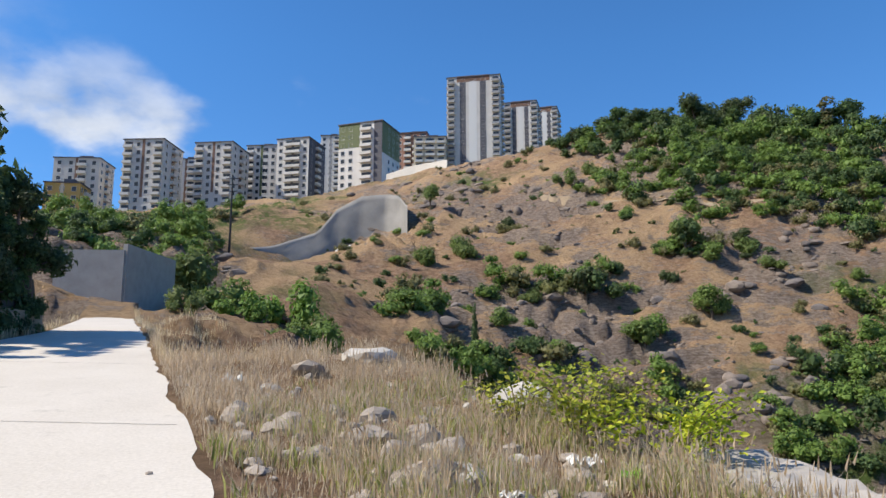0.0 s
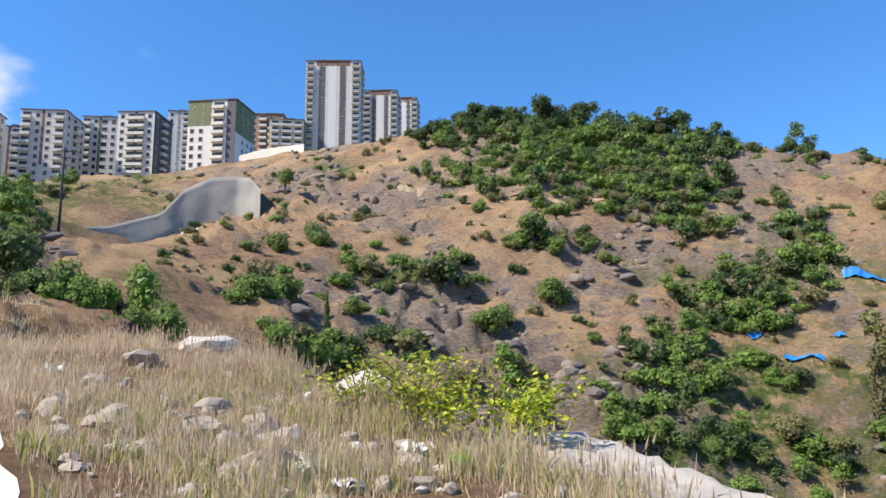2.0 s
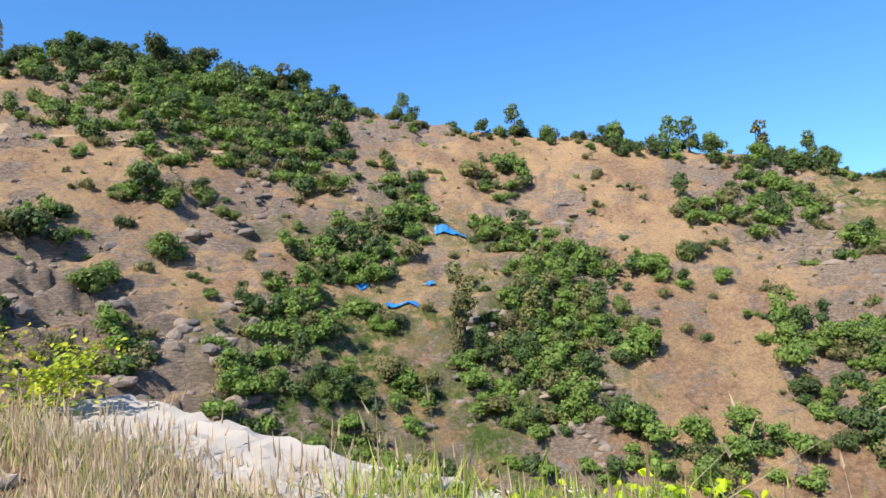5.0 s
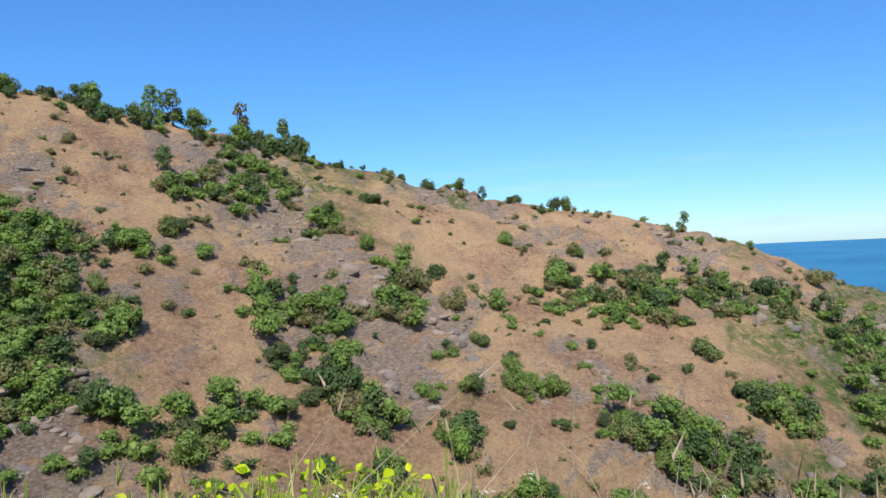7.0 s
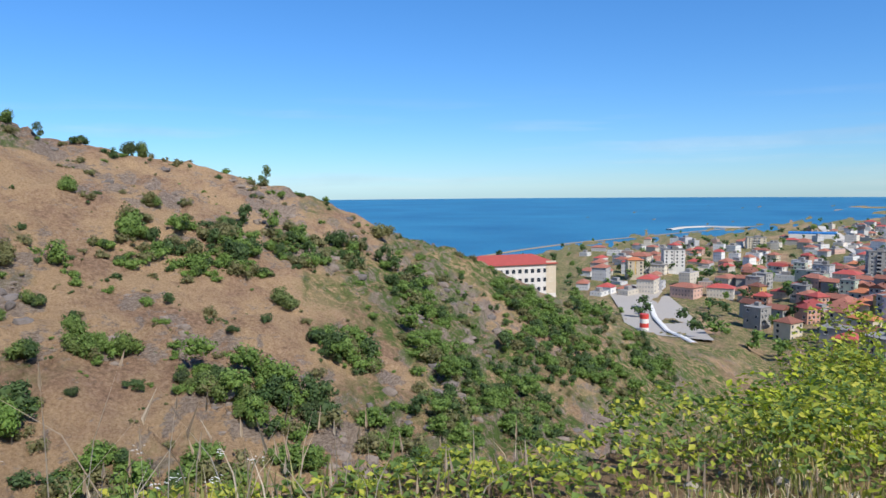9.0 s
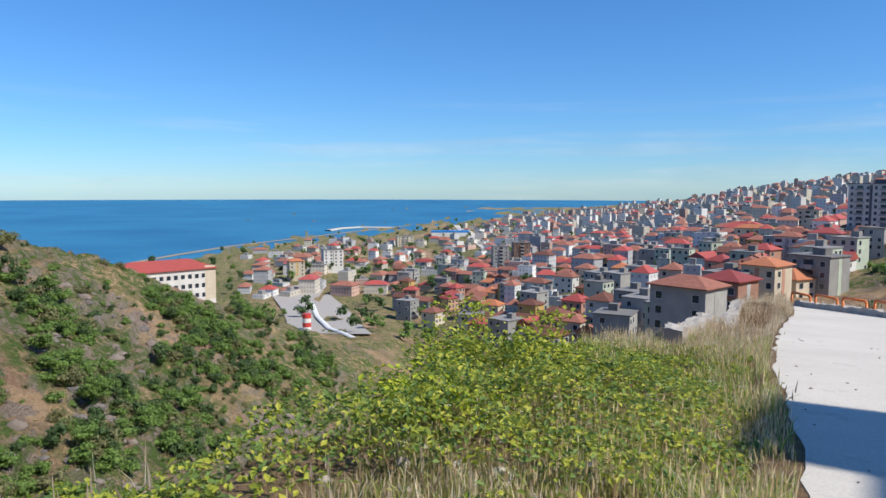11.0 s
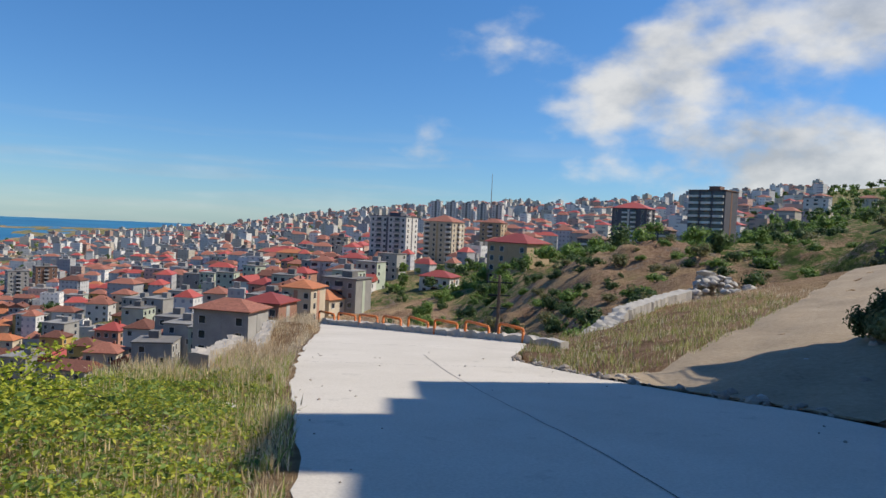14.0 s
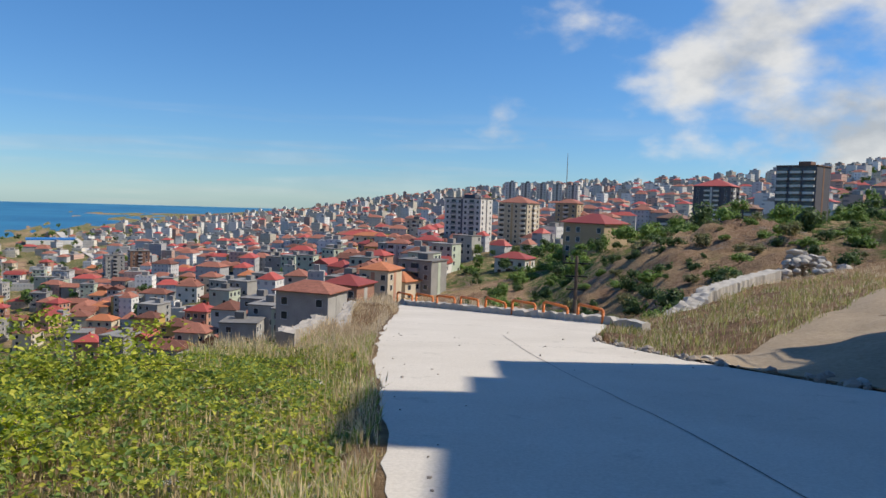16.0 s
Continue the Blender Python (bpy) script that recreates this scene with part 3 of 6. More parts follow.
# single bushes: place and width in metres
BUSHES_A = [(24, 86, 5.4), (34, 90, 5.8), (-5, 82, 5.3), (-3, 84, 3.4), (11, 95, 4.7), (15, 96, 4.7), (19, 95, 6.3), (24, 100, 5.0), (35, 101, 6.5), (30, 115, 3.4), (11, 119, 4.4), (44, 102, 4.5), (43, 99, 2.6), (45, 95, 4.3), (7, 88, 4.3), (-3, 103, 5.0), (3, 107, 5.3), (30, 96, 3.7), (-3, 136, 6.0), (31, 142, 6.3), (24, 137, 5.2), (38, 99, 4.6), (32, 103, 4.2)]
BUSHES_B = [(44, 103, 3.2), (-3, 104, 4.5), (2, 109, 4.7), (11, 121, 4.4), (25, 87, 4.5), (35, 91, 4.5), (45, 95, 2.7), (55, 93, 3.1), (30, 114, 2.5), (92, 92, 6.4), (78, 102, 5.6), (69, 48, 4.3), (117, 19, 6.2), (121, 30, 4.6), (100, 55, 4.6), (101, 50, 4.1), (113, 22, 6.0), (121, 16, 6.3), (114, 14, 5.0), (119, 8, 6.0), (106, 9, 3.4), (102, 13, 2.7), (95, 10, 4.2), (100, -2, 5.2), (92, 15, 4.8), (118, -27, 6.3), (106, -16, 2.3), (120, 29, 4.3), (123, 37, 4.6), (147, -8, 3.8)]
BUSHES_C = [(101, 55, 5.0), (138, 32, 6.9), (140, 6, 4.9), (84, 10, 4.4), (149, -47, 7.0), (167, -62, 7.9), (147, -7, 3.8), (168, 5, 4.4), (104, 14, 2.7), (106, 9, 3.4), (95, 10, 4.2), (97, 3, 5.0), (97, -10, 2.8), (89, 4, 2.0)]
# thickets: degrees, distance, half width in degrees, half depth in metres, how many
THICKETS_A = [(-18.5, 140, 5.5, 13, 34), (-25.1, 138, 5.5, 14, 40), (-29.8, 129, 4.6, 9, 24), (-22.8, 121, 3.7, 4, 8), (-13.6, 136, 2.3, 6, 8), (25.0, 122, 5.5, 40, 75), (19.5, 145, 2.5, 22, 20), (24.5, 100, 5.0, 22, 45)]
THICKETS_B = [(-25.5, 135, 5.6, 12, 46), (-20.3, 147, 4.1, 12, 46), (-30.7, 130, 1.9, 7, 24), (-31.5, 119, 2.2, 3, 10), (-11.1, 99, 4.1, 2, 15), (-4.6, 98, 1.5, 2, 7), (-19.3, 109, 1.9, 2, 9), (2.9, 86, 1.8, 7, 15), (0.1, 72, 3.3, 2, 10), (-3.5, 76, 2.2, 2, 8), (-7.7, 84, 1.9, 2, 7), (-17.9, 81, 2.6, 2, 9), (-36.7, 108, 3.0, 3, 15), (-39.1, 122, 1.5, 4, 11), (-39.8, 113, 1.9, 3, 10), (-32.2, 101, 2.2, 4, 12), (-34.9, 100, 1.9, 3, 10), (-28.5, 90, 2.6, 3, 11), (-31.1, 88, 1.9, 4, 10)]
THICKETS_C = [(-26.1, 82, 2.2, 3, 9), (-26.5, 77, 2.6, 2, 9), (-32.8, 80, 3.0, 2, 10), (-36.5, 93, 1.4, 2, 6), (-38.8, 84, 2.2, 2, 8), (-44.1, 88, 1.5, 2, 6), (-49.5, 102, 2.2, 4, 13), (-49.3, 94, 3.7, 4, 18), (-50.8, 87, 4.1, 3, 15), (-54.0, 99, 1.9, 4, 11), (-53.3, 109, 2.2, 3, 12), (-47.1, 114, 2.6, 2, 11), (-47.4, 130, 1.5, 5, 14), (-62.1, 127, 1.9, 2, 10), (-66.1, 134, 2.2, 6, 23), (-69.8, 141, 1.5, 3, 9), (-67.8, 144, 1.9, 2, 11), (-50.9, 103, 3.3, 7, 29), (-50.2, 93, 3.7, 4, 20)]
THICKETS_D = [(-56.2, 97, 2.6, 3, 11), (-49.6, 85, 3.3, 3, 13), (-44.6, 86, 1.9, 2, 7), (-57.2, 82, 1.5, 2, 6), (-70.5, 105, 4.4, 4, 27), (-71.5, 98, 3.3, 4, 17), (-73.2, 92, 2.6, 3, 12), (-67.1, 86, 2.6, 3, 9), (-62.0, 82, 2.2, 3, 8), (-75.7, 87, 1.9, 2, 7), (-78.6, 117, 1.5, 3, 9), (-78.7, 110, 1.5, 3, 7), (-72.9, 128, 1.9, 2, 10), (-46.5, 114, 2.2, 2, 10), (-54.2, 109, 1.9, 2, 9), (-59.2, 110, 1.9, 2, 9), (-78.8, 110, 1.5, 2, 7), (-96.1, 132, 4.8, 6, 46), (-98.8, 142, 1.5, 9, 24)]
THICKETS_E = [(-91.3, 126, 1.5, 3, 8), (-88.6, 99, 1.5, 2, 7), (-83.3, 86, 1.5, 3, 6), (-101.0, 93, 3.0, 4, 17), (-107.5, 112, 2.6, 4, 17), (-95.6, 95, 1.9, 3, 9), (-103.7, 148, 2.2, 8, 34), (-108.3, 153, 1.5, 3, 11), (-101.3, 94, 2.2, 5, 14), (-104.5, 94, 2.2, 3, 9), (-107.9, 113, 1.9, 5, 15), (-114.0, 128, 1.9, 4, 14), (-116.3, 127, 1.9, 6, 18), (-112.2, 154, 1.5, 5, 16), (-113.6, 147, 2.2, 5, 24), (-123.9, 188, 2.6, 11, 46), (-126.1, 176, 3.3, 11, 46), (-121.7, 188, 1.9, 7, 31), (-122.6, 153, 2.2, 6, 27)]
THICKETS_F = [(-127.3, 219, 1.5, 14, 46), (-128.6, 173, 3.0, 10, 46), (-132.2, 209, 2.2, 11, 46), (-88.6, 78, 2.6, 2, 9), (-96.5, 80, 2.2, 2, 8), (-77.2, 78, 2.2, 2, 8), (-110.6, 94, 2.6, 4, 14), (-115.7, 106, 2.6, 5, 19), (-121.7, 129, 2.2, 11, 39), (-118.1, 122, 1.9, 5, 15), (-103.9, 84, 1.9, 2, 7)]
SKYLINE = [(-9.1, 4), (-10.3, 5), (-11.3, 7), (-13.1, 8), (-14.5, 7), (-15.8, 7), (-17.2, 8), (-19.0, 7), (-20.6, 10), (-22.0, 8), (-23.5, 8), (-25.2, 10), (-26.7, 8), (-28.6, 8), (-30.8, 9), (-32.5, 7), (-34.5, 5), (-36.2, 4.5), (-38.6, 4.5), (-41, 3.5), (-43.5, 3), (-48.3, 6.5), (-49.8, 3), (-51.4, 6), (-53.7, 5), (-55.5, 5), (-58.0, 6), (-59.8, 5), (-63.6, 7), (-66.6, 7), (-68.2, 5), (-69.7, 6), (-71.5, 5), (-74.2, 5), (-78.3, 3), (-79.4, 3), (-81.5, 5), (-84.2, 3.5), (-88.7, 3.5), (-91.6, 5), (-92.7, 4)]


def grow_slopes():
    rnd = random.Random(11)
    for rows in (BUSHES_A, BUSHES_B, BUSHES_C):
        for x, y, w in rows:
            plant(rnd, x, y, w, "bush" if w < 5.5 or rnd.random() < 0.6 else "tree", group="hillside shrubs")
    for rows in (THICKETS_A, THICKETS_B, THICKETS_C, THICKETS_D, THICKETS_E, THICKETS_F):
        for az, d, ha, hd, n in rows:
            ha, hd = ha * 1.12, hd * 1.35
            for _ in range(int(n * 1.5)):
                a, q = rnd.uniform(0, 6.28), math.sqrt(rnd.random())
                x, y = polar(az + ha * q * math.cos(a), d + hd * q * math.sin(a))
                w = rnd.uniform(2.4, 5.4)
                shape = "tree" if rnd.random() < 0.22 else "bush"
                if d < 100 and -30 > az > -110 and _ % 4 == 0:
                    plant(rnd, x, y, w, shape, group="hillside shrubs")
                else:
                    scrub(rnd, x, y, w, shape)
    for az, w in SKYLINE:
        d = float(line_at(RIDGE + RIDGE2, az)[0]) + rnd.uniform(-4, 3)
        x, y = polar(az, d)
        shape = "tree" if w > 6.5 and rnd.random() < 0.5 else "bush"
        plant(rnd, x, y, w, shape, "dark" if az > -45 or rnd.random() < 0.6 else "green", "trees on the ridge", 0.1, 1.25 if shape == "bush" else 0.85)
    for az, h in ((-48.5, 7), (-60.5, 8), (-62.0, 8), (-66.8, 8), (-70.3, 7.5), (-86.0, 4), (-101.5, 5), (-39.2, 6), (-29.2, 8)):
        x, y = polar(az, float(line_at(RIDGE + RIDGE2, az)[0]) - 1)
        plant(rnd, x, y, h * 0.85, "thin", group="trees on the ridge", tall=0.62)
    for x, y, h in ((64, 67, 8.0), (61, 66, 6.5), (72, 62, 7.0)):
        plant(rnd, x, y, h * 0.75, "thin", "dull", "hillside shrubs")
    plant(rnd, 3, 79, 1.6, "tall", "dark", "hillside shrubs", tall=1.3)
    for k in range(150):
        az = rnd.uniform(-10, -35)
        d = float(line_at(RIDGE + RIDGE2, az)[0]) - rnd.random() ** 1.5 * (26 if az < -16 else 12)
        x, y = polar(az, d)
        scrub(rnd, x, y, rnd.uniform(3.5, 6.5), rnd.choice(("bush", "tree")), rnd.choice(("dark", "dark", "green")))
    for k in range(60):
        az = rnd.uniform(-36, -112)
        x, y = polar(az, float(line_at(RIDGE + RIDGE2, az)[0]) - rnd.uniform(-2, 5))
        scrub(rnd, x, y, rnd.uniform(1.2, 3.4), "bush", rnd.choice(("dark", "green", "dull")))
    for k in range(70):
        az = rnd.choice((rnd.uniform(-56, -73), rnd.uniform(-36, -73)))
        x, y = polar(az, float(line_at(RIDGE + RIDGE2, az)[0]) - rnd.uniform(-1, 6))
        scrub(rnd, x, y, rnd.uniform(2.4, 4.8), rnd.choice(("bush", "tree")), rnd.choice(("dark", "dark", "green")), 1.15)
    # small scattered scrub
    made = 0
    while made < 1500:
        az, d = rnd.uniform(12, -132), rnd.uniform(66, 178)
        if d > float(line_at(RIDGE + RIDGE2, az)[0]) + 4 or (az > -5 and d < 80):
            continue
        x, y = polar(az, d)
        if wave(x, y, 18, 21.0) < rnd.uniform(-0.7, 0.3):
            continue
        scrub(rnd, x, y, rnd.choice((0.5, 0.6, 0.7, 0.9, 1.0, 1.2, 1.5, 2.0, 2.6, 3.0)), "bush", rnd.choice(("green", "dull", "dull", "dark")))
        made += 1
    for k in range(190):
        az, q = rnd.uniform(-108, -137), rnd.random()
        far = float(line_at(RIDGE + RIDGE2, az)[0])
        x, y = polar(az, 84 + (far - 84) * q)
        scrub(rnd, x, y, rnd.uniform(1.2, 3.6), "bush", rnd.choice(("green", "green", "dull", "dark")))
    for k in range(170):
        x, y = polar(rnd.uniform(-28, -108), rnd.uniform(62, 80))
        scrub(rnd, x, y, rnd.uniform(1.8, 4.4), "bush", rnd.choice(("green", "green", "dull", "dark")))
    # beside the road, in the head of the gully
    for x, y, w in ((-20, 62, 6.5), (-24, 66, 6.0), (-14, 62, 6.0), (-10.5, 60, 5.0), (-16.5, 55, 4.0), (-19, 50, 3.4), (-12, 52, 4.0), (-9.5, 54, 4.2), (-8, 60, 4.6), (-22, 58, 3.0), (-27, 66, 3.0)):
        plant(rnd, x, y, w, "bush", "green", "shrubs by the road", tall=1.15)
    # below the shelf and over the town side
    for k in range(150):
        az = rnd.choice((rnd.uniform(-136, -172), rnd.uniform(-181, -214)))
        lo = float(line_at(BROW, az)[0]) + 14
        d = rnd.uniform(lo, lo + (95 if az < -176 else 60))
        x, y = polar(az, d)
        scrub(rnd, x, y, rnd.uniform(1.6, 4.2) if az < -176 else rnd.uniform(2.5, 5.5))
    for k in range(120):
        x, y = polar(rnd.uniform(-181, -204), rnd.uniform(58, 125))
        scrub(rnd, x, y, rnd.uniform(1.2, 4.0), "bush", rnd.choice(("green", "dull", "dark")))
    for k in range(430):
        az = rnd.uniform(-174, -216)
        d = rnd.uniform(128, 470)
        x, y = polar(az, d)
        scrub(rnd, x, y, rnd.uniform(3, 8), rnd.choice(("tree", "bush")), rnd.choice(("green", "dark", "green")))
    for k in range(260):
        az = rnd.uniform(162, 138) - 360
        x, y = polar(az, rnd.uniform(430, 1500))
        scrub(rnd, x, y, rnd.uniform(7, 15), "tree", rnd.choice(("dark", "green")))
    for k in range(520):
        az, d = rnd.choice((rnd.uniform(-118, -150), rnd.uniform(-118, -178))), rnd.uniform(330, 1700)
        x, y = polar(az, d)
        if ground_z(x, y) < SEA_LEVEL + 0.8:
            continue
        scrub(rnd, x, y, rnd.uniform(6, 13), "tree", rnd.choice(("dark", "green")))


grow_slopes()
lay_scrub()

# ---- buildings ----
def facade_material(name, wall, glass, spread=0.25):
    """Plaster with rows of windows too small to build, for buildings far off."""
    def build(nt, b):
        v = nt.nodes.new("ShaderNodeSeparateXYZ")
        nt.links.new(coords(nt), v.inputs[0])
        s = nt.nodes.new("ShaderNodeMath")
        s.operation = "ADD"
        nt.links.new(v.outputs[0], s.inputs[0])
        nt.links.new(v.outputs[1], s.inputs[1])
        c = nt.nodes.new("ShaderNodeCombineXYZ")
        nt.links.new(s.outputs[0], c.inputs[0])
        nt.links.new(v.outputs[2], c.inputs[1])
        br = nt.nodes.new("ShaderNodeTexBrick")
        br.offset = 0.0
        for k, val in (("Scale", 1.0), ("Mortar Size", 0.95), ("Mortar Smooth", 0.1), ("Brick Width", 2.9), ("Row Height", 3.0)):
            br.inputs[k].default_value = val
        nt.links.new(c.outputs[0], br.inputs["Vector"])
        br.inputs["Color1"].default_value = (*glass, 1)
        br.inputs["Color2"].default_value = (*(g * 1.8 for g in glass), 1)
        info = nt.nodes.new("ShaderNodeNewGeometry").outputs["Random Per Island"]
        wallc = ramp(nt, info, (0.0, tuple(x * (1 - spread) for x in wall)), (0.5, wall), (1.0, tuple(min(0.85, x * (1 + spread)) for x in wall)))
        wallc = mixed(nt, ramp(nt, noise_tex(nt, coords(nt), 0.2, 6), (0.4, 0.0), (0.75, 0.35)), wallc, tuple(x * 0.6 for x in wall))
        nt.links.new(wallc, br.inputs["Mortar"])
        nt.links.new(br.outputs["Color"], b.inputs["Base Color"])
        b.inputs["Roughness"].default_value = 0.8
    return material(name, build)


M_WHITE = plain("white_plaster", (0.62, 0.60, 0.57), 0.8, 0.08, 0.25, spread=0.08)
M_CREAM = plain("cream_plaster", (0.58, 0.50, 0.38), 0.85, 0.1, 0.25, spread=0.15)
M_TAN = plain("tan_plaster", (0.42, 0.31, 0.19), 0.85, 0.1, 0.25, spread=0.06)
M_PINK = plain("pink_brick_plaster", (0.45, 0.24, 0.17), 0.85, 0.14, 0.3, spread=0.25)
M_GREY = plain("bare_grey_render", (0.34, 0.33, 0.31), 0.9, 0.14, 0.3, spread=0.2)
M_PALEGREEN = plain("pale_green_plaster", (0.45, 0.50, 0.40), 0.85, 0.1, 0.3)
M_YELLOW = plain("ochre_plaster", (0.55, 0.36, 0.12), 0.85, 0.1, 0.3)
M_SLATE = plain("dark_slate_cladding", (0.085, 0.085, 0.105), 0.7, 0.12, 0.4)
M_GREENCLAD = plain("moss_green_cladding", (0.13, 0.16, 0.07), 0.7, 0.12, 0.4)
M_BROWN = plain("brown_cladding", (0.20, 0.11, 0.075), 0.75, 0.12, 0.4)
M_ROOF = plain("red_roof_tiles", (0.27, 0.105, 0.07), 0.8, 0.25, 1.5, spread=0.4, bumps=0.04)
M_ROOF_BRIGHT = plain("bright_red_sheet_roof", (0.36, 0.07, 0.055), 0.6, 0.12, 0.8, spread=0.25)
M_ROOF_ORANGE = plain("orange_roof_tiles", (0.48, 0.17, 0.075), 0.75, 0.15, 1.0)
M_ROOF_GREY = plain("grey_flat_roof", (0.24, 0.23, 0.22), 0.9, 0.2, 0.5, spread=0.3)
M_FRAME = plain("white_window_frame", (0.65, 0.65, 0.64), 0.5, 0.05, 2)
M_GLASS_RECESS = plain("dark_glass_and_shaded_recess", (0.035, 0.045, 0.06), 0.12, 0.2, 0.5)
M_RAIL = plain("grey_balcony_panel", (0.30, 0.30, 0.31), 0.6, 0.1, 1)
M_FAR = [facade_material("far_white_facade", (0.66, 0.65, 0.63), (0.24, 0.25, 0.27)), facade_material("far_beige_facade", (0.58, 0.53, 0.45), (0.22, 0.21, 0.20)), facade_material("far_grey_facade", (0.43, 0.43, 0.44), (0.17, 0.17, 0.19)), facade_material("far_rose_facade", (0.50, 0.33, 0.27), (0.15, 0.12, 0.12))]


def window_mesh(w, h):
    """A frame standing a little proud, with its pane set back: one piece."""
    bm = bmesh.new()
    box(bm, 0, -0.03, 0, w + 0.22, 0.16, h + 0.22)
    bm.faces.ensure_lookup_table()
    face = min(bm.faces, key=lambda f: f.calc_center_median().y)
    bmesh.ops.inset_region(bm, faces=[face], thickness=0.12)
    bmesh.ops.translate(bm, verts=face.verts, vec=(0, 0.07, 0))
    face.material_index = 1
    me = bpy.data.meshes.new("window")
    bm.to_mesh(me)
    bm.free()
    me.materials.append(M_FRAME)
    me.materials.append(M_GLASS_RECESS)
    return me


def balcony_mesh(w, mat):
    """Slab, panelled front and sides, and a flat dark panel in place of the shaded opening."""
    bm = bmesh.new()
    box(bm, 0, -0.65, -0.08, w, 1.3, 0.16, 0)
    box(bm, 0, -1.26, 0.45, w, 0.08, 0.95, 1)
    for s in (-1, 1):
        box(bm, s * (w / 2 - 0.05), -0.63, 0.45, 0.08, 1.2, 0.95, 1)
    # recess shade as colour: dark panel on the solid wall, no real opening
    box(bm, 0, -0.03, 1.25, w * 0.8, 0.08, 2.1, 2)
    me = bpy.data.meshes.new("balcony")
    bm.to_mesh(me)
    bm.free()
    for m in (M_WHITE, mat, M_GLASS_RECESS):
        me.materials.append(m)
    return me


WIN, WIN_WIDE, WIN_BAND = window_mesh(1.3, 1.45), window_mesh(2.1, 1.5), window_mesh(2.6, 1.9)
BALCONY = {w: {k: balcony_mesh(w, m) for k, m in (("white", M_WHITE), ("grey", M_RAIL), ("brown", M_BROWN))} for w in (3.4, 4.6)}


def hip_roof(bm, w, d, h, over=0.6, gable=False):
    x, y = w / 2 + over, d / 2 + over
    r = x - (0 if gable else min(x, y) * 0.95)
    if w < d:
        ridge = [Vector((0, -(y - (0 if gable else x * 0.95)), h)), Vector((0, y - (0 if gable else x * 0.95), h))]
    else:
        ridge = [Vector((-r, 0, h)), Vector((r, 0, h))]
    low = [Vector((-x, -y, 0)), Vector((x, -y, 0)), Vector((x, y, 0)), Vector((-x, y, 0))]
    vs = [bm.verts.new(v) for v in low + [v - Vector((0, 0, 0.2)) for v in low] + ridge]
    a, b = vs[8], vs[9]
    top = vs[:4]
    if w < d:
        faces = [(top[0], top[1], a), (top[1], top[2], b, a), (top[2], top[3], b), (top[3], top[0], a, b)]
    else:
        faces = [(top[0], top[1], b, a), (top[1], top[2], b), (top[2], top[3], a, b), (top[3], top[0], a)]
    for f in faces:
        bm.faces.new(f)
    for k in range(4):
        q = (k + 1) % 4
        bm.faces.new((vs[k + 4], vs[q + 4], vs[q], vs[k]))
    bm.faces.new((vs[7], vs[6], vs[5], vs[4]))


def apartment(label, w, d, floors, wall, front, sides=("w", "w"), fh=3.0, deep=8, roof="flat", roof_mat=None, bands=(), rail="white", top=0.0, category="apartment building", name="apartment_building"):
    """A block of flats, front towards -y. front: columns of (x, kind); kind is w, W, D (window types) or B, C (balconies). bands: (x, width, material, z from, z to, side)."""
    base = new(name)
    h = floors * fh + 0.6
    bm = bmesh.new()
    box(bm, 0, 0, (h - deep) / 2, w, d, h + deep)
    part("wall", bm, wall, base)
    for x, bw, mat, z0, z1, side in bands:
        bm = bmesh.new()
        if side == "front":
            box(bm, x, -d / 2, (z0 + z1) / 2, bw, 0.12, z1 - z0)
        else:
            box(bm, side * (w / 2), x, (z0 + z1) / 2, 0.12, bw, z1 - z0)
        part("facade_panel", bm, mat, base)
    for k in range(floors):
        z = k * fh + 1.7
        for x, kind in front:
            if kind in "BC":
                part_of("balcony", BALCONY[3.4 if kind == "B" else 4.6][rail], base, pose(x, -d / 2, z - 1.2))
            else:
                part_of("window", {"w": WIN, "W": WIN_WIDE, "D": WIN_BAND}[kind], base, pose(x, -d / 2 - (0.15 if kind == "D" else 0), z))
        for s, cols in ((1, sides), (-1, sides)):
            n = len(cols)
            for i, kind in enumerate(cols):
                y = -d / 2 + d * (i + 0.5) / n
                m = pose(s * w / 2, y, z if kind not in "BC" else z - 1.2, 0, 0, 90 * s)
                if kind in "BC":
                    part_of("balcony", BALCONY[3.4][rail], base, m)
                elif kind != "-":
                    part_of("window", WIN, base, m)
    bm = bmesh.new()
    if roof == "flat":
        box(bm, 0, 0, h + 0.15, w + 0.7, d + 0.7, 0.35)
        box(bm, w * 0.08, 0, h + 1.2, w * 0.3, d * 0.35, 2.0)
        part("roof", bm, roof_mat or M_ROOF_GREY, base)
    else:
        box(bm, 0, 0, h + 0.1, w + 1.0, d + 1.0, 0.25)
        bmesh.ops.translate(bm, verts=bm.verts, vec=(0, 0, 0))
        hip = bmesh.new()
        hip_roof(hip, w, d, min(w, d) * 0.22, 0.7)
        bmesh.ops.translate(hip, verts=hip.verts, vec=(0, 0, h + 0.3))
        bm.free()
        part("roof", hip, roof_mat or M_ROOF, base)
    return tagged(base, label, category)


def set_down(ob, az, d, top, height, turn=0.0):
    """Stands a finished building so that its eaves come at the height top."""
    x, y = polar(az, d)
    ob.matrix_world = pose(x, y, top - height, 0, 0, az + turn)
    return ob


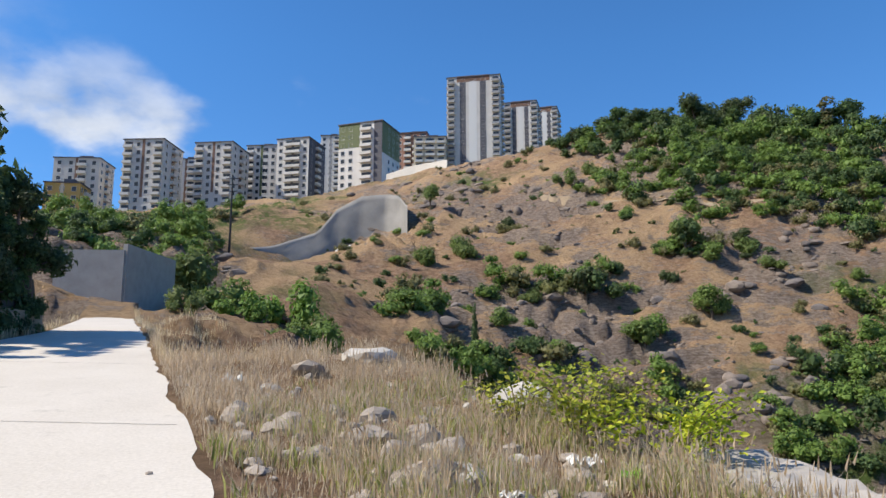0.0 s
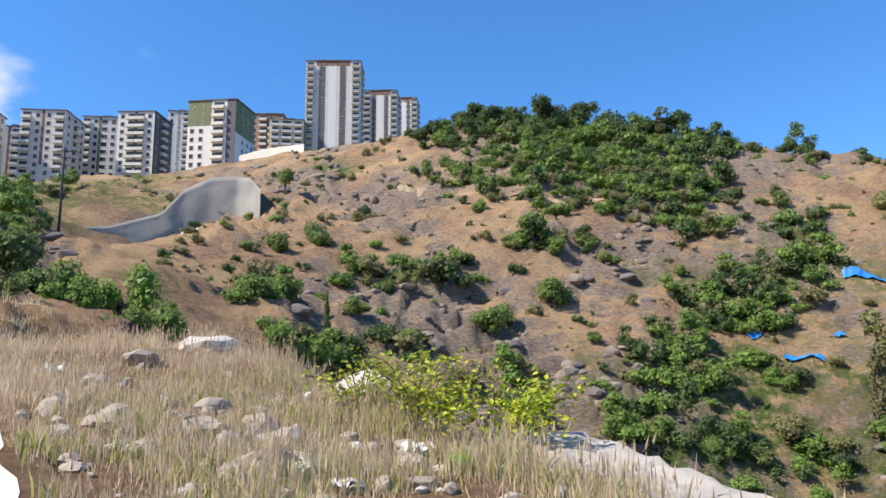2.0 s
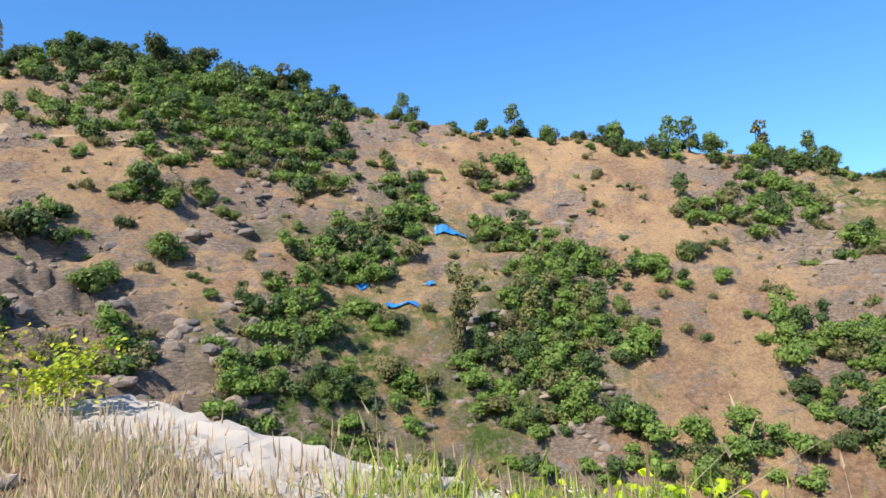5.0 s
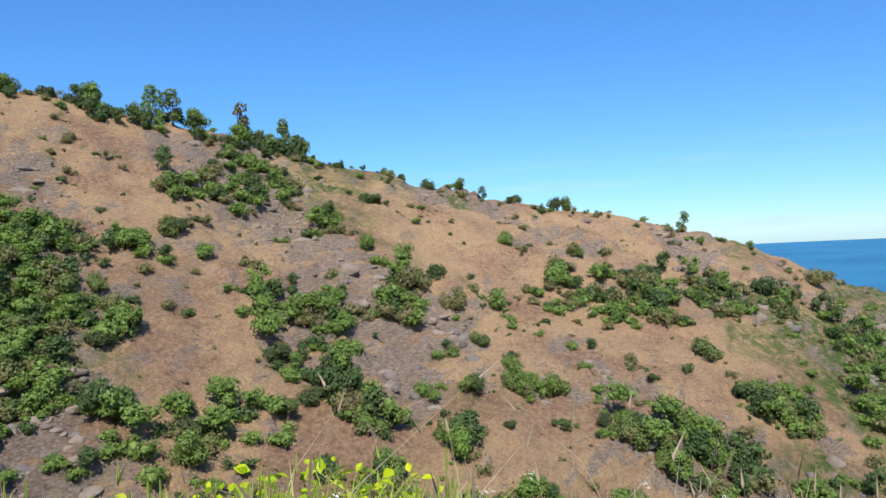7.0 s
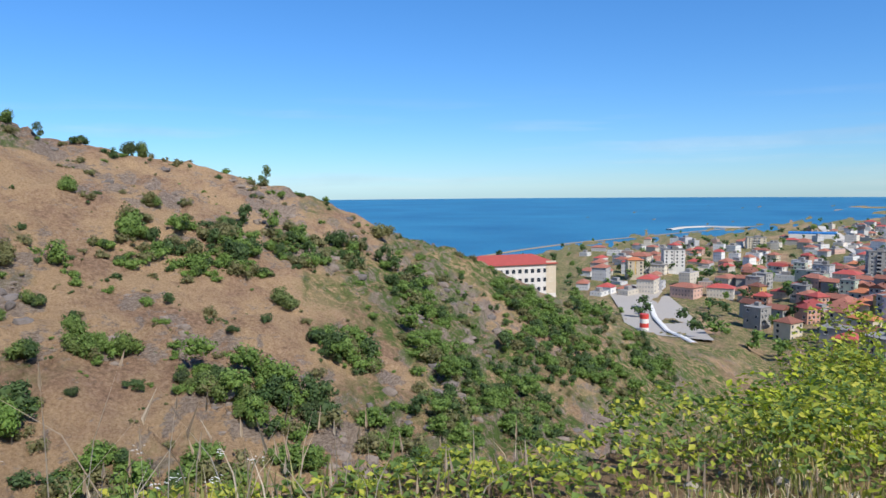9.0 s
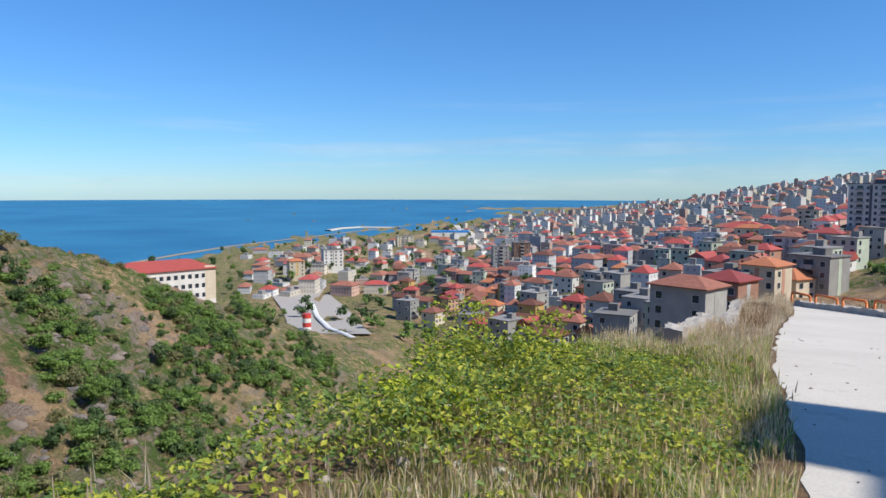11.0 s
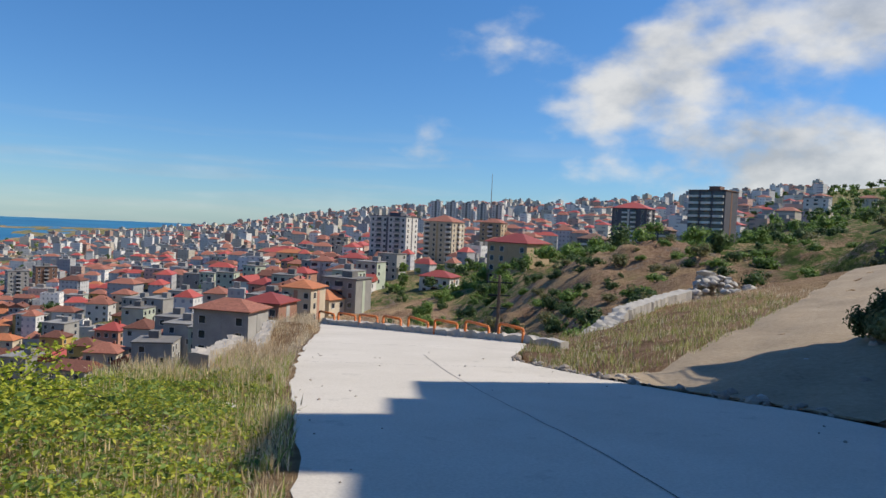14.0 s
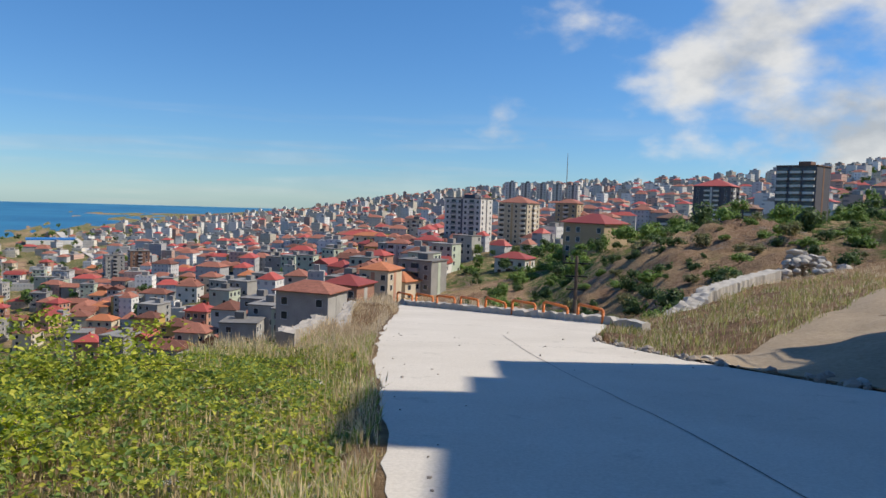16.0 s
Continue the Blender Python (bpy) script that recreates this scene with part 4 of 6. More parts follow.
def front_row():
    g = "apartment blocks above the hillside"
    cols = lambda w, s: [(-w / 2 + w * (i + 0.5) / len(s), k) for i, k in enumerate(s) if k != "-"]
    # pale blocks in a row along the crest
    for az, d, w, dp, n, top, turn, front, label, wall, extra in (
        (27.9, 300, 17, 14, 9, 81.4, -24, "wwBw", "grey-white apartment block with brown side wall", M_WHITE, M_BROWN),
        (23.2, 280, 15, 17, 11, 85.7, -26, "BwwB", "white apartment block with stacked balconies", M_WHITE, M_BROWN),
        (18.1, 285, 15, 17, 10, 88.9, -24, "BwwB", "white apartment block with brown window stripes", M_WHITE, M_BROWN),
        (14.6, 300, 13, 14, 11, 94.3, -20, "BwWw", "pale grey apartment block with green upper floors", M_WHITE, M_GREENCLAD),
        (11.9, 288, 14, 16, 11, 94.3, -26, "wBBw", "white apartment block with dark slate side", M_WHITE, M_SLATE),
        (9.3, 350, 10, 12, 15, 117.4, -12, "wwB", "tall narrow white apartment block", M_WHITE, M_RAIL),
        (20.5, 315, 9, 12, 10, 90.1, -16, "wB", "white apartment block half hidden behind others", M_WHITE, M_BROWN),
        (2.5, 335, 15, 14, 13, 114.9, -12, "wBwB", "brown and white apartment block", M_PINK, M_BROWN),
        (1.1, 318, 15, 13, 12, 107.4, -4, "BCB", "cream terraced apartment block with long balconies", M_CREAM, M_RAIL),
        (28.9, 258, 11, 10, 5, 61.9, -20, "www", "low ochre apartment house", M_YELLOW, M_CREAM),
    ):
        h = n * 3.0 + 0.6
        bands = [(0, 2.2, extra, 3, h - 1, 1), (-dp * 0.3, 2.0, extra, 3, h - 1, -1), (0, 1.0, extra, h * 0.35, h, "front")]
        if extra is M_SLATE:
            bands.append((0, dp - 0.6, extra, 0.4, h + 0.1, -1))
            bands.append((0, dp - 0.6, extra, 0.4, h + 0.1, 1))
        ob = apartment(label, w, dp, n, wall, cols(w, front), ("w", "B", "w"), bands=bands, roof="flat", roof_mat=M_SLATE)
        tagged(set_down(ob, az, d, top - 2.2, h, turn), group=g)
    # white block with a green top and dark corner
    h = 10 * 3.0 + 0.6
    bands = [(-4.4, 8.6, M_GREENCLAD, h - 9, h + 0.2, "front"), (7.2, 3.2, M_SLATE, 0.3, h + 0.1, "front"), (0, 15.6, M_GREENCLAD, h * 0.62, h + 0.15, -1), (-6.3, 3.0, M_SLATE, 0, h * 0.62, -1), (0, 15.6, M_GREENCLAD, h * 0.62, h + 0.15, 1)]
    ob = apartment("white apartment block with green top floors and dark corner", 17.5, 16, 10, M_WHITE, [(-7, "w"), (-3.8, "w"), (2.6, "C")], ("-", "w", "w", "w"), bands=bands, rail="white", roof_mat=M_SLATE)
    tagged(set_down(ob, 6.3, 255, 88.6, h, -26), group=g)
    # the tower and its lower neighbours
    for az, d, n, top, w, turn, label in ((-2.7, 320, 20, 135.2, 25, -8, "tall white and slate apartment tower with brown attic"), (-6.7, 345, 16, 131.5, 16, -8, "white and slate apartment tower behind the first"), (-8.7, 372, 15, 138.0, 13, -8, "white apartment tower with dark roof edge")):
        h = n * 3.0 + 0.6
        bands = [(-w * 0.20, w * 0.115, M_SLATE, 0.3, h - 2.5, "front"), (w * 0.18, w * 0.115, M_SLATE, 0.3, h - 2.5, "front"), (-w * 0.01, w * 0.15, M_FRAME, 1.0, h - 1.5, "front"), (0, w * 0.62, M_BROWN, h - 2.4, h + 0.6, "front"), (0, 13.6, M_BROWN, 0.5, h + 0.2, -1)]
        ob = apartment(label, w, 14, n, M_WHITE, [(-w * 0.20, "W"), (w * 0.18, "W"), (-w * 0.42, "B"), (w * 0.42, "B")], ("w", "B", "w"), bands=bands, rail="grey", roof_mat=M_SLATE)
        tagged(set_down(ob, az, d, top, h, turn), group=g)


def town_blocks():
    g = "apartment blocks across the valley"
    cols = lambda w, s: [(-w / 2 + w * (i + 0.5) / len(s), k) for i, k in enumerate(s) if k != "-"]
    for az, d, w, dp, n, top, turn, front, sides, wall, extra, roof, rmat, rail, label in (
        (-174.8, 400, 22, 17, 10, 4.1, -24, "wBwwBw", "www", M_WHITE, M_SLATE, "flat", M_SLATE, "grey", "tall white apartment block with grey stripes"),
        (-178.9, 430, 19, 18, 8, 2.4, -26, "BwwB", "wBw", M_CREAM, M_TAN, "hip", M_ROOF, "white", "cream apartment block with red hipped roof"),
        (177.1, 480, 15, 13, 6, 3.4, -20, "wBw", "ww", M_TAN, M_CREAM, "hip", M_ROOF, "white", "tan apartment house with red roof"),
        (175.0, 225, 15, 13, 6, -3.6, -34, "ww-w", "---", M_TAN, M_TAN, "hip", M_ROOF_BRIGHT, "grey", "ochre brown apartment house with red roof"),
        (160.3, 350, 17, 15, 9, 22.4, -22, "CCC", "---", M_SLATE, M_BROWN, "flat", M_BROWN, "white", "dark slate apartment block with white balcony bands"),
        (166.1, 480, 23, 18, 7, 17.0, -18, "wBBw", "BwB", M_SLATE, M_WHITE, "hip", M_ROOF_BRIGHT, "white", "dark and white apartment block with red roof"),
        (169.0, 380, 14, 13, 5, -3.0, -20, "CC", "w-w", M_SLATE, M_WHITE, "hip", M_BROWN, "white", "low dark apartment house with white balconies"),
        (164.3, 380, 17, 13, 5, 3.2, -16, "CCC", "w-w", M_SLATE, M_BROWN, "hip", M_BROWN, "white", "dark apartment house with brown roof"),
        (-178.7, 262, 12, 10, 4, -18.4, -22, "wBw", "ww", M_WHITE, M_PINK, "hip", M_ROOF_BRIGHT, "white", "white family house with bright red roof"),
        (-171.2, 222, 12, 10, 4, -16.9, -30, "wBw", "--", M_GREY, M_PALEGREEN, "flat", M_ROOF_GREY, "grey", "unplastered grey apartment house"),
        (-169.3, 330, 10, 9, 4, -18.5, -15, "BwB", "ww", M_WHITE, M_GREY, "hip", M_ROOF, "white", "white house with brown balconies and red roof"),
        (-171.7, 330, 12, 10, 4, -16.6, -15, "BwB", "ww", M_WHITE, M_GREY, "hip", M_ROOF_BRIGHT, "grey", "white house with red hipped roof"),
        (-170.5, 520, 13, 12, 6, -12.0, -10, "wBw", "ww", M_CREAM, M_BROWN, "flat", M_ROOF_GREY, "white", "cream apartment block with brown edge"),
        (-166.9, 450, 20, 10, 2, -21.5, -12, "wwww", "ww", M_CREAM, M_YELLOW, "hip", M_ROOF_ORANGE, "white", "long low hall with orange tiled roof"),
        (-162.3, 150, 12, 9, 3, -18.0, -28, "w-w", "--", M_GREY, M_GREY, "hip", M_ROOF, "grey", "bare concrete house with old red roof"),
        (-165.2, 165, 9, 9, 3, -18.2, -28, "wBw", "--", M_PINK, M_GREY, "hip", M_ROOF_BRIGHT, "grey", "brick house with red roof and open loggia"),
        (-167.8, 205, 9, 10, 3, -18.6, -25, "w-w", "w-", M_CREAM, M_PINK, "hip", M_ROOF_ORANGE, "grey", "plastered house with orange tiled roof"),
        (-147.6, 620, 14, 12, 6, -49.5, 10, "wBw", "ww", M_GREY, M_SLATE, "flat", M_ROOF_GREY, "grey", "grey apartment block in the town"),
        (-149.3, 640, 15, 13, 6, -47.5, 10, "wBw", "ww", M_BROWN, M_SLATE, "flat", M_ROOF_GREY, "grey", "dark brown apartment block in the town"),
        (-133.9, 650, 18, 13, 5, -55.0, 12, "wwww", "ww", M_WHITE, M_GREY, "flat", M_ROOF_GREY, "white", "white office building with flat roof"),
        (-131.0, 600, 13, 10, 4, -60.0, 14, "www", "ww", M_CREAM, M_YELLOW, "hip", M_ROOF_ORANGE, "white", "cream house with orange roof by the valley road"),
        (-139.8, 950, 22, 14, 7, -64.0, 8, "wBBw", "ww", M_CREAM, M_GREY, "flat", M_ROOF_GREY, "white", "cream apartment block near the shore"),
        (153.3, 600, 17, 10, 2, 33.6, -8, "wBw", "ww", M_WHITE, M_GREY, "flat", M_ROOF_GREY, "white", "white house among green fields"),
        (150.1, 600, 13, 10, 2, 34.4, -8, "w-w", "ww", M_CREAM, M_GREY, "hip", M_ROOF, "white", "pale house with red roof among fields"),
    ):
        h = n * 3.0 + 0.6
        bands = [(-w * 0.02, 1.2, extra, 0.5, h - 0.5, "front"), (0, 1.6, extra, 0.5, h - 0.5, 1), (0, 1.6, extra, 0.5, h - 0.5, -1)]
        ob = apartment(label, w, dp, n, wall, cols(w, front), tuple(sides), bands=bands, roof=roof, roof_mat=rmat, rail=rail, deep=14)
        tagged(set_down(ob, az, d, top, h, turn), group=g)
    # long institution with a red roof on the shoulder of the hill
    h = 3 * 3.4 + 0.6
    ob = apartment("long cream school building with red roof", 34, 14, 3, M_WHITE, [(-15 + 2.5 * i, "w") for i in range(13)], ("w", "w", "w"), fh=3.4, deep=12, roof="hip", roof_mat=M_ROOF_BRIGHT, bands=[(15.0, 4.0, M_CREAM, 0, h + 1.2, "front")])
    set_down(ob, -120.8, 262, -27.2, h, 22)
    for k in range(5):
        h = 9 * 3.0 + 0.6
        ob = apartment("white apartment tower in a row on the far hill", 13, 11, 9, M_WHITE, cols(13, "wBw"), ("w", "w"), bands=[(0, 2, M_SLATE, 1, h, "front")], rail="grey")
        tagged(set_down(ob, -178.2 - 1.25 * k, 900, 29.6 - 0.4 * k, h, -15), group=g)


def house_kind(seed, wall, roof_mat, w, d, n, gable, label):
    rnd = random.Random(seed)
    base = new("house")
    h = n * 2.9 + 0.4
    bm = bmesh.new()
    box(bm, 0, 0, (h - 6) / 2, w, d, h + 6)
    part("wall", bm, wall, base)
    bm = bmesh.new()
    if roof_mat is M_ROOF_GREY:
        box(bm, 0, 0, h + 0.12, w + 0.6, d + 0.6, 0.3)
        box(bm, w * 0.2, d * 0.1, h + 1.2, 2.6, 2.6, 2.0)
    else:
        hip_roof(bm, w, d, min(w, d) * 0.28, 0.6, gable)
        bmesh.ops.translate(bm, verts=bm.verts, vec=(0, 0, h + 0.2))
        box(bm, w * 0.2, d * 0.1, h + min(w, d) * 0.24, 0.6, 0.6, 1.6)
    part("roof", bm, roof_mat, base)
    for k in range(n):
        z = 1.6 + 2.9 * k
        for i in range(3):
            x = -w / 2 + w * (i + 0.5) / 3
            if rnd.random() < 0.85:
                part_of("window", WIN, base, pose(x, -d / 2, z))
        for s in (-1, 1):
            part_of("window", WIN, base, pose(s * w / 2, rnd.choice((-d / 4, d / 4)), z, 0, 0, 90 * s))
    if rnd.random() < 0.6:
        part_of("balcony", BALCONY[3.4]["grey"], base, pose(rnd.choice((-1, 1)) * w / 5, -d / 2, 2.9 + 0.3))
    return tagged(base, label, "house", "houses in the town")


def far_kind(mat, w, d, h, red, label):
    base = new("apartment_building")
    bm = bmesh.new()
    box(bm, 0, 0, (h - 8) / 2, w, d, h + 8)
    box(bm, w * 0.30, -d / 2 - 0.4, h / 2, w * 0.24, 0.9, h * 0.96)
    part("wall", bm, mat, base)
    bm = bmesh.new()
    if red:
        hip_roof(bm, w, d, min(w, d) * 0.25, 0.7)
        bmesh.ops.translate(bm, verts=bm.verts, vec=(0, 0, h + 0.2))
    else:
        box(bm, 0, 0, h + 0.2, w + 0.8, d + 0.8, 0.5)
        box(bm, w * 0.1, 0, h + 1.6, w * 0.3, d * 0.4, 2.4)
    part("roof", bm, red or M_ROOF_GREY, base)
    return tagged(base, label, "apartment building", "distant town buildings")


def spread_town():
    rnd = random.Random(5)
    houses = []
    for k, (wall, rm, w, d, n, gable, label) in enumerate((
        (M_CREAM, M_ROOF, 10, 9, 3, False, "cream plastered house with red tiled roof"), (M_PINK, M_ROOF, 9, 11, 2, True, "bare brick house with red gable roof"),
        (M_GREY, M_ROOF_GREY, 10, 10, 4, False, "unfinished grey house with flat roof"), (M_WHITE, M_ROOF, 11, 9, 3, False, "white house with red hipped roof"),
        (M_GREY, M_ROOF, 8, 10, 3, True, "grey rendered house with old tile roof"), (M_PALEGREEN, M_ROOF_GREY, 9, 9, 4, False, "pale green house with flat roof"),
        (M_CREAM, M_ROOF_ORANGE, 12, 9, 2, False, "cream house with orange tiled roof"), (M_PINK, M_ROOF_BRIGHT, 9, 9, 3, False, "rose plastered house with red sheet roof"),
        (M_WHITE, M_ROOF_BRIGHT, 14, 9, 2, True, "long white building with red sheet roof"), (M_YELLOW, M_ROOF, 9, 8, 3, False, "ochre house with red tiled roof"))):
        houses.append(house_kind(k, wall, rm, w, d, n, gable, label))
    fars = []
    for k in range(16):
        h = (6, 9, 12, 9, 12, 15, 15, 8)[k % 8]
        red = (M_ROOF, None, M_ROOF, None, M_ROOF_BRIGHT, M_ROOF, None, M_ROOF)[(k * 3 + k // 8) % 8]
        word = ("white", "beige", "grey", "rose")[k % 4]
        fars.append(far_kind(M_FAR[k % 4], (13, 15, 11, 17, 12)[k % 5], (11, 13, 12)[k % 3], h, red, f"distant {word} apartment building" + (" with red roof" if red else " with flat roof")))
    placed = []

    def free(x, y, gap):
        return all((x - a) ** 2 + (y - b) ** 2 > gap * gap for a, b in placed)

    def put(src, x, y, turn):
        placed.append((x, y))
        copy_thing(src, pose(x, y, land(x, y) - 0.3, 0, 0, turn))
    # the near quarter, closely built
    tries = 0
    while len(placed) < 185 and tries < 6000:
        tries += 1
        az = rnd.uniform(-139, -175.5)
        near = float(np.interp(az, [-176, -170, -160, -150, -139], [300, 215, 175, 230, 420]))
        d = near + rnd.random() ** 1.2 * 430
        x, y = polar(az, d)
        if free(x, y, 10.5):
            put(rnd.choice(houses), x, y, rnd.choice((0, 90)) + az + rnd.gauss(-25, 9))
    tries, count, limit = 0, 0, 2200
    vs, fs, slots, off = [], [], [], 0
    unit = np.array([(x, y, z) for z in (0, 1) for x, y in ((-0.5, -0.5), (0.5, -0.5), (0.5, 0.5), (-0.5, 0.5))])
    sides = np.array([(0, 1, 5), (0, 5, 4), (1, 2, 6), (1, 6, 5), (2, 3, 7), (2, 7, 6), (3, 0, 4), (3, 4, 7), (4, 5, 6), (4, 6, 7)])
    hip = np.array([(0, 1, 5), (0, 5, 4), (1, 2, 5), (2, 3, 4), (2, 4, 5), (3, 0, 4)])
    while count < limit and tries < 18000:
        tries += 1
        az = rnd.uniform(-127, -207)
        d = 230 + 2150 * rnd.random() ** 1.3
        if az < -186:
            d = rnd.uniform(480, 1500)
        x, y = polar(az, d)
        z = land(x, y)
        if z < SEA_LEVEL + 1.2 or (az > -143 and d < 500) or (d < 330 and (az < -172 or d < float(np.interp(az, [-172, -160, -143], [290, 235, 420])))) or not free(x, y, 9.5 + d * 0.004):
            continue
        if (az > -146 and rnd.random() < 0.5) or (az < -190 and rnd.random() < 0.6):
            continue
        turn = az + rnd.choice((0, 90)) + rnd.gauss(-20, 10)
        if 420 < d < 680 and count < 110:
            put(fars[rnd.randrange(16)], x, y, turn)
        else:
            placed.append((x, y))
            w, dp = (rnd.uniform(9, 16), rnd.uniform(8, 13)) if d > 420 else (rnd.uniform(6, 10), rnd.uniform(5, 9))
            h = rnd.choice((5, 6, 8, 9, 11, 13)) if 420 < d < 800 or rnd.random() < 0.5 else rnd.choice((3, 4, 5)) if d <= 420 else rnd.choice((9, 11, 13, 15, 18, 21))
            if az > -148 and d > 420:
                # low halls and yards on the plain by the shore
                w, dp, h = rnd.uniform(8, 18), rnd.uniform(7, 13), rnd.choice((3, 4, 5, 6, 8, 11))
            c, q = math.cos(radians(turn)), math.sin(radians(turn))
            rot = np.array([[c, -q, 0], [q, c, 0], [0, 0, 1]])
            at = np.array([x, y, z - 4])
            vs.append((unit * (w, dp, h + 4)) @ rot.T + at)
            fs.append(sides + off)
            off += 8
            slots += [rnd.choice((0, 0, 0, 1, 1, 2, 3))] * 8 + [6] * 2
            if h < 19 and rnd.random() < (0.6 if d < 900 else 0.35):
                r = np.array([(-w * 0.55, -dp * 0.55, 0), (w * 0.55, -dp * 0.55, 0), (w * 0.55, dp * 0.55, 0), (-w * 0.55, dp * 0.55, 0), (-w * 0.2, 0, 2.6), (w * 0.2, 0, 2.6)])
                vs.append(r @ rot.T + at + (0, 0, h + 4.02))
                fs.append(hip + off)
                off += 6
                slots += [rnd.choice((4, 4, 5))] * 6
            else:
                vs.append((unit * (w * 0.35, dp * 0.4, 2.4)) @ rot.T + at + (0, 0, h + 4))
                fs.append(sides + off)
                off += 8
                slots += [6] * 10
        count += 1
    tagged(big_mesh("distant_town", np.concatenate(vs), np.concatenate(fs), M_FAR + [M_ROOF, M_ROOF_BRIGHT, M_ROOF_GREY], slots), "distant town of pale buildings with red roofs", "town", kind="stuff")
    for s in houses + fars:
        for o in (*s.children_recursive, s):
            bpy.data.objects.remove(o)


def clear_kinds():
    """Takes away the patterns that the copies were made from."""
    for rows in (*KINDS.values(), *FAR_KINDS.values(), *COARSE_KINDS.values()):
        for s in rows:
            for o in (*s.children_recursive, s):
                bpy.data.objects.remove(o)


front_row()
town_blocks()
spread_town()

# ---- along the road ----
M_STRAW = leaf_material("dry_straw", (0.46, 0.36, 0.21), (0.70, 0.58, 0.38), (0.86, 0.77, 0.57), 0.8, 0.5)
M_WEED = leaf_material("weed_green", (0.16, 0.20, 0.05), (0.32, 0.38, 0.09), (0.52, 0.54, 0.17), 0.7, 0.5)
M_ROCK = concrete_material("weathered_rock", (0.20, 0.165, 0.135), (0.42, 0.37, 0.32), 2.5)
M_PALEROCK = concrete_material("pale_rubble", (0.36, 0.33, 0.29), (0.56, 0.53, 0.48), 2.0)
M_DARKROCK = concrete_material("dark_cliff_rock", (0.075, 0.065, 0.062), (0.22, 0.19, 0.175), 0.7)
M_HILLROCK = concrete_material("brown_hill_rock", (0.12, 0.095, 0.078), (0.30, 0.245, 0.205), 0.8)
M_SLABTOP = concrete_material("crumbling_concrete", (0.30, 0.27, 0.235), (0.47, 0.43, 0.385), 1.6)
M_SHOT = concrete_material("sprayed_concrete", (0.17, 0.165, 0.157), (0.31, 0.30, 0.285), 0.25)
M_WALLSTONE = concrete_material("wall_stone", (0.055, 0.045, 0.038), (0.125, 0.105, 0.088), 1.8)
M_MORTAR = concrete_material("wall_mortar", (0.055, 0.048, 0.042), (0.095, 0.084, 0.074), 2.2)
M_ORANGE = plain("orange_paint", (0.72, 0.19, 0.035), 0.5, 0.12, 3)
M_IRON = plain("dark_iron", (0.035, 0.035, 0.038), 0.5, 0.1, 3, metal=0.6)
M_TARP = plain("blue_tarpaulin", (0.02, 0.20, 0.55), 0.45, 0.15, 1)
M_PLASTIC = plain("grey_white_plastic", (0.62, 0.62, 0.60), 0.4, 0.1, 4)
M_LIME = plain("lime_plastic_wrapper", (0.30, 0.75, 0.03), 0.35, 0.1, 4)
M_PALE = plain("white_render", (0.72, 0.70, 0.66), 0.8, 0.06, 0.4)
M_REDPAINT = plain("red_paint", (0.55, 0.05, 0.04), 0.5, 0.1, 1)
M_WOOD = plain("grey_wood", (0.20, 0.15, 0.11), 0.85, 0.2, 3)
M_FLOWER = plain("white_petals", (0.78, 0.76, 0.70), 0.7, 0.05, 5)


def track_material():
    def build(nt, b):
        v = coords(nt)
        c = ramp(nt, noise_tex(nt, v, 0.5, 8, 0.65), (0.3, (0.20, 0.145, 0.092)), (0.55, (0.31, 0.235, 0.155)), (0.75, (0.41, 0.325, 0.23)))
        fine = noise_tex(nt, v, 9, 6, 0.7)
        c = mixed(nt, 0.4, c, ramp(nt, fine, (0.3, (0.20, 0.145, 0.09)), (0.7, (0.50, 0.41, 0.30))))
        nt.links.new(c, b.inputs["Base Color"])
        b.inputs["Roughness"].default_value = 0.95
        bump(nt, b, fine, 0.6, 0.04)
    return material("earth_track", build)


M_TRACK = track_material()


def stone_verts(rnd, bm, c, size, slot=0, flat=0.65, sub=2):
    r = bmesh.ops.create_icosphere(bm, subdivisions=sub, radius=1)
    ax = Vector((rnd.uniform(0.7, 1.3), rnd.uniform(0.6, 1.1), flat * rnd.uniform(0.7, 1.2)))
    off = rnd.uniform(0, 90)
    rot = Matrix.Rotation(rnd.uniform(0, 6.28), 3, "Z") @ Matrix.Rotation(rnd.gauss(0, 0.25), 3, "X")
    for v in r["verts"]:
        p = v.co.copy()
        k = 1 + 0.32 * noise.noise(p * 1.3 + Vector((off, 0, 0))) + 0.12 * noise.noise(p * 3.5 + Vector((0, off, 0)))
        q = Vector((round(p.x * k * 3.2) / 3.2 * 0.45 + p.x * k * 0.55, p.y * k, round(p.z * k * 2.6) / 2.6 * 0.5 + p.z * k * 0.5))
        q = rot @ Vector((q.x * ax.x, q.y * ax.y, q.z * ax.z)) * size
        v.co = Vector(c) + q
    for v in r["verts"]:
        for f in v.link_faces:
            f.material_index = slot


def stone(name, rnd, x, y, size, mat, label, group="", z=None, flat=0.65):
    bm = bmesh.new()
    stone_verts(rnd, bm, (0, 0, 0), size, 0, flat)
    me = bpy.data.meshes.new(name)
    bm.to_mesh(me)
    bm.free()
    me.materials.append(mat)
    ob = new(name, me)
    ob.location = (x, y, (ground_z(x, y) if z is None else z) + size * flat * 0.35)
    return tagged(ob, label, "stone", group)


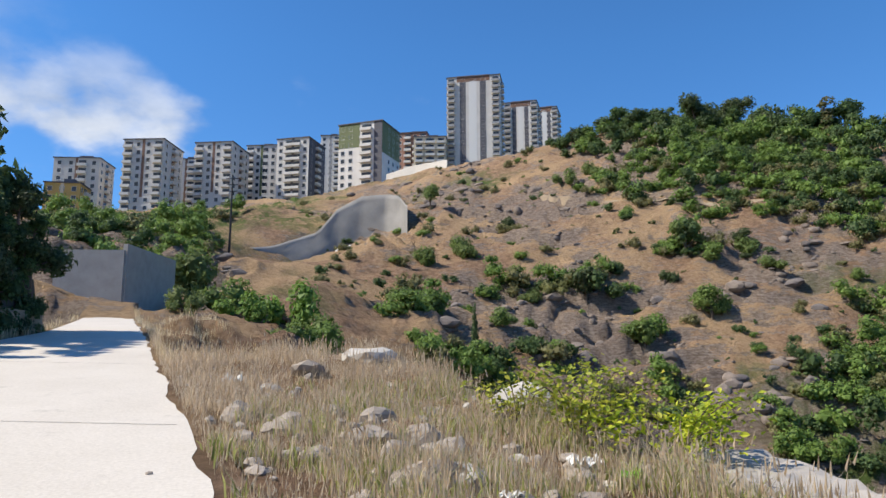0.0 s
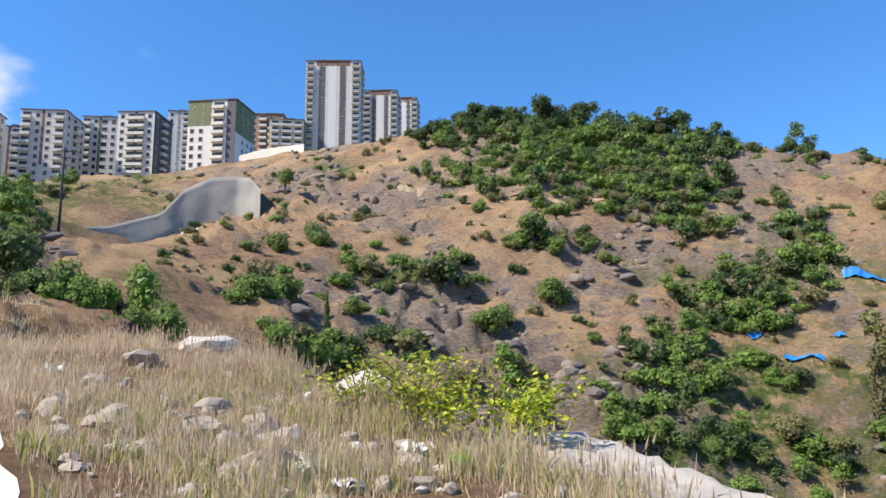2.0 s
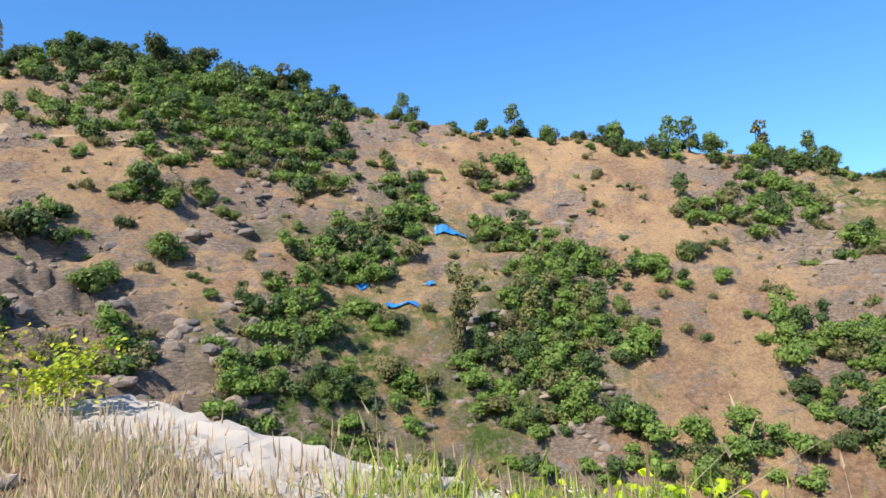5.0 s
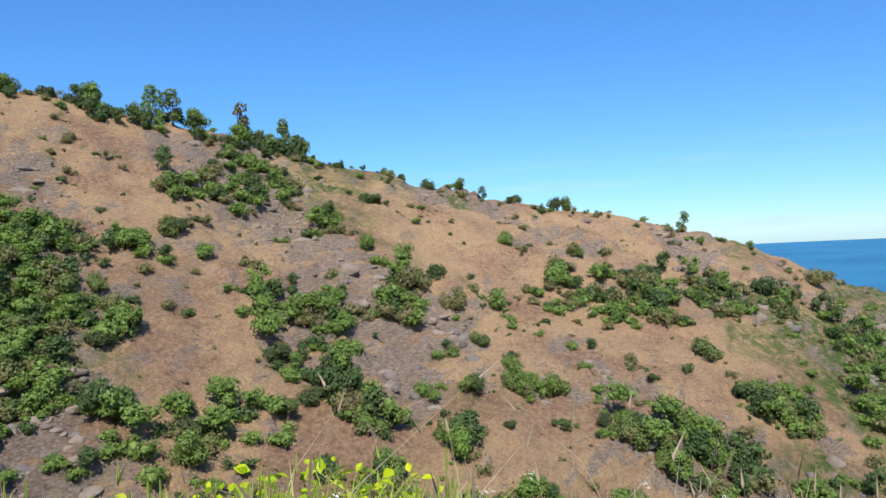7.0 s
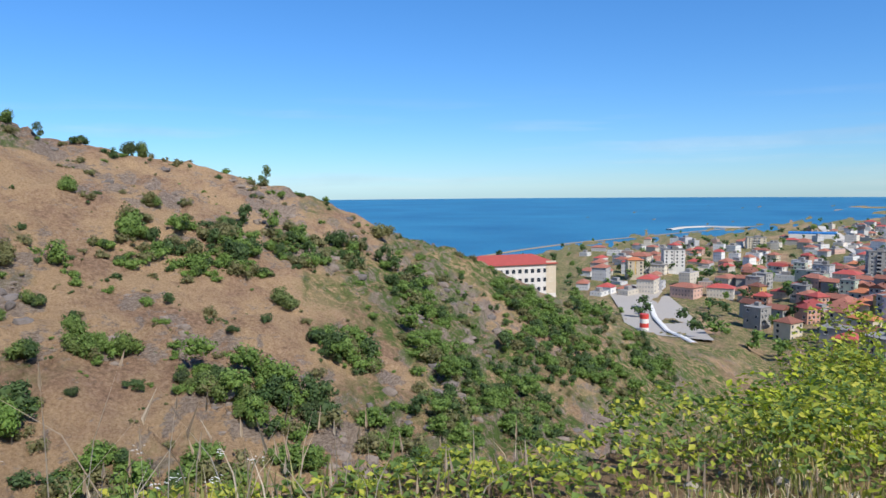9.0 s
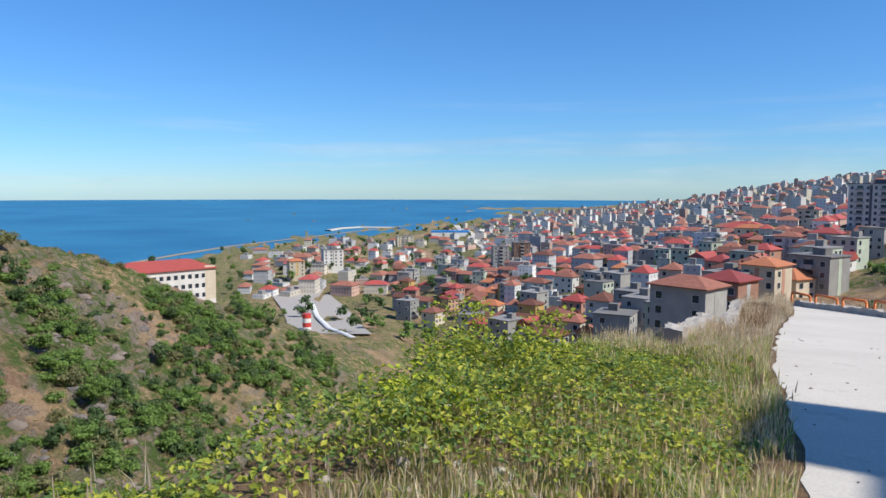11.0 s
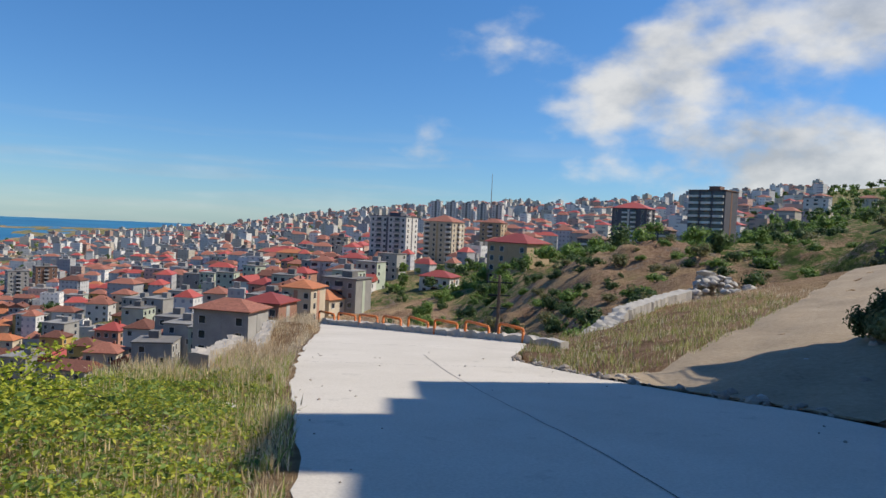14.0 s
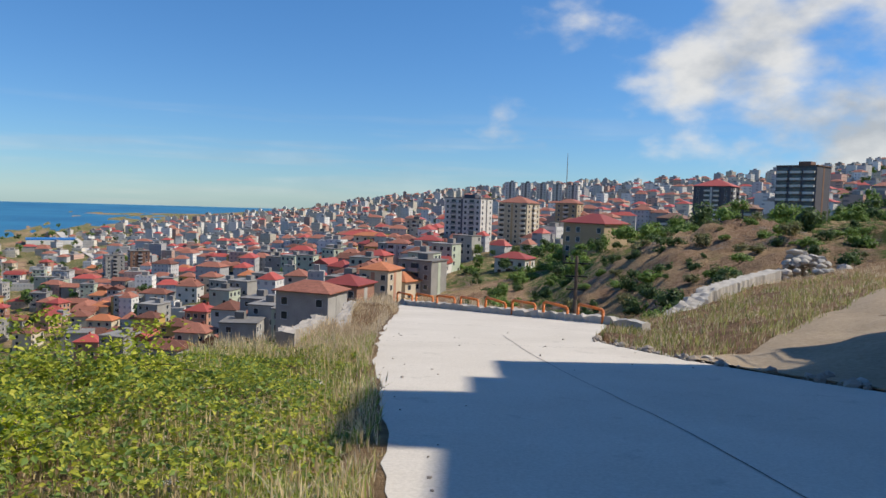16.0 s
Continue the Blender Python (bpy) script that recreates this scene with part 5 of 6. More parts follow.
def rough_bar(name, a, b, w, h, mat, label, category="wall", kind="", sink=0.3, seed=1.0, wobble=0.06, parent=None, step=0.22, top=None):
    """A low wall or slab between two places, standing on the ground, with broken edges and an uneven top."""
    a, b = Vector(a), Vector(b)
    n = max(3, int((b - a).length / step))
    side = Vector((-(b - a).y, (b - a).x)).normalized()
    m = max(3, int(w / 0.15))
    verts, faces = [], []
    for i in range(n + 1):
        p = a.lerp(b, i / n)
        zt = (top[0] * (1 - i / n) + top[1] * i / n) if top else ground_z(p.x, p.y) + h
        zb = ground_z(p.x, p.y) - sink
        row = [(-w / 2, zb)] + [(-w / 2 + w * k / m, zt) for k in range(m + 1)] + [(w / 2, zb)]
        for s, z in row:
            e = side * s
            x, y = p.x + e.x, p.y + e.y
            jig = wobble * noise.fractal(Vector((x * 5.1, y * 5.1, z * 3 + seed)), 0.8, 2.1, 5)
            verts.append((x + side.x * jig * (2 if abs(s) > w * 0.4 else 0.3), y + side.y * jig * (2 if abs(s) > w * 0.4 else 0.3), z + (jig * 1.3 if z > zb + 0.05 else 0)))
    k = m + 3
    for i in range(n):
        for c in range(k - 1):
            faces.append((i * k + c, i * k + c + 1, (i + 1) * k + c + 1, (i + 1) * k + c))
    faces.append(tuple(range(k))[::-1])
    faces.append(tuple(n * k + c for c in range(k)))
    ob = mesh_object(name, verts, [f[::-1] for f in faces], mat, False)
    return tagged(ob, label, category, kind=kind)


TRACK = [(-3.2, -10.5, 5.2), (-6.5, -14.5, 5.0), (-10.5, -20.0, 4.4), (-16.0, -28.0, 4.0), (-23.0, -37.5, 4.4), (-32.0, -48.0, 6.0)]


def on_track(x, y):
    for (x0, y0, w0), (x1, y1, w1) in zip(TRACK, TRACK[1:]):
        a, b = Vector((x1 - x0, y1 - y0)), Vector((x - x0, y - y0))
        t = min(1.0, max(0.0, a.dot(b) / a.length_squared))
        if (b - a * t).length < (w0 + (w1 - w0) * t) * 0.46:
            return True
    return False


def near_structures():
    rnd = random.Random(3)
    # old concrete slab on the brow
    rough_bar("concrete_slab", (2.2, 7.3), (3.05, 2.6), 0.85, 0.2, M_SLABTOP, "broken pale concrete slab lying along the brow", "slab", top=(0.74, 0.30), wobble=0.03, sink=0.7, step=0.1)
    # low kerb wall along the outer edge and below the barriers
    rough_bar("wall_kerb", (5.1, -14.2), (7.3, -31.0), 0.35, 0.32, M_SLABTOP, "low pale concrete wall along the road", kind="structure", wobble=0.05)
    rough_bar("wall_bend", (7.2, -34.2), (-3.6, -22.6), 0.4, 0.24, M_PALEROCK, "low stone kerb wall round the bend", kind="structure", wobble=0.06)
    # orange barriers
    base = None
    for k in range(8):
        t = (k + 0.45) / 8
        x, y = 6.4 - 9.0 * t, -33.2 + 9.7 * t
        z = ground_z(x, y) + 0.04
        ang = math.degrees(math.atan2(9.7, -9.0))
        if base is None:
            base = new("road_barrier")
            for s in (-1, 1):
                bm = bmesh.new()
                stem(bm, Vector((s * 0.6, 0, -0.3)), Vector((s * 0.6, 0, 0.42)), 0.05, 0.05, 10)
                part("post", bm, M_ORANGE, base, smooth_faces=True)
            bm = bmesh.new()
            pts = [Vector((-0.6, 0, 0.40)), Vector((-0.57, 0, 0.47)), Vector((-0.5, 0, 0.5)), Vector((0.5, 0, 0.5)), Vector((0.57, 0, 0.47)), Vector((0.6, 0, 0.40))]
            for p, q in zip(pts, pts[1:]):
                stem(bm, p, q, 0.05, 0.05, 10)
            part("top_rail", bm, M_ORANGE, base, smooth_faces=True)
            tagged(base, "orange painted steel hoop barrier on the kerb", "barrier", "orange barriers round the bend")
            base.matrix_world = pose(x, y, z, 0, 0, ang + 3)
        else:
            copy_thing(base, pose(x, y, z, 0, rnd.gauss(0, 2.5), ang + rnd.gauss(0, 4)))
    # stone wall and rubble heap past the bend
    rough_bar("wall_rubble", (-5.6, -28.6), (-7.6, -31.3), 0.8, 0.5, M_PALEROCK, "broken end of the rough stone wall", kind="structure", top=(-2.6, -1.7), wobble=0.10, sink=1.0, step=0.14)
    rough_bar("wall_rubble_top", (-7.61, -31.31), (-12.2, -37.5), 0.7, 0.8, M_PALEROCK, "rough stone retaining wall with a concrete top", kind="structure", top=(-1.7, -1.3), wobble=0.05, sink=1.2, step=0.14)
    for k in range(110):
        a, q = rnd.uniform(0, 6.28), abs(rnd.gauss(0, 0.85))
        x, y = -13.6 + math.cos(a) * q * 1.5, -38.8 + math.sin(a) * q * 1.2
        stone("rubble", rnd, x, y, rnd.uniform(0.13, 0.34), M_PALEROCK, "grey broken stone on the rubble heap", "rubble heap", z=ground_z(x, y) + max(0, 1.45 - q * 0.95) * rnd.uniform(0.5, 1.0))
    # earth track that leaves the road
    verts, faces = [], []
    way = TRACK
    pts = []
    for (x0, y0, w0), (x1, y1, w1) in zip(way, way[1:]):
        for k in range(14):
            t = k / 14
            pts.append((x0 + (x1 - x0) * t, y0 + (y1 - y0) * t, w0 + (w1 - w0) * t))
    for i, (x, y, w) in enumerate(pts):
        q = pts[min(i + 1, len(pts) - 1)] if i < len(pts) - 1 else (x + x - pts[i - 1][0], y + y - pts[i - 1][1], w)
        s = Vector((-(q[1] - y), q[0] - x)).normalized()
        for c in range(13):
            e = (c / 12 - 0.5) * w * (1 + 0.12 * wave(x, y, 3, 6.6) * (c in (0, 12)))
            px, py = x + s.x * e, y + s.y * e
            rut = -0.03 * (c in (3, 4, 8, 9))
            if px > far_x(py) - 0.05:
                px = far_x(py) - 0.05
            verts.append((px, py, ground_z(px, py) + 0.05 + rut))
    for i in range(len(pts) - 1):
        for c in range(12):
            faces.append((i * 13 + c, i * 13 + c + 1, (i + 1) * 13 + c + 1, (i + 1) * 13 + c))
    ob = mesh_object("track", verts, faces, M_TRACK)
    tagged(ob, "dry sandy earth track leaving the road", "track", kind="structure")


def retaining_wall():
    """Battered stone wall on the hill side of the road, its blocks laid near its open end, with an iron fence on top."""
    rnd = random.Random(8)
    line = [(-11.2, -16.6), (-11.05, -12.6), (-11.04, -12.5), (-10.9, -9.0), (-10.8, -3.2), (-11.2, -3.0), (-12.2, 8.0), (-13.6, 16.0), (-14.3, 23.5)]
    tops = [5.3, 5.4, 5.4, 5.5, 5.3, 3.9, 3.6, 3.8, 4.4]
    bm = bmesh.new()
    rows = []
    for (x, y), t in zip(line, tops):
        zb = ground_z(x, y) - 0.5
        rows.append([bm.verts.new(v) for v in ((x + 0.55, y, zb), (x, y, t), (x - 2.5, y, t), (x - 2.5, y, zb))])
    for a, b in zip(rows, rows[1:]):
        for k in range(3):
            bm.faces.new((a[k], a[k + 1], b[k + 1], b[k]))
    bm.faces.new(rows[0][::-1])
    bm.faces.new(rows[-1])
    bmesh.ops.recalc_face_normals(bm, faces=bm.faces)
    me = bpy.data.meshes.new("wall_retaining")
    bm.to_mesh(me)
    bm.free()
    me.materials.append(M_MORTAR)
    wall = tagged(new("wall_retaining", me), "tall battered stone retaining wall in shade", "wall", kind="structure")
    kinds = []
    for k in range(6):
        bm = bmesh.new()
        box(bm, 0, 0, 0, 0.16, 1, 1)
        for v in bm.verts:
            v.co += Vector((rnd.uniform(-0.07, 0.09), rnd.uniform(-0.12, 0.08), rnd.uniform(-0.12, 0.08)))
        bmesh.ops.bevel(bm, geom=bm.edges[:], offset=0.06, segments=1, affect="EDGES")
        m = bpy.data.meshes.new("stone")
        bm.to_mesh(m)
        bm.free()
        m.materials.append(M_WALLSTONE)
        kinds.append(m)
    z0 = ground_z(-11.2, -16.6) - 0.1
    h = 0.0
    while z0 + h < 5.0:
        ch = rnd.uniform(0.30, 0.46)
        y = -16.55
        while y < -8.6:
            L = rnd.uniform(0.38, 0.85)
            t = (z0 + h + ch / 2 - z0) / (5.3 - z0)
            x = float(np.interp(y, [-16.6, -9.0], [-11.2, -10.9])) + 0.55 * (1 - t) + 0.02
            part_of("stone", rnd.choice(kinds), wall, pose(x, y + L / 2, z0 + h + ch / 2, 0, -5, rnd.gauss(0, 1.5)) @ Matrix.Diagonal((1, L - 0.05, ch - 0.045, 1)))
            y += L
        y = -0.1
        while y < 2.4:
            L = rnd.uniform(0.38, 0.8)
            t = (z0 + h + ch / 2 - z0) / (5.3 - z0)
            part_of("stone", rnd.choice(kinds), wall, pose(-11.2 + 0.5 * (1 - t) - y - L / 2, -16.62, z0 + h + ch / 2, 0, 0, 90) @ Matrix.Diagonal((1, L - 0.05, ch - 0.045, 1)))
            y += L
        h += ch
    fence = tagged(new("iron_fence"), "black wrought iron fence on top of the wall", "fence")
    for k in range(3):
        bm = bmesh.new()
        box(bm, -11.1, -16.4 + 1.9 * k, 5.3 + 0.45, 0.06, 0.06, 1.0)
        part("post", bm, M_IRON, fence)
    for z in (0.12, 0.85):
        bm = bmesh.new()
        box(bm, -11.1, -14.5, 5.3 + z, 0.04, 3.8, 0.04)
        part("rail", bm, M_IRON, fence)
    bm = bmesh.new()
    box(bm, 0, 0, 0, 0.022, 0.022, 0.73)
    me = bpy.data.meshes.new("baluster")
    bm.to_mesh(me)
    bm.free()
    me.materials.append(M_IRON)
    for k in range(31):
        if k % 15:
            part_of("baluster", me, fence, pose(-11.1, -16.4 + 0.125 * k, 5.3 + 0.485))
    bm = bmesh.new()
    box(bm, -19.4, 3.6, 0.8, 11.5, 39, 4.9)
    me = bpy.data.meshes.new("ground_terrace")
    bm.to_mesh(me)
    bm.free()
    me.materials.append(M_TRACK)
    tagged(new("ground_terrace", me), "level earth terrace behind the wall", "ground", kind="structure")
    # the house on the terrace, whose stepped roof shades the road
    house = tagged(new("house"), "plain rendered house with a stepped roof on the terrace", "house")
    for y0, y1, top, deep in ((-14.85, -12.82, 12.0, 7.0), (-12.82, -11.5, 12.5, 8.0), (-11.5, -8.6, 13.95, 9.0), (-8.6, -1.2, 12.8, 9.0)):
        bm = bmesh.new()
        box(bm, -11.75 - deep / 2, (y0 + y1) / 2, (3.0 + top) / 2, deep, y1 - y0 - 0.004, top - 3.0)
        part("wall", bm, M_CREAM, house)
        bm = bmesh.new()
        box(bm, -11.75 - deep / 2, (y0 + y1) / 2, top + 0.06, deep + 0.3, y1 - y0 - 0.004, 0.12)
        part("roof", bm, M_ROOF_GREY, house)
        for z in (6.8, 9.8):
            if y1 - y0 > 1.5:
                part_of("window", WIN, house, pose(-11.75, (y0 + y1) / 2, z, 0, 0, 90))
    # dark tree and ivy over the wall's far end
    for x, y, w, t in ((-15.6, 22.0, 4.2, 1.2), (-16.4, 20.0, 5.0, 1.3), (-15.0, 20.2, 3.0, 1.5), (-15.0, 22.4, 3.0, 1.4), (-15.0, 18.0, 3.0, 1.5)):
        src_z = ground_z(x, y)
        ob = plant(rnd, x, y, w, "tree", "dark", "trees over the wall", tall=t)
        ob.location.z = src_z + (0.2 if w < 4 else 2.0)
    for k in range(64):
        y = 14.5 + (k % 16) * 0.55
        x = float(np.interp(y, [14, 16, 23.5], [-13.1, -13.5, -14.2])) + 0.15
        ob = plant(rnd, x, y, rnd.uniform(1.1, 2.0), "bush", "dark", "ivy on the wall", tall=1.1)
        ob.location.z += rnd.uniform(0, 1.4) + 1.35 * (k // 16)
    # scrub and rubbish at the foot
    for k in range(60):
        y = rnd.uniform(-15.8, -6.0)
        x = rnd.uniform(-10.4, -8.0 + 0.12 * (y + 6))
        ob = plant(rnd, x, y, rnd.uniform(0.6, 1.7), "bush", rnd.choice(("dark", "dark", "dull")), "scrub at the wall's foot", tall=1.1)
    for k in range(44):
        y = rnd.uniform(-15.5, -5.5)
        x = rnd.uniform(-9.8, -6.9)
        stone("rubble", rnd, x, y, rnd.uniform(0.05, 0.17), rnd.choice((M_PALEROCK, M_ROCK)), "grey broken stone at the wall's foot", "rubble by the wall")
    for k, (x, y, L, turn) in enumerate(((-9.0, -12.4, 1.8, 60), (-8.3, -11.2, 0.9, 20), (-9.4, -10.4, 1.2, 100))):
        bm = bmesh.new()
        box(bm, 0, 0, 0, L, 0.16, 0.025)
        for v in bm.verts:
            v.co.z += 0.05 * math.sin(v.co.x * 3)
        ob = part("plastic_strip", bm, M_PLASTIC, None)
        ob.matrix_world = pose(x, y, ground_z(x, y) + 0.25, 4, -14, turn)
        tagged(ob, "bent pale plastic strip among rubbish", "rubbish", "rubbish by the wall")


def blades(rnd, spots, mat, name, label, heads=0.0, width=0.005):
    """Many single blades of grass, each a thin bent strip; some carry a seed head."""
    V, F = [], []
    for x, y, z, h in spots:
        a, lean = rnd.uniform(0, 6.28), abs(rnd.gauss(0, 0.55)) * h
        dx, dy = math.cos(a) * lean, math.sin(a) * lean
        b = rnd.uniform(0, 6.28)
        w = width * rnd.uniform(0.7, 1.5)
        wx, wy = math.cos(b) * w, math.sin(b) * w
        o = len(V)
        V += [(x - wx, y - wy, z - 0.03), (x + wx, y + wy, z - 0.03), (x + dx * 0.35 - wx * 0.8, y + dy * 0.35 - wy * 0.8, z + h * 0.55), (x + dx * 0.35 + wx * 0.8, y + dy * 0.35 + wy * 0.8, z + h * 0.55), (x + dx, y + dy, z + h)]
        F += [(o, o + 1, o + 3), (o, o + 3, o + 2), (o + 2, o + 3, o + 4)]
        if rnd.random() < heads:
            hl = rnd.uniform(0.05, 0.11)
            for q in range(3):
                e = rnd.uniform(0, 3.14)
                ex, ey = math.cos(e) * 0.009, math.sin(e) * 0.009
                o = len(V)
                V += [(x + dx - ex, y + dy - ey, z + h - hl * 0.3), (x + dx + ex, y + dy + ey, z + h - hl * 0.3), (x + dx * 1.12, y + dy * 1.12, z + h + hl), (x + dx, y + dy, z + h - hl * 0.6)]
                F += [(o, o + 1, o + 2), (o, o + 3, o + 1)]
    return tagged(big_mesh(name, V, F, [mat]), label, "grass", kind="stuff")


def brow_at(x, y):
    az = math.degrees(math.atan2(-x, y))
    if az > 60:
        az -= 360
    return float(line_at(BROW, az)[0])


def verge_spots(rnd, n, x0, x1, y0, y1, h0, h1, patchy=0.0, inside=2.0):
    out = []
    tries = 0
    while len(out) < n and tries < n * 8:
        tries += 1
        x, y = rnd.uniform(x0, x1), rnd.uniform(y0, y1)
        if far_x(y) - 0.05 < x < edge_x(y) + 0.03 + abs(rnd.gauss(0, 0.08)):
            continue
        d = math.hypot(x, y)
        if d > brow_at(x, y) + inside or d < 1.3:
            continue
        if y < -9 and x < -2 and on_track(x, y):
            continue
        k = wave(x, y, 1.1, 31.0)
        if k < patchy + rnd.gauss(0, 0.2):
            continue
        out.append((x, y, ground_z(x, y), rnd.uniform(h0, h1) * (0.7 + 0.6 * max(0.0, k + 0.4))))
    return out


def mound_z(x, y):
    """Height of the bramble mound over the shelf, on the town side."""
    d = math.hypot((x - 4.2) / 2.6, (y + 6.4) / 4.2)
    return 0.6 * max(0.0, 1 - d * d)


def verge_growth():
    rnd = random.Random(21)
    blades(rnd, verge_spots(rnd, 24000, -9, 4.0, 3.0, 20, 0.10, 0.36, 0.14), M_STRAW, "dry_grass", "dry straw-coloured grass on the road verge", 0.2, 0.0028)
    blades(rnd, verge_spots(rnd, 26000, -8, 4.0, 3.0, 16, 0.03, 0.13, -0.5), M_STRAW, "dry_grass", "short trodden dry grass on stony soil", 0.0, 0.0032)
    blades(rnd, verge_spots(rnd, 8000, -17, -3, 14, 42, 0.15, 0.4, -0.2), M_STRAW, "dry_grass", "dry grass farther up the verge", 0.2, 0.006)
    blades(rnd, verge_spots(rnd, 6000, -3, 4.5, 3.5, 12, 0.06, 0.22, 0.05), M_WEED, "weeds", "low green weeds between dry grass", 0.0, 0.008)
    blades(rnd, verge_spots(rnd, 11000, 1.0, 8.5, -33, -11.5, 0.10, 0.32, -0.1), M_STRAW, "dry_grass", "tall dry grass along the road edge", 0.3, 0.005)
    blades(rnd, verge_spots(rnd, 4500, 1.0, 6.5, -12.5, -4, 0.08, 0.28, 0.05), M_STRAW, "dry_grass", "short dry grass among the weeds", 0.3, 0.003)
    blades(rnd, verge_spots(rnd, 9000, 1.0, 8.0, -16, -4, 0.06, 0.26, -0.05), M_WEED, "weeds", "green weeds along the road edge", 0.0, 0.006)
    blades(rnd, verge_spots(rnd, 5500, -16, -1, -40, -12, 0.05, 0.2, 0.05, 0.5), M_STRAW, "dry_grass", "dry grass beside the earth track", 0.2, 0.007)
    blades(rnd, verge_spots(rnd, 6000, -14, -1, -34, -12, 0.06, 0.26, 0.0, 0.5), M_WEED, "weeds", "weeds beside the earth track", 0.0, 0.01)
    blades(rnd, verge_spots(rnd, 700, 1.8, 5.2, -3, 5, 0.15, 0.4, -0.2), M_STRAW, "dry_grass", "thin dry grass on the brow", 0.4, 0.0045)
    blades(rnd, verge_spots(rnd, 3000, 2.2, 5.2, -4, 4, 0.08, 0.2, -0.2), M_WEED, "weeds", "fresh green weeds on the brow", 0.0, 0.006)
    blades(rnd, verge_spots(rnd, 5000, 2.6, 5.4, 0.7, 3.6, 0.2, 0.42, -0.25), M_WEED, "weeds", "knee-high green weeds on the brow", 0.1, 0.007)
    blades(rnd, verge_spots(rnd, 6000, 0.3, 3.4, -9.5, -2.4, 0.05, 0.2, -0.5), M_STRAW, "dry_grass", "short dry grass at the road's broken edge", 0.1, 0.004)
    blades(rnd, verge_spots(rnd, 4000, 0.3, 3.4, -9.5, -2.4, 0.04, 0.16, -0.3), M_WEED, "weeds", "low weeds at the road's broken edge", 0.0, 0.006)
    # a few tall seed stalks standing clear of the brow
    tall = []
    for k in range(46):
        a = radians(rnd.uniform(-36, -104))
        d = rnd.uniform(2.7, 4.4)
        x, y = -math.sin(a) * d, math.cos(a) * d
        tall.append((x, y, ground_z(x, y), rnd.uniform(0.45, 0.95)))
    blades(rnd, tall, M_STRAW, "grass_stalk", "tall pale seed stalks on the brow", 1.0, 0.004)


def leaf_blanket(rnd, spots, size, mat, name, label, category="bramble"):
    V, F = [], []
    for x, y, z in spots:
        n = Vector((rnd.gauss(0, 0.55), rnd.gauss(0, 0.55), 1)).normalized()
        a = n.orthogonal().normalized()
        a.rotate(Matrix.Rotation(rnd.uniform(0, 6.28), 3, n))
        b = n.cross(a)
        s = size * rnd.uniform(0.55, 1.4)
        p, up = Vector((x, y, z)), n * s * 0.28
        o = len(V)
        V += [p - a * s, p - a * s * 0.1 + b * s * 0.6 + up, p + a * s, p - a * s * 0.1 - b * s * 0.6 + up]
        F += [(o, o + 2, o + 1), (o, o + 3, o + 2)]
    return tagged(big_mesh(name, [tuple(v) for v in V], F, [mat]), label, category, kind="stuff")


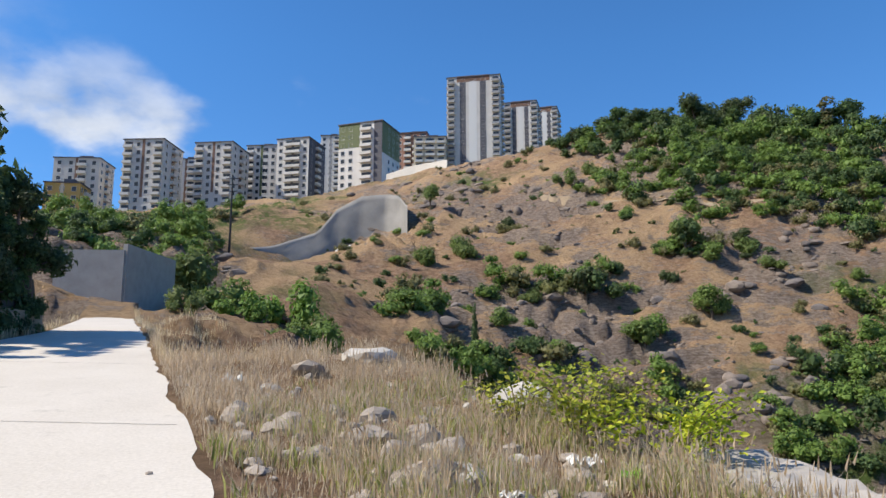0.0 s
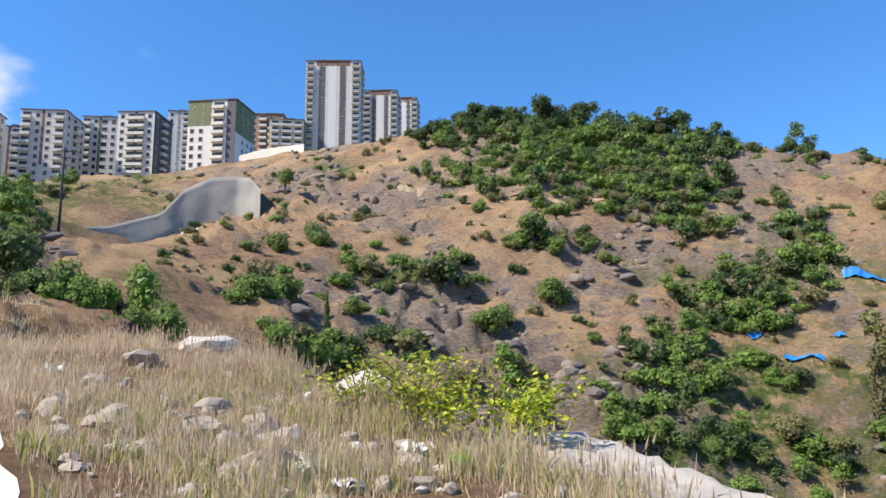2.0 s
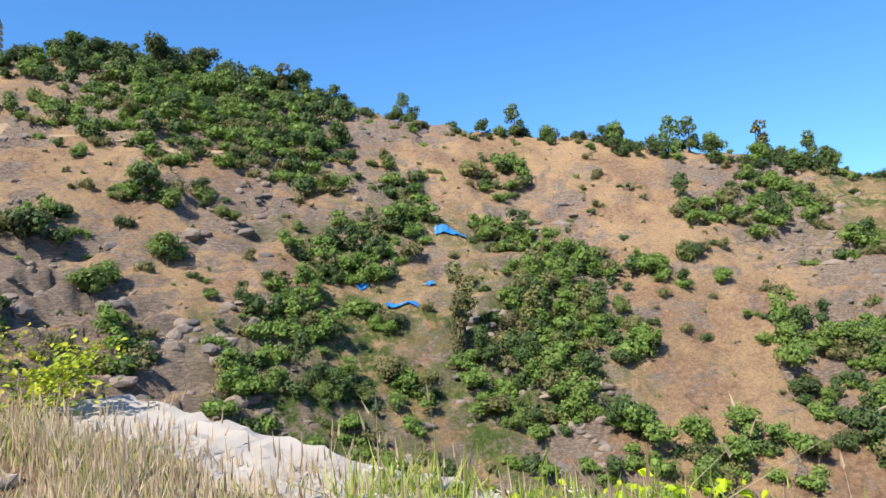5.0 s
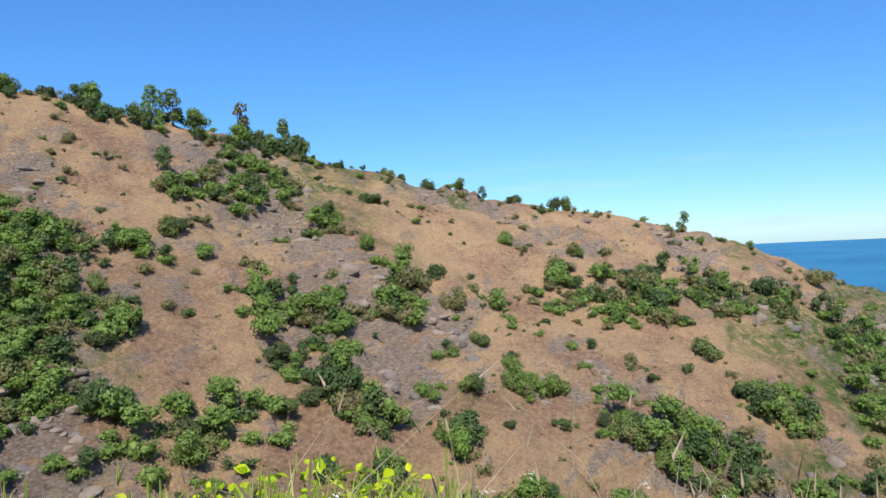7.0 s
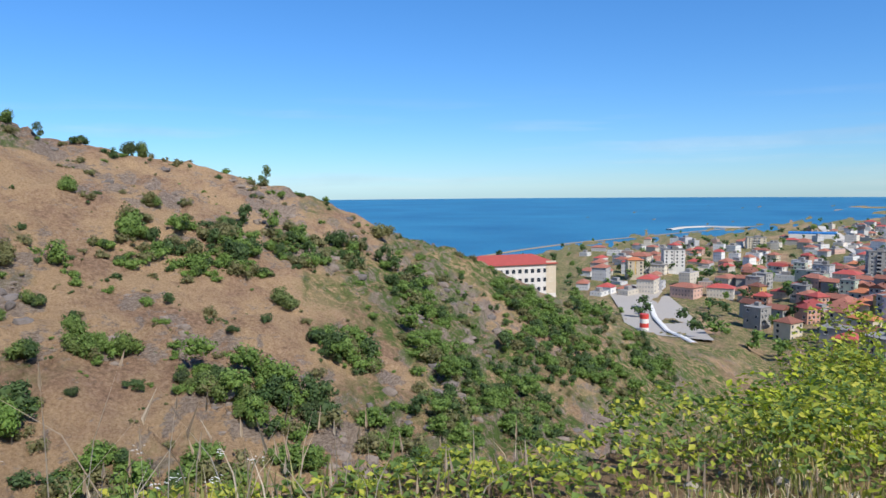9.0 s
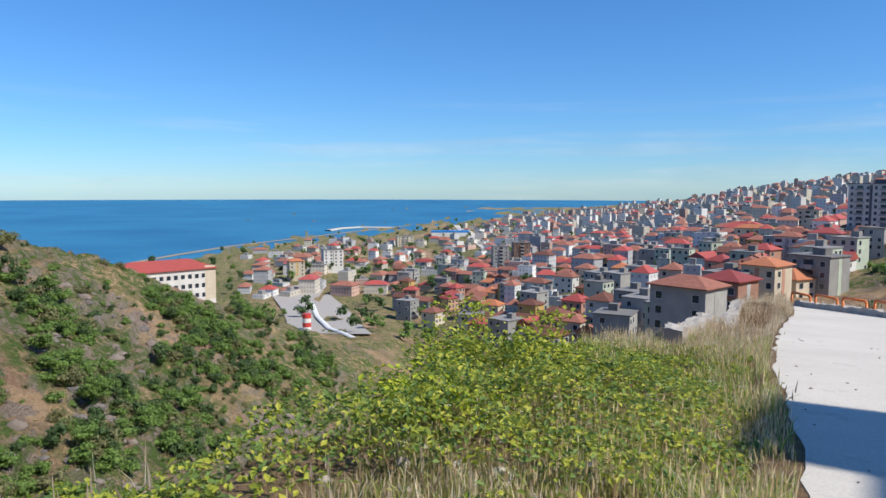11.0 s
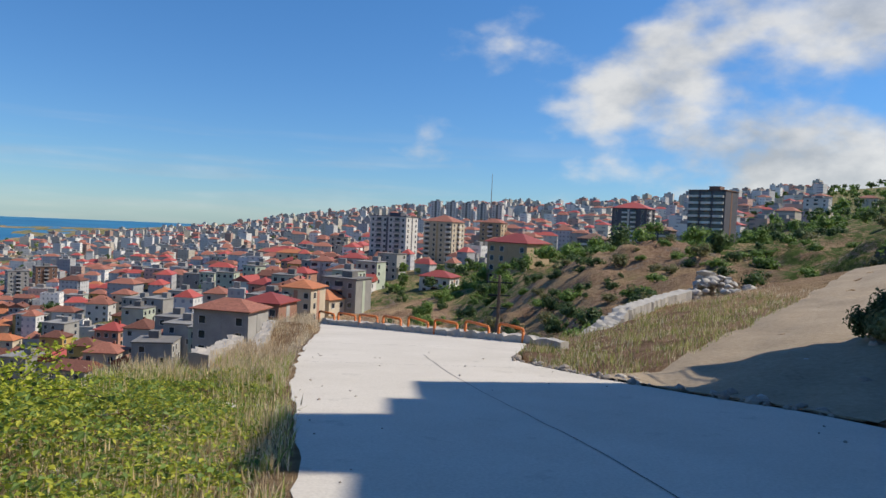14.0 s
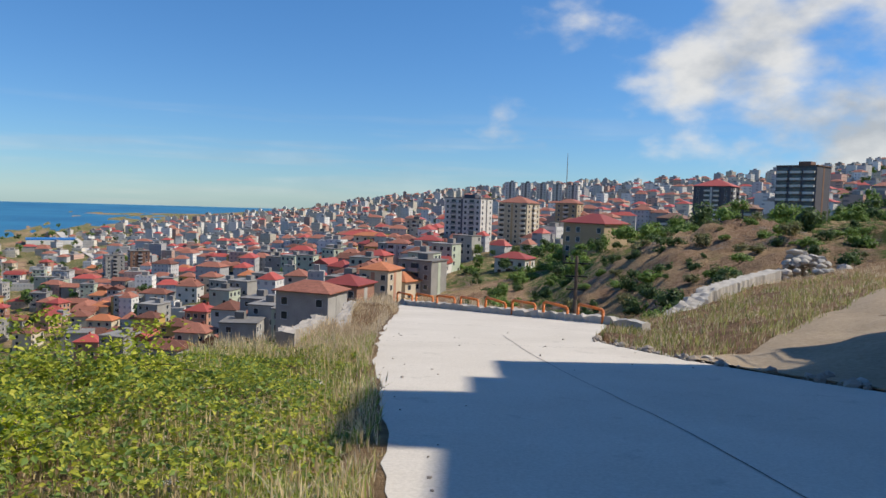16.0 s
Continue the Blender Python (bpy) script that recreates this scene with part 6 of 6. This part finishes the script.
def brambles():
    rnd = random.Random(33)
    # low leafy mat over the mound and the brow on the town side
    spots = []
    while len(spots) < 62000:
        x, y = rnd.uniform(1.2, 8.5), rnd.uniform(-13.5, 3.5)
        d = math.hypot(x, y)
        if x < edge_x(y) + 0.35 or d < 2.2 or d > brow_at(x, y) + 4.0:
            continue
        k = wave(x, y, 1.6, 44.0) + 0.5 * wave(x, y, 0.5, 3.0)
        reach = min(1.0, (x - edge_x(y) - 0.35) / 1.6)
        if k < -0.12 - 0.45 * reach + rnd.gauss(0, 0.12) + (1.0 if d < 4.9 and y < -1.5 else 0):
            continue
        top = 0.08 + mound_z(x, y) * (0.75 + 0.5 * k) + 0.22 * max(0.0, k)
        spots.append((x, y, ground_z(x, y) + top * (1 - abs(rnd.gauss(0, 0.25)))))
    leaf_blanket(rnd, spots[:40000], 0.030, M_LEAF_FRESH, "bramble_cover", "yellow-green bramble leaves covering the mound")
    leaf_blanket(rnd, spots[40000:], 0.034, M_LEAF, "bramble_cover", "darker green bramble leaves covering the mound")
    # bramble thickets with arching canes
    for x, y, w, h, count, fresh in ((0.95, 7.9, 1.0, 0.85, 1100, True), (1.6, 6.9, 1.0, 0.62, 1000, True), (2.3, 6.1, 0.9, 0.45, 700, True), (0.4, 8.9, 0.7, 0.6, 500, True), (5.2, -7.6, 1.6, 1.0, 2200, True), (6.3, -9.0, 1.8, 1.45, 2600, False), (4.4, -5.4, 1.2, 0.5, 900, True), (3.7, 1.7, 0.8, 0.28, 600, True), (7.2, -11.3, 1.8, 1.75, 2800, False), (5.9, -5.6, 1.3, 0.45, 1200, True), (3.6, 3.2, 0.8, 0.35, 500, True)):
        base = new("bramble_bush")
        z = ground_z(x, y)
        canes = bmesh.new()
        V, F = [], []
        for c in range(16):
            a = rnd.uniform(0, 6.28)
            tip = Vector((math.cos(a) * w * rnd.uniform(0.4, 1), math.sin(a) * w * rnd.uniform(0.4, 1), h * rnd.uniform(0.3, 1.0)))
            mid = tip * 0.5 + Vector((0, 0, h * rnd.uniform(0.3, 0.6)))
            pts = [Vector((tip.x * 0.1, tip.y * 0.1, -0.1)).lerp(mid, t) .lerp(mid.lerp(tip, t), t) for t in (0, 0.25, 0.5, 0.75, 1)]
            for p, q in zip(pts, pts[1:]):
                stem(canes, p, q, 0.007, 0.005, 5)
            for k in range(count // 16):
                t = rnd.uniform(0.2, 1)
                p = Vector((tip.x * 0.1, tip.y * 0.1, -0.1)).lerp(mid, t).lerp(mid.lerp(tip, t), t) + Vector((rnd.gauss(0, 0.10), rnd.gauss(0, 0.10), rnd.gauss(0, 0.07)))
                n = Vector((rnd.gauss(0, 0.6), rnd.gauss(0, 0.6), 1)).normalized()
                u = n.orthogonal().normalized()
                u.rotate(Matrix.Rotation(rnd.uniform(0, 6.28), 3, n))
                v = n.cross(u)
                s = (0.034 if fresh else 0.05) * rnd.uniform(0.6, 1.4)
                o = len(V)
                V += [p - u * s, p - u * s * 0.25 + v * s * 0.62 + n * s * 0.25, p + u * s * 0.35 + v * s * 0.5 + n * s * 0.2, p + u * s, p + u * s * 0.35 - v * s * 0.5 + n * s * 0.2, p - u * s * 0.25 - v * s * 0.62 + n * s * 0.25]
                F += [(o, o + 3, o + 2), (o, o + 2, o + 1), (o, o + 4, o + 3), (o, o + 5, o + 4)]
        part("cane", canes, M_BARK, base)
        leaves = big_mesh("foliage", [tuple(v) for v in V], F, [M_LEAF_FRESH if fresh else M_LEAF])
        leaves.parent = base
        base.location = (x, y, z)
        tagged(base, "bramble bush with bright yellow-green leaves" if fresh else "leafy green bush at the edge of the drop", "shrub", "brambles on the brow")
    # white umbels and pale clods
    V, F = [], []
    for k in range(140):
        if k < 90:
            x, y = rnd.uniform(2.2, 5.5), rnd.uniform(-11, -3.5)
        else:
            a, d = radians(rnd.uniform(-40, -100)), rnd.uniform(3.0, 4.4)
            x, y = -math.sin(a) * d, math.cos(a) * d
        z = ground_z(x, y) + mound_z(x, y) + rnd.uniform(0.1, 0.4)
        for q in range(12):
            p = Vector((x + rnd.gauss(0, 0.022), y + rnd.gauss(0, 0.022), z + rnd.gauss(0, 0.006)))
            o = len(V)
            V += [p + Vector((0.008, 0, 0)), p + Vector((-0.004, 0.007, 0.002)), p + Vector((-0.004, -0.007, -0.002))]
            F += [(o, o + 1, o + 2)]
    tagged(big_mesh("wild_flowers", [tuple(v) for v in V], F, [M_FLOWER]), "small white umbel flowers among weeds", "flowers", kind="stuff")


def stones_and_litter():
    rnd = random.Random(44)
    g = "stones on the verge"
    for x, y, s, flat, mat, label in ((-0.37, 6.05, 0.24, 0.55, M_PALEROCK, "large flat pale grey stone on the verge"), (-0.5, 5.4, 0.12, 0.4, M_ROCK, "weathered brown stone in dry grass"), (0.55, 9.8, 0.55, 0.45, M_PALEROCK, "rounded boulder on the brow"), (0.25, 9.1, 0.30, 0.8, M_ROCK, "brown boulder below the brow stone"), (-1.3, 7.6, 0.30, 0.6, M_ROCK, "half buried grey-brown boulder"), (-1.75, 7.0, 0.22, 0.6, M_ROCK, "half buried brown stone"), (-1.0, 7.1, 0.20, 0.6, M_ROCK, "angular brown stone in dry grass"), (-2.9, 12.5, 0.32, 0.5, M_ROCK, "dark boulder in tall dry grass"), (-2.0, 14.0, 0.55, 0.4, M_PALEROCK, "pale slab of rock on the brow"), (-3.3, 11.4, 0.25, 0.35, M_PALEROCK, "flat white stone in the grass"), (-0.65, 7.3, 0.15, 0.5, M_ROCK, "squared brown stone in dry grass"), (3.3, -4.2, 0.14, 0.5, M_PALEROCK, "white broken stone on bare soil"), (3.0, -4.35, 0.11, 0.5, M_PALEROCK, "white chalky stone on bare soil"), (2.45, -4.7, 0.17, 0.7, M_ROCK, "upright grey stone at the verge"), (3.1, -8.9, 0.13, 0.5, M_PALEROCK, "white stone in the weeds"), (3.35, -8.4, 0.10, 0.5, M_PALEROCK, "white stone in the weeds"), (2.85, -8.3, 0.09, 0.5, M_PALEROCK, "white stone in the weeds"), (-0.2, 5.2, 0.10, 0.4, M_PALEROCK, "white stone fragment on the verge")):
        stone("boulder" if s > 0.2 else "stone", rnd, x, y, s, mat, label, g, flat=flat)
    for k in range(30):
        x, y = rnd.uniform(-3.4, 1.2), rnd.uniform(4.2, 9.5)
        if x < edge_x(y) + 0.4:
            continue
        stone("stone", rnd, x, y, rnd.choice((0.08, 0.11, 0.14, 0.18, 0.24)), M_ROCK, "half buried weathered stone in stony soil", g, flat=0.6)
    bm = bmesh.new()
    for k in range(1000):
        if k < 660:
            x, y = rnd.uniform(-6, 2.5), rnd.uniform(3.5, 13)
        elif k < 820:
            x, y = rnd.uniform(1.2, 4.5), rnd.uniform(-14, -3)
        else:
            y = rnd.uniform(-18, -10)
            x = far_x(y) - abs(rnd.gauss(0.1, 0.35))
        if far_x(y) + 0.1 < x < edge_x(y) + 0.3 or math.hypot(x, y) > brow_at(x, y) + 1:
            continue
        s = rnd.choice((0.02, 0.03, 0.03, 0.04, 0.05, 0.07, 0.1))
        if k >= 820:
            s *= 1.3
        stone_verts(rnd, bm, (x, y, ground_z(x, y) + s * 0.25), s, rnd.choice((0, 0, 0, 0, 1)), 0.7, 1)
    ob = part("gravel", bm, [M_ROCK, M_PALEROCK], None)
    tagged(ob, "loose brown and grey stones on the verge", "gravel", kind="stuff")
    bm = bmesh.new()
    for k in range(60):
        y = rnd.uniform(-20, 6)
        x = rnd.uniform(far_x(y) + 0.3, edge_x(y) - 0.1) if k % 3 else edge_x(y) - rnd.uniform(0, 0.5)
        s = rnd.uniform(0.012, 0.035)
        stone_verts(rnd, bm, (x, y, plane(x, y) + 0.05), s, 0, 0.6, 1)
    tagged(part("pebbles", bm, [M_ROCK], None), "small dark pebbles lying on the concrete", "pebbles", kind="stuff")
    # litter
    for x, y, mat, label, s in ((0.75, 6.6, M_PLASTIC, "crumpled clear plastic bag caught in brambles", 0.16), (1.05, 6.15, M_LIME, "bright lime green plastic wrapper", 0.10), (-0.02, 5.55, M_PLASTIC, "torn white plastic sheet on stones", 0.09), (-3.9, 11.4, M_PLASTIC, "flat white piece of cardboard", 0.16)):
        verts, faces = [], []
        n = 9
        for i in range(n):
            for j in range(n):
                u, v = i / (n - 1) - 0.5, j / (n - 1) - 0.5
                verts.append((u * s * 2, v * s * 1.5, s * 0.9 * abs(noise.fractal(Vector((u * 4 + x, v * 4, y)), 0.7, 2, 4)) + 0.02))
        for i in range(n - 1):
            for j in range(n - 1):
                faces.append((i * n + j, (i + 1) * n + j, (i + 1) * n + j + 1, i * n + j + 1))
        ob = mesh_object("litter", verts, faces, mat, False)
        ob.modifiers.new("thick", "SOLIDIFY").thickness = 0.003
        ob.location = (x, y, ground_z(x, y) + 0.03)
        tagged(ob, label, "litter", "litter on the verge")
    # joint lines in the road's concrete
    verts, faces = [], []
    for y in (-21.0, -15.5, 8.0, 14.0, 21.0):
        o = len(verts)
        n = 20
        for i in range(n + 1):
            x = edge_x(y) - 0.1 - (edge_x(y) - far_x(y) - 0.2) * i / n
            wob = 0.01 * noise.noise(Vector((x * 2, y, 0)))
            verts += [(x, y + wob, plane(x, y) + 0.0495), (x, y + wob + 0.014, plane(x, y + 0.014) + 0.0495)]
        faces += [(o + 2 * i, o + 2 * i + 1, o + 2 * i + 3, o + 2 * i + 2) for i in range(n)]
    o = len(verts)
    for i in range(61):
        y = -18 + 22 * i / 60
        x = edge_x(y) - 3.1 + 0.03 * noise.noise(Vector((0, y * 1.5, 3)))
        verts += [(x, y, plane(x, y) + 0.0495), (x + 0.014, y, plane(x, y) + 0.0495)]
    faces += [(o + 2 * i, o + 2 * i + 1, o + 2 * i + 3, o + 2 * i + 2) for i in range(60)]
    tagged(mesh_object("trim_joint", verts, faces, M_DARKROCK, False), "dark open joints in the concrete road", "joint", kind="structure")


def hillside_things():
    rnd = random.Random(55)
    # rock outcrops on the slope: angular blocks in clusters where the strata break out
    kinds = []
    for k in range(8):
        bm = bmesh.new()
        stone_verts(rnd, bm, (0, 0, 0), 1.0, 0, 0.6, 2)
        bm.verts.index_update()
        kinds.append((np.array([v.co[:] for v in bm.verts]), np.array([[v.index for v in f.verts] for f in bm.faces])))
        bm.free()
    vs, fs, slots, off, made = [], [], [], 0, 0
    while made < 2600:
        az, d = rnd.uniform(22, -134), rnd.uniform(62, 182)
        if d > float(line_at(RIDGE + RIDGE2, az)[0]):
            continue
        x, y = polar(az, d)
        if bareness(x, y) < rnd.uniform(0.35, 1.0):
            continue
        for q in range(rnd.randint(2, 7)):
            px, py = x + rnd.gauss(0, 1.6), y + rnd.gauss(0, 0.9)
            size = rnd.choice((0.2, 0.25, 0.3, 0.4, 0.5, 0.7, 1.0))
            v, f = rnd.choice(kinds)
            c, e = math.cos(rnd.gauss(az / 57.3, 0.3)), math.sin(rnd.gauss(az / 57.3, 0.3))
            k = np.array([[c, -e, 0], [e, c, 0], [0, 0, rnd.uniform(0.9, 1.6)]]) * size * np.array([rnd.uniform(1.0, 1.9), 1.0, 1.0])
            vs.append(v @ k.T + np.array([px, py, ground_z(px, py) - 0.15 * size]))
            fs.append(f + off)
            off += len(v)
            slots += [rnd.choice((0, 1, 1))] * len(f)
            made += 1
    tagged(big_mesh("rock_outcrop", np.concatenate(vs), np.concatenate(fs), [M_DARKROCK, M_HILLROCK], slots), "grey-brown layered rock outcrops on the hillside", "rock", kind="stuff")
    # footpath across the slope
    way = [(18, 133), (24, 128), (32, 122), (42, 116), (52, 112), (62, 110)]
    verts, faces = [], []
    for i in range(161):
        t = i / 160 * (len(way) - 1)
        k = min(int(t), len(way) - 2)
        x, y = (way[k][q] + (way[k + 1][q] - way[k][q]) * (t - k) for q in (0, 1))
        for s in (-0.4, 0.0, 0.4):
            verts.append((x + s * 0.3, y + s, ground_z(x + s * 0.3, y + s) + 0.06))
    faces = [(3 * i + c, 3 * i + 3 + c, 3 * i + 4 + c, 3 * i + 1 + c) for i in range(160) for c in (0, 1)]
    tagged(mesh_object("path", verts, faces, M_TRACK), "narrow earth footpath across the slope", "path", kind="structure")
    # blue sheets
    for x, y, w, d, turn in ((76.5, 82.5, 5.0, 1.2, -35), (60, 75, 4.4, 1.1, -30), (57, 80, 1.6, 1.0, 10), (66.5, 76.5, 1.4, 0.9, 0)):
        verts, faces = [], []
        n, m = 14, 6
        c, s = math.cos(radians(turn)), math.sin(radians(turn))
        for i in range(n + 1):
            for j in range(m + 1):
                u, v = (i / n - 0.5) * w, (j / m - 0.5) * d
                px, py = x + u * c - v * s, y + u * s + v * c
                verts.append((px - x, py - y, ground_z(px, py) - ground_z(x, y) + 0.25 + 0.4 * abs(wave(px, py, 0.9, 70))))
        for i in range(n):
            for j in range(m):
                faces.append((i * (m + 1) + j, (i + 1) * (m + 1) + j, (i + 1) * (m + 1) + j + 1, i * (m + 1) + j + 1))
        ob = mesh_object("tarpaulin", verts, faces, M_TARP, False)
        ob.modifiers.new("thick", "SOLIDIFY").thickness = 0.02
        ob.location = (x, y, ground_z(x, y))
        tagged(ob, "crumpled bright blue tarpaulin on the slope", "tarpaulin", "blue tarpaulins")

    # sprayed concrete cut and tunnel mouth
    def cut(rows, name, label, mat):
        """A leaning wall through (degrees, metres, foot, top)."""
        verts, faces = [], []
        n = 40
        for i in range(n + 1):
            t = i / n * (len(rows) - 1)
            k = min(int(t), len(rows) - 2)
            az, d, zf, zt = (rows[k][q] + (rows[k + 1][q] - rows[k][q]) * (t - k) for q in range(4))
            for j in range(13):
                z = zf + (zt - zf) * j / 12
                x, y = polar(az, d + 3.0 * j / 12 + 0.5 * wave(az * 2, z, 5, 3))
                verts.append((x, y, z))
            x, y = polar(az, d + 9)
            verts.append((x, y, zt - 0.4))
        for i in range(n):
            for j in range(13):
                faces.append((i * 14 + j, (i + 1) * 14 + j, (i + 1) * 14 + j + 1, i * 14 + j + 1))
        ob = mesh_object(name, verts, faces, mat)
        return tagged(ob, label, "wall", kind="structure")
    cut([(17.6, 125, 15.0, 21.5), (14.0, 128, 17.0, 23.0), (10.5, 131, 18.5, 26.5), (9.0, 133, 20.0, 31.5), (7.0, 134, 21.5, 34.5), (5.0, 134, 23.0, 35.0), (3.9, 131, 23.5, 34.0), (3.2, 124, 22.5, 30.5)], "wall_cut", "grey sprayed concrete face cut into the hill", M_SHOT)
    base = tagged(new("tunnel_mouth"), "white concrete tunnel mouth under the cut", "tunnel mouth")
    bm = bmesh.new()
    n = 14
    ring = []
    for k in range(n + 1):
        a = math.pi * k / n
        ring.append([bm.verts.new((math.cos(a) * r, yy, math.sin(a) * r * 0.95)) for r, yy in ((3.2, 0), (2.5, 0), (2.5, 5), (3.2, 5))])
    for p, q in zip(ring, ring[1:]):
        for k in range(4):
            bm.faces.new((p[k], p[(k + 1) % 4], q[(k + 1) % 4], q[k]))
    bmesh.ops.recalc_face_normals(bm, faces=bm.faces)
    part("lining", bm, M_PALE, base)
    bm = bmesh.new()
    box(bm, 3.9, 0.6, 0.9, 1.6, 0.6, 1.8)
    part("side_panel", bm, M_PALE, base)
    x, y = polar(6.9, 121)
    base.matrix_world = pose(x, y, ground_z(x, y) - 0.3, 0, 0, 40)
    cut([(4.9, 212, 55, 60.5), (2.5, 208, 57, 62.5), (-0.2, 200, 58, 62.0)], "wall_crest", "pale stone retaining wall on the crest", M_PALEROCK)
    # concrete yard wall at the road's head
    base = tagged(new("yard_wall"), "plain grey concrete yard wall with a sheet roof behind", "wall")
    for name, (a0, d0), (a1, d1), zb, zt in (("front_panel", (29.6, 60), (25.1, 58), 4.5, 10.1), ("side_panel", (25.1, 58), (21.6, 66), 4.5, 10.6)):
        p, q = Vector((*polar(a0, d0), 0)), Vector((*polar(a1, d1), 0))
        bm = bmesh.new()
        mid = (p + q) / 2
        box(bm, mid.x, mid.y, (zb + zt) / 2, (q - p).length, 0.35, zt - zb, 0, Matrix.Rotation(math.atan2((q - p).y, (q - p).x), 3, "Z"))
        part(name, bm, M_CONC, base)
    shed = tagged(new("shed"), "low shed with dark sagging sheet roof", "shed")
    bm = bmesh.new()
    x, y = polar(26.4, 67)
    box(bm, x, y, 10.0, 5.0, 2.5, 1.6, 0, Matrix.Rotation(radians(30), 3, "Z"))
    part("wall", bm, M_SLATE, shed)
    bm = bmesh.new()
    box(bm, x, y, 10.9, 5.8, 3.2, 0.12, 0, Matrix.Rotation(radians(30), 3, "Z") @ Matrix.Rotation(radians(6), 3, "X"))
    part("roof", bm, M_ROOF_GREY, shed)
    # utility poles
    for az, d, zt, kind in ((17.4, 120, 33.0, "lattice"), (176.4, 60, -2.6, "wood")):
        x, y = polar(az, d)
        z = ground_z(x, y)
        pole = tagged(new("utility_pole"), "dark lattice power pole on the slope" if kind == "lattice" else "weathered wooden power pole", "pole")
        bm = bmesh.new()
        stem(bm, Vector((x, y, z - 0.5)), Vector((x, y, zt)), 0.22, 0.12, 8)
        part("mast", bm, M_IRON if kind == "lattice" else M_WOOD, pole)
        for k in range(3):
            bm = bmesh.new()
            box(bm, x, y, zt - 0.6 - k * 1.1, 2.2 - 0.3 * k, 0.12, 0.12)
            part("crossarm", bm, M_IRON, pole)
    x, y = polar(177.4, 900)
    mast = tagged(new("radio_mast"), "thin tall radio mast on the far hill", "mast")
    bm = bmesh.new()
    stem(bm, Vector((x, y, ground_z(x, y))), Vector((x, y, 68)), 0.9, 0.35, 6)
    part("mast", bm, M_RAIL, mast)
    # valley floor: gravel yard, pale channel, striped silo, breakwater, seaside hall
    def strip(name, pts, width, mat, label, lift=0.4, kind="structure", high=0.0):
        verts, faces = [], []
        for i, (az, d) in enumerate(pts):
            p = Vector(polar(az, d))
            q = Vector(polar(*pts[min(i + 1, len(pts) - 1)]))
            r = Vector(polar(*pts[max(i - 1, 0)]))
            s = (q - r).normalized()
            s = Vector((-s.y, s.x))
            z = max(land(p.x, p.y), SEA_LEVEL) + lift
            for e, h in ((-0.5, 0), (-0.3, high), (0.3, high), (0.5, 0)):
                w = p + s * width * e
                verts.append((w.x, w.y, max(land(w.x, w.y), SEA_LEVEL - 0.5) * 0.5 + z * 0.5 + lift * 0.5 + h))
        for i in range(len(pts) - 1):
            for c in range(3):
                faces.append((i * 4 + c, i * 4 + c + 1, (i + 1) * 4 + c + 1, (i + 1) * 4 + c))
        return tagged(mesh_object(name, verts, faces, mat, False), label, name, kind=kind)
    strip("yard", [(-133.6, 330), (-133.4, 370), (-133.0, 410), (-132.4, 450), (-131.5, 500), (-130.5, 560)], 40, M_SLABTOP, "pale concrete and gravel yard on the valley floor", 0.5)
    strip("channel", [(-135.6, 305), (-134.8, 330), (-133.6, 370), (-132.6, 420), (-132.2, 470)], 3.2, M_PALE, "white concrete channel along the valley road", 1.0, high=0.5)
    strip("valley_road", [(-147.5, 800), (-146.0, 1000), (-145.0, 1200), (-144.2, 1500)], 22, M_ROAD, "wide pale shore road through the town", 0.8)
    strip("beach", [(-118, 800), (-122, 900), (-126, 1010), (-130, 1110), (-133, 1200), (-136, 1320), (-140, 1500)], 11, M_TRACK, "pale sandy shore strip", 0.5)
    strip("breakwater", [(-133.6, 1330), (-134.6, 1400), (-136.2, 1440), (-138.8, 1420), (-139.2, 1400)], 14, M_PALEROCK, "long grey stone breakwater in the sea", 0.6, high=2.2)
    silo = tagged(new("silo"), "red and white banded tank by the valley road", "tank")
    x, y = polar(-131.8, 372)
    z = land(x, y)
    for k in range(4):
        bm = bmesh.new()
        bmesh.ops.create_cone(bm, cap_ends=True, segments=20, radius1=2.3, radius2=2.3, depth=2.3, matrix=Matrix.Translation((x, y, z + 1.1 + 2.3 * k)))
        part("band", bm, M_REDPAINT if k % 2 else M_PALE, silo)
    hall = tagged(new("sports_hall"), "long low blue and white hall by the shore", "hall")
    x, y = polar(-143.5, 1150)
    z = land(x, y)
    for dz, h, w, mat, nm in ((0, 7, 60, M_PALE, "wall"), (7, 2.2, 62, M_TARP, "roof")):
        bm = bmesh.new()
        box(bm, x, y, z + dz + h / 2, w, 28, h, 0, Matrix.Rotation(radians(-143), 3, "Z"))
        part(nm, bm, mat, hall)


near_structures()
hillside_things()

retaining_wall()
verge_growth()
brambles()
stones_and_litter()
clear_kinds()
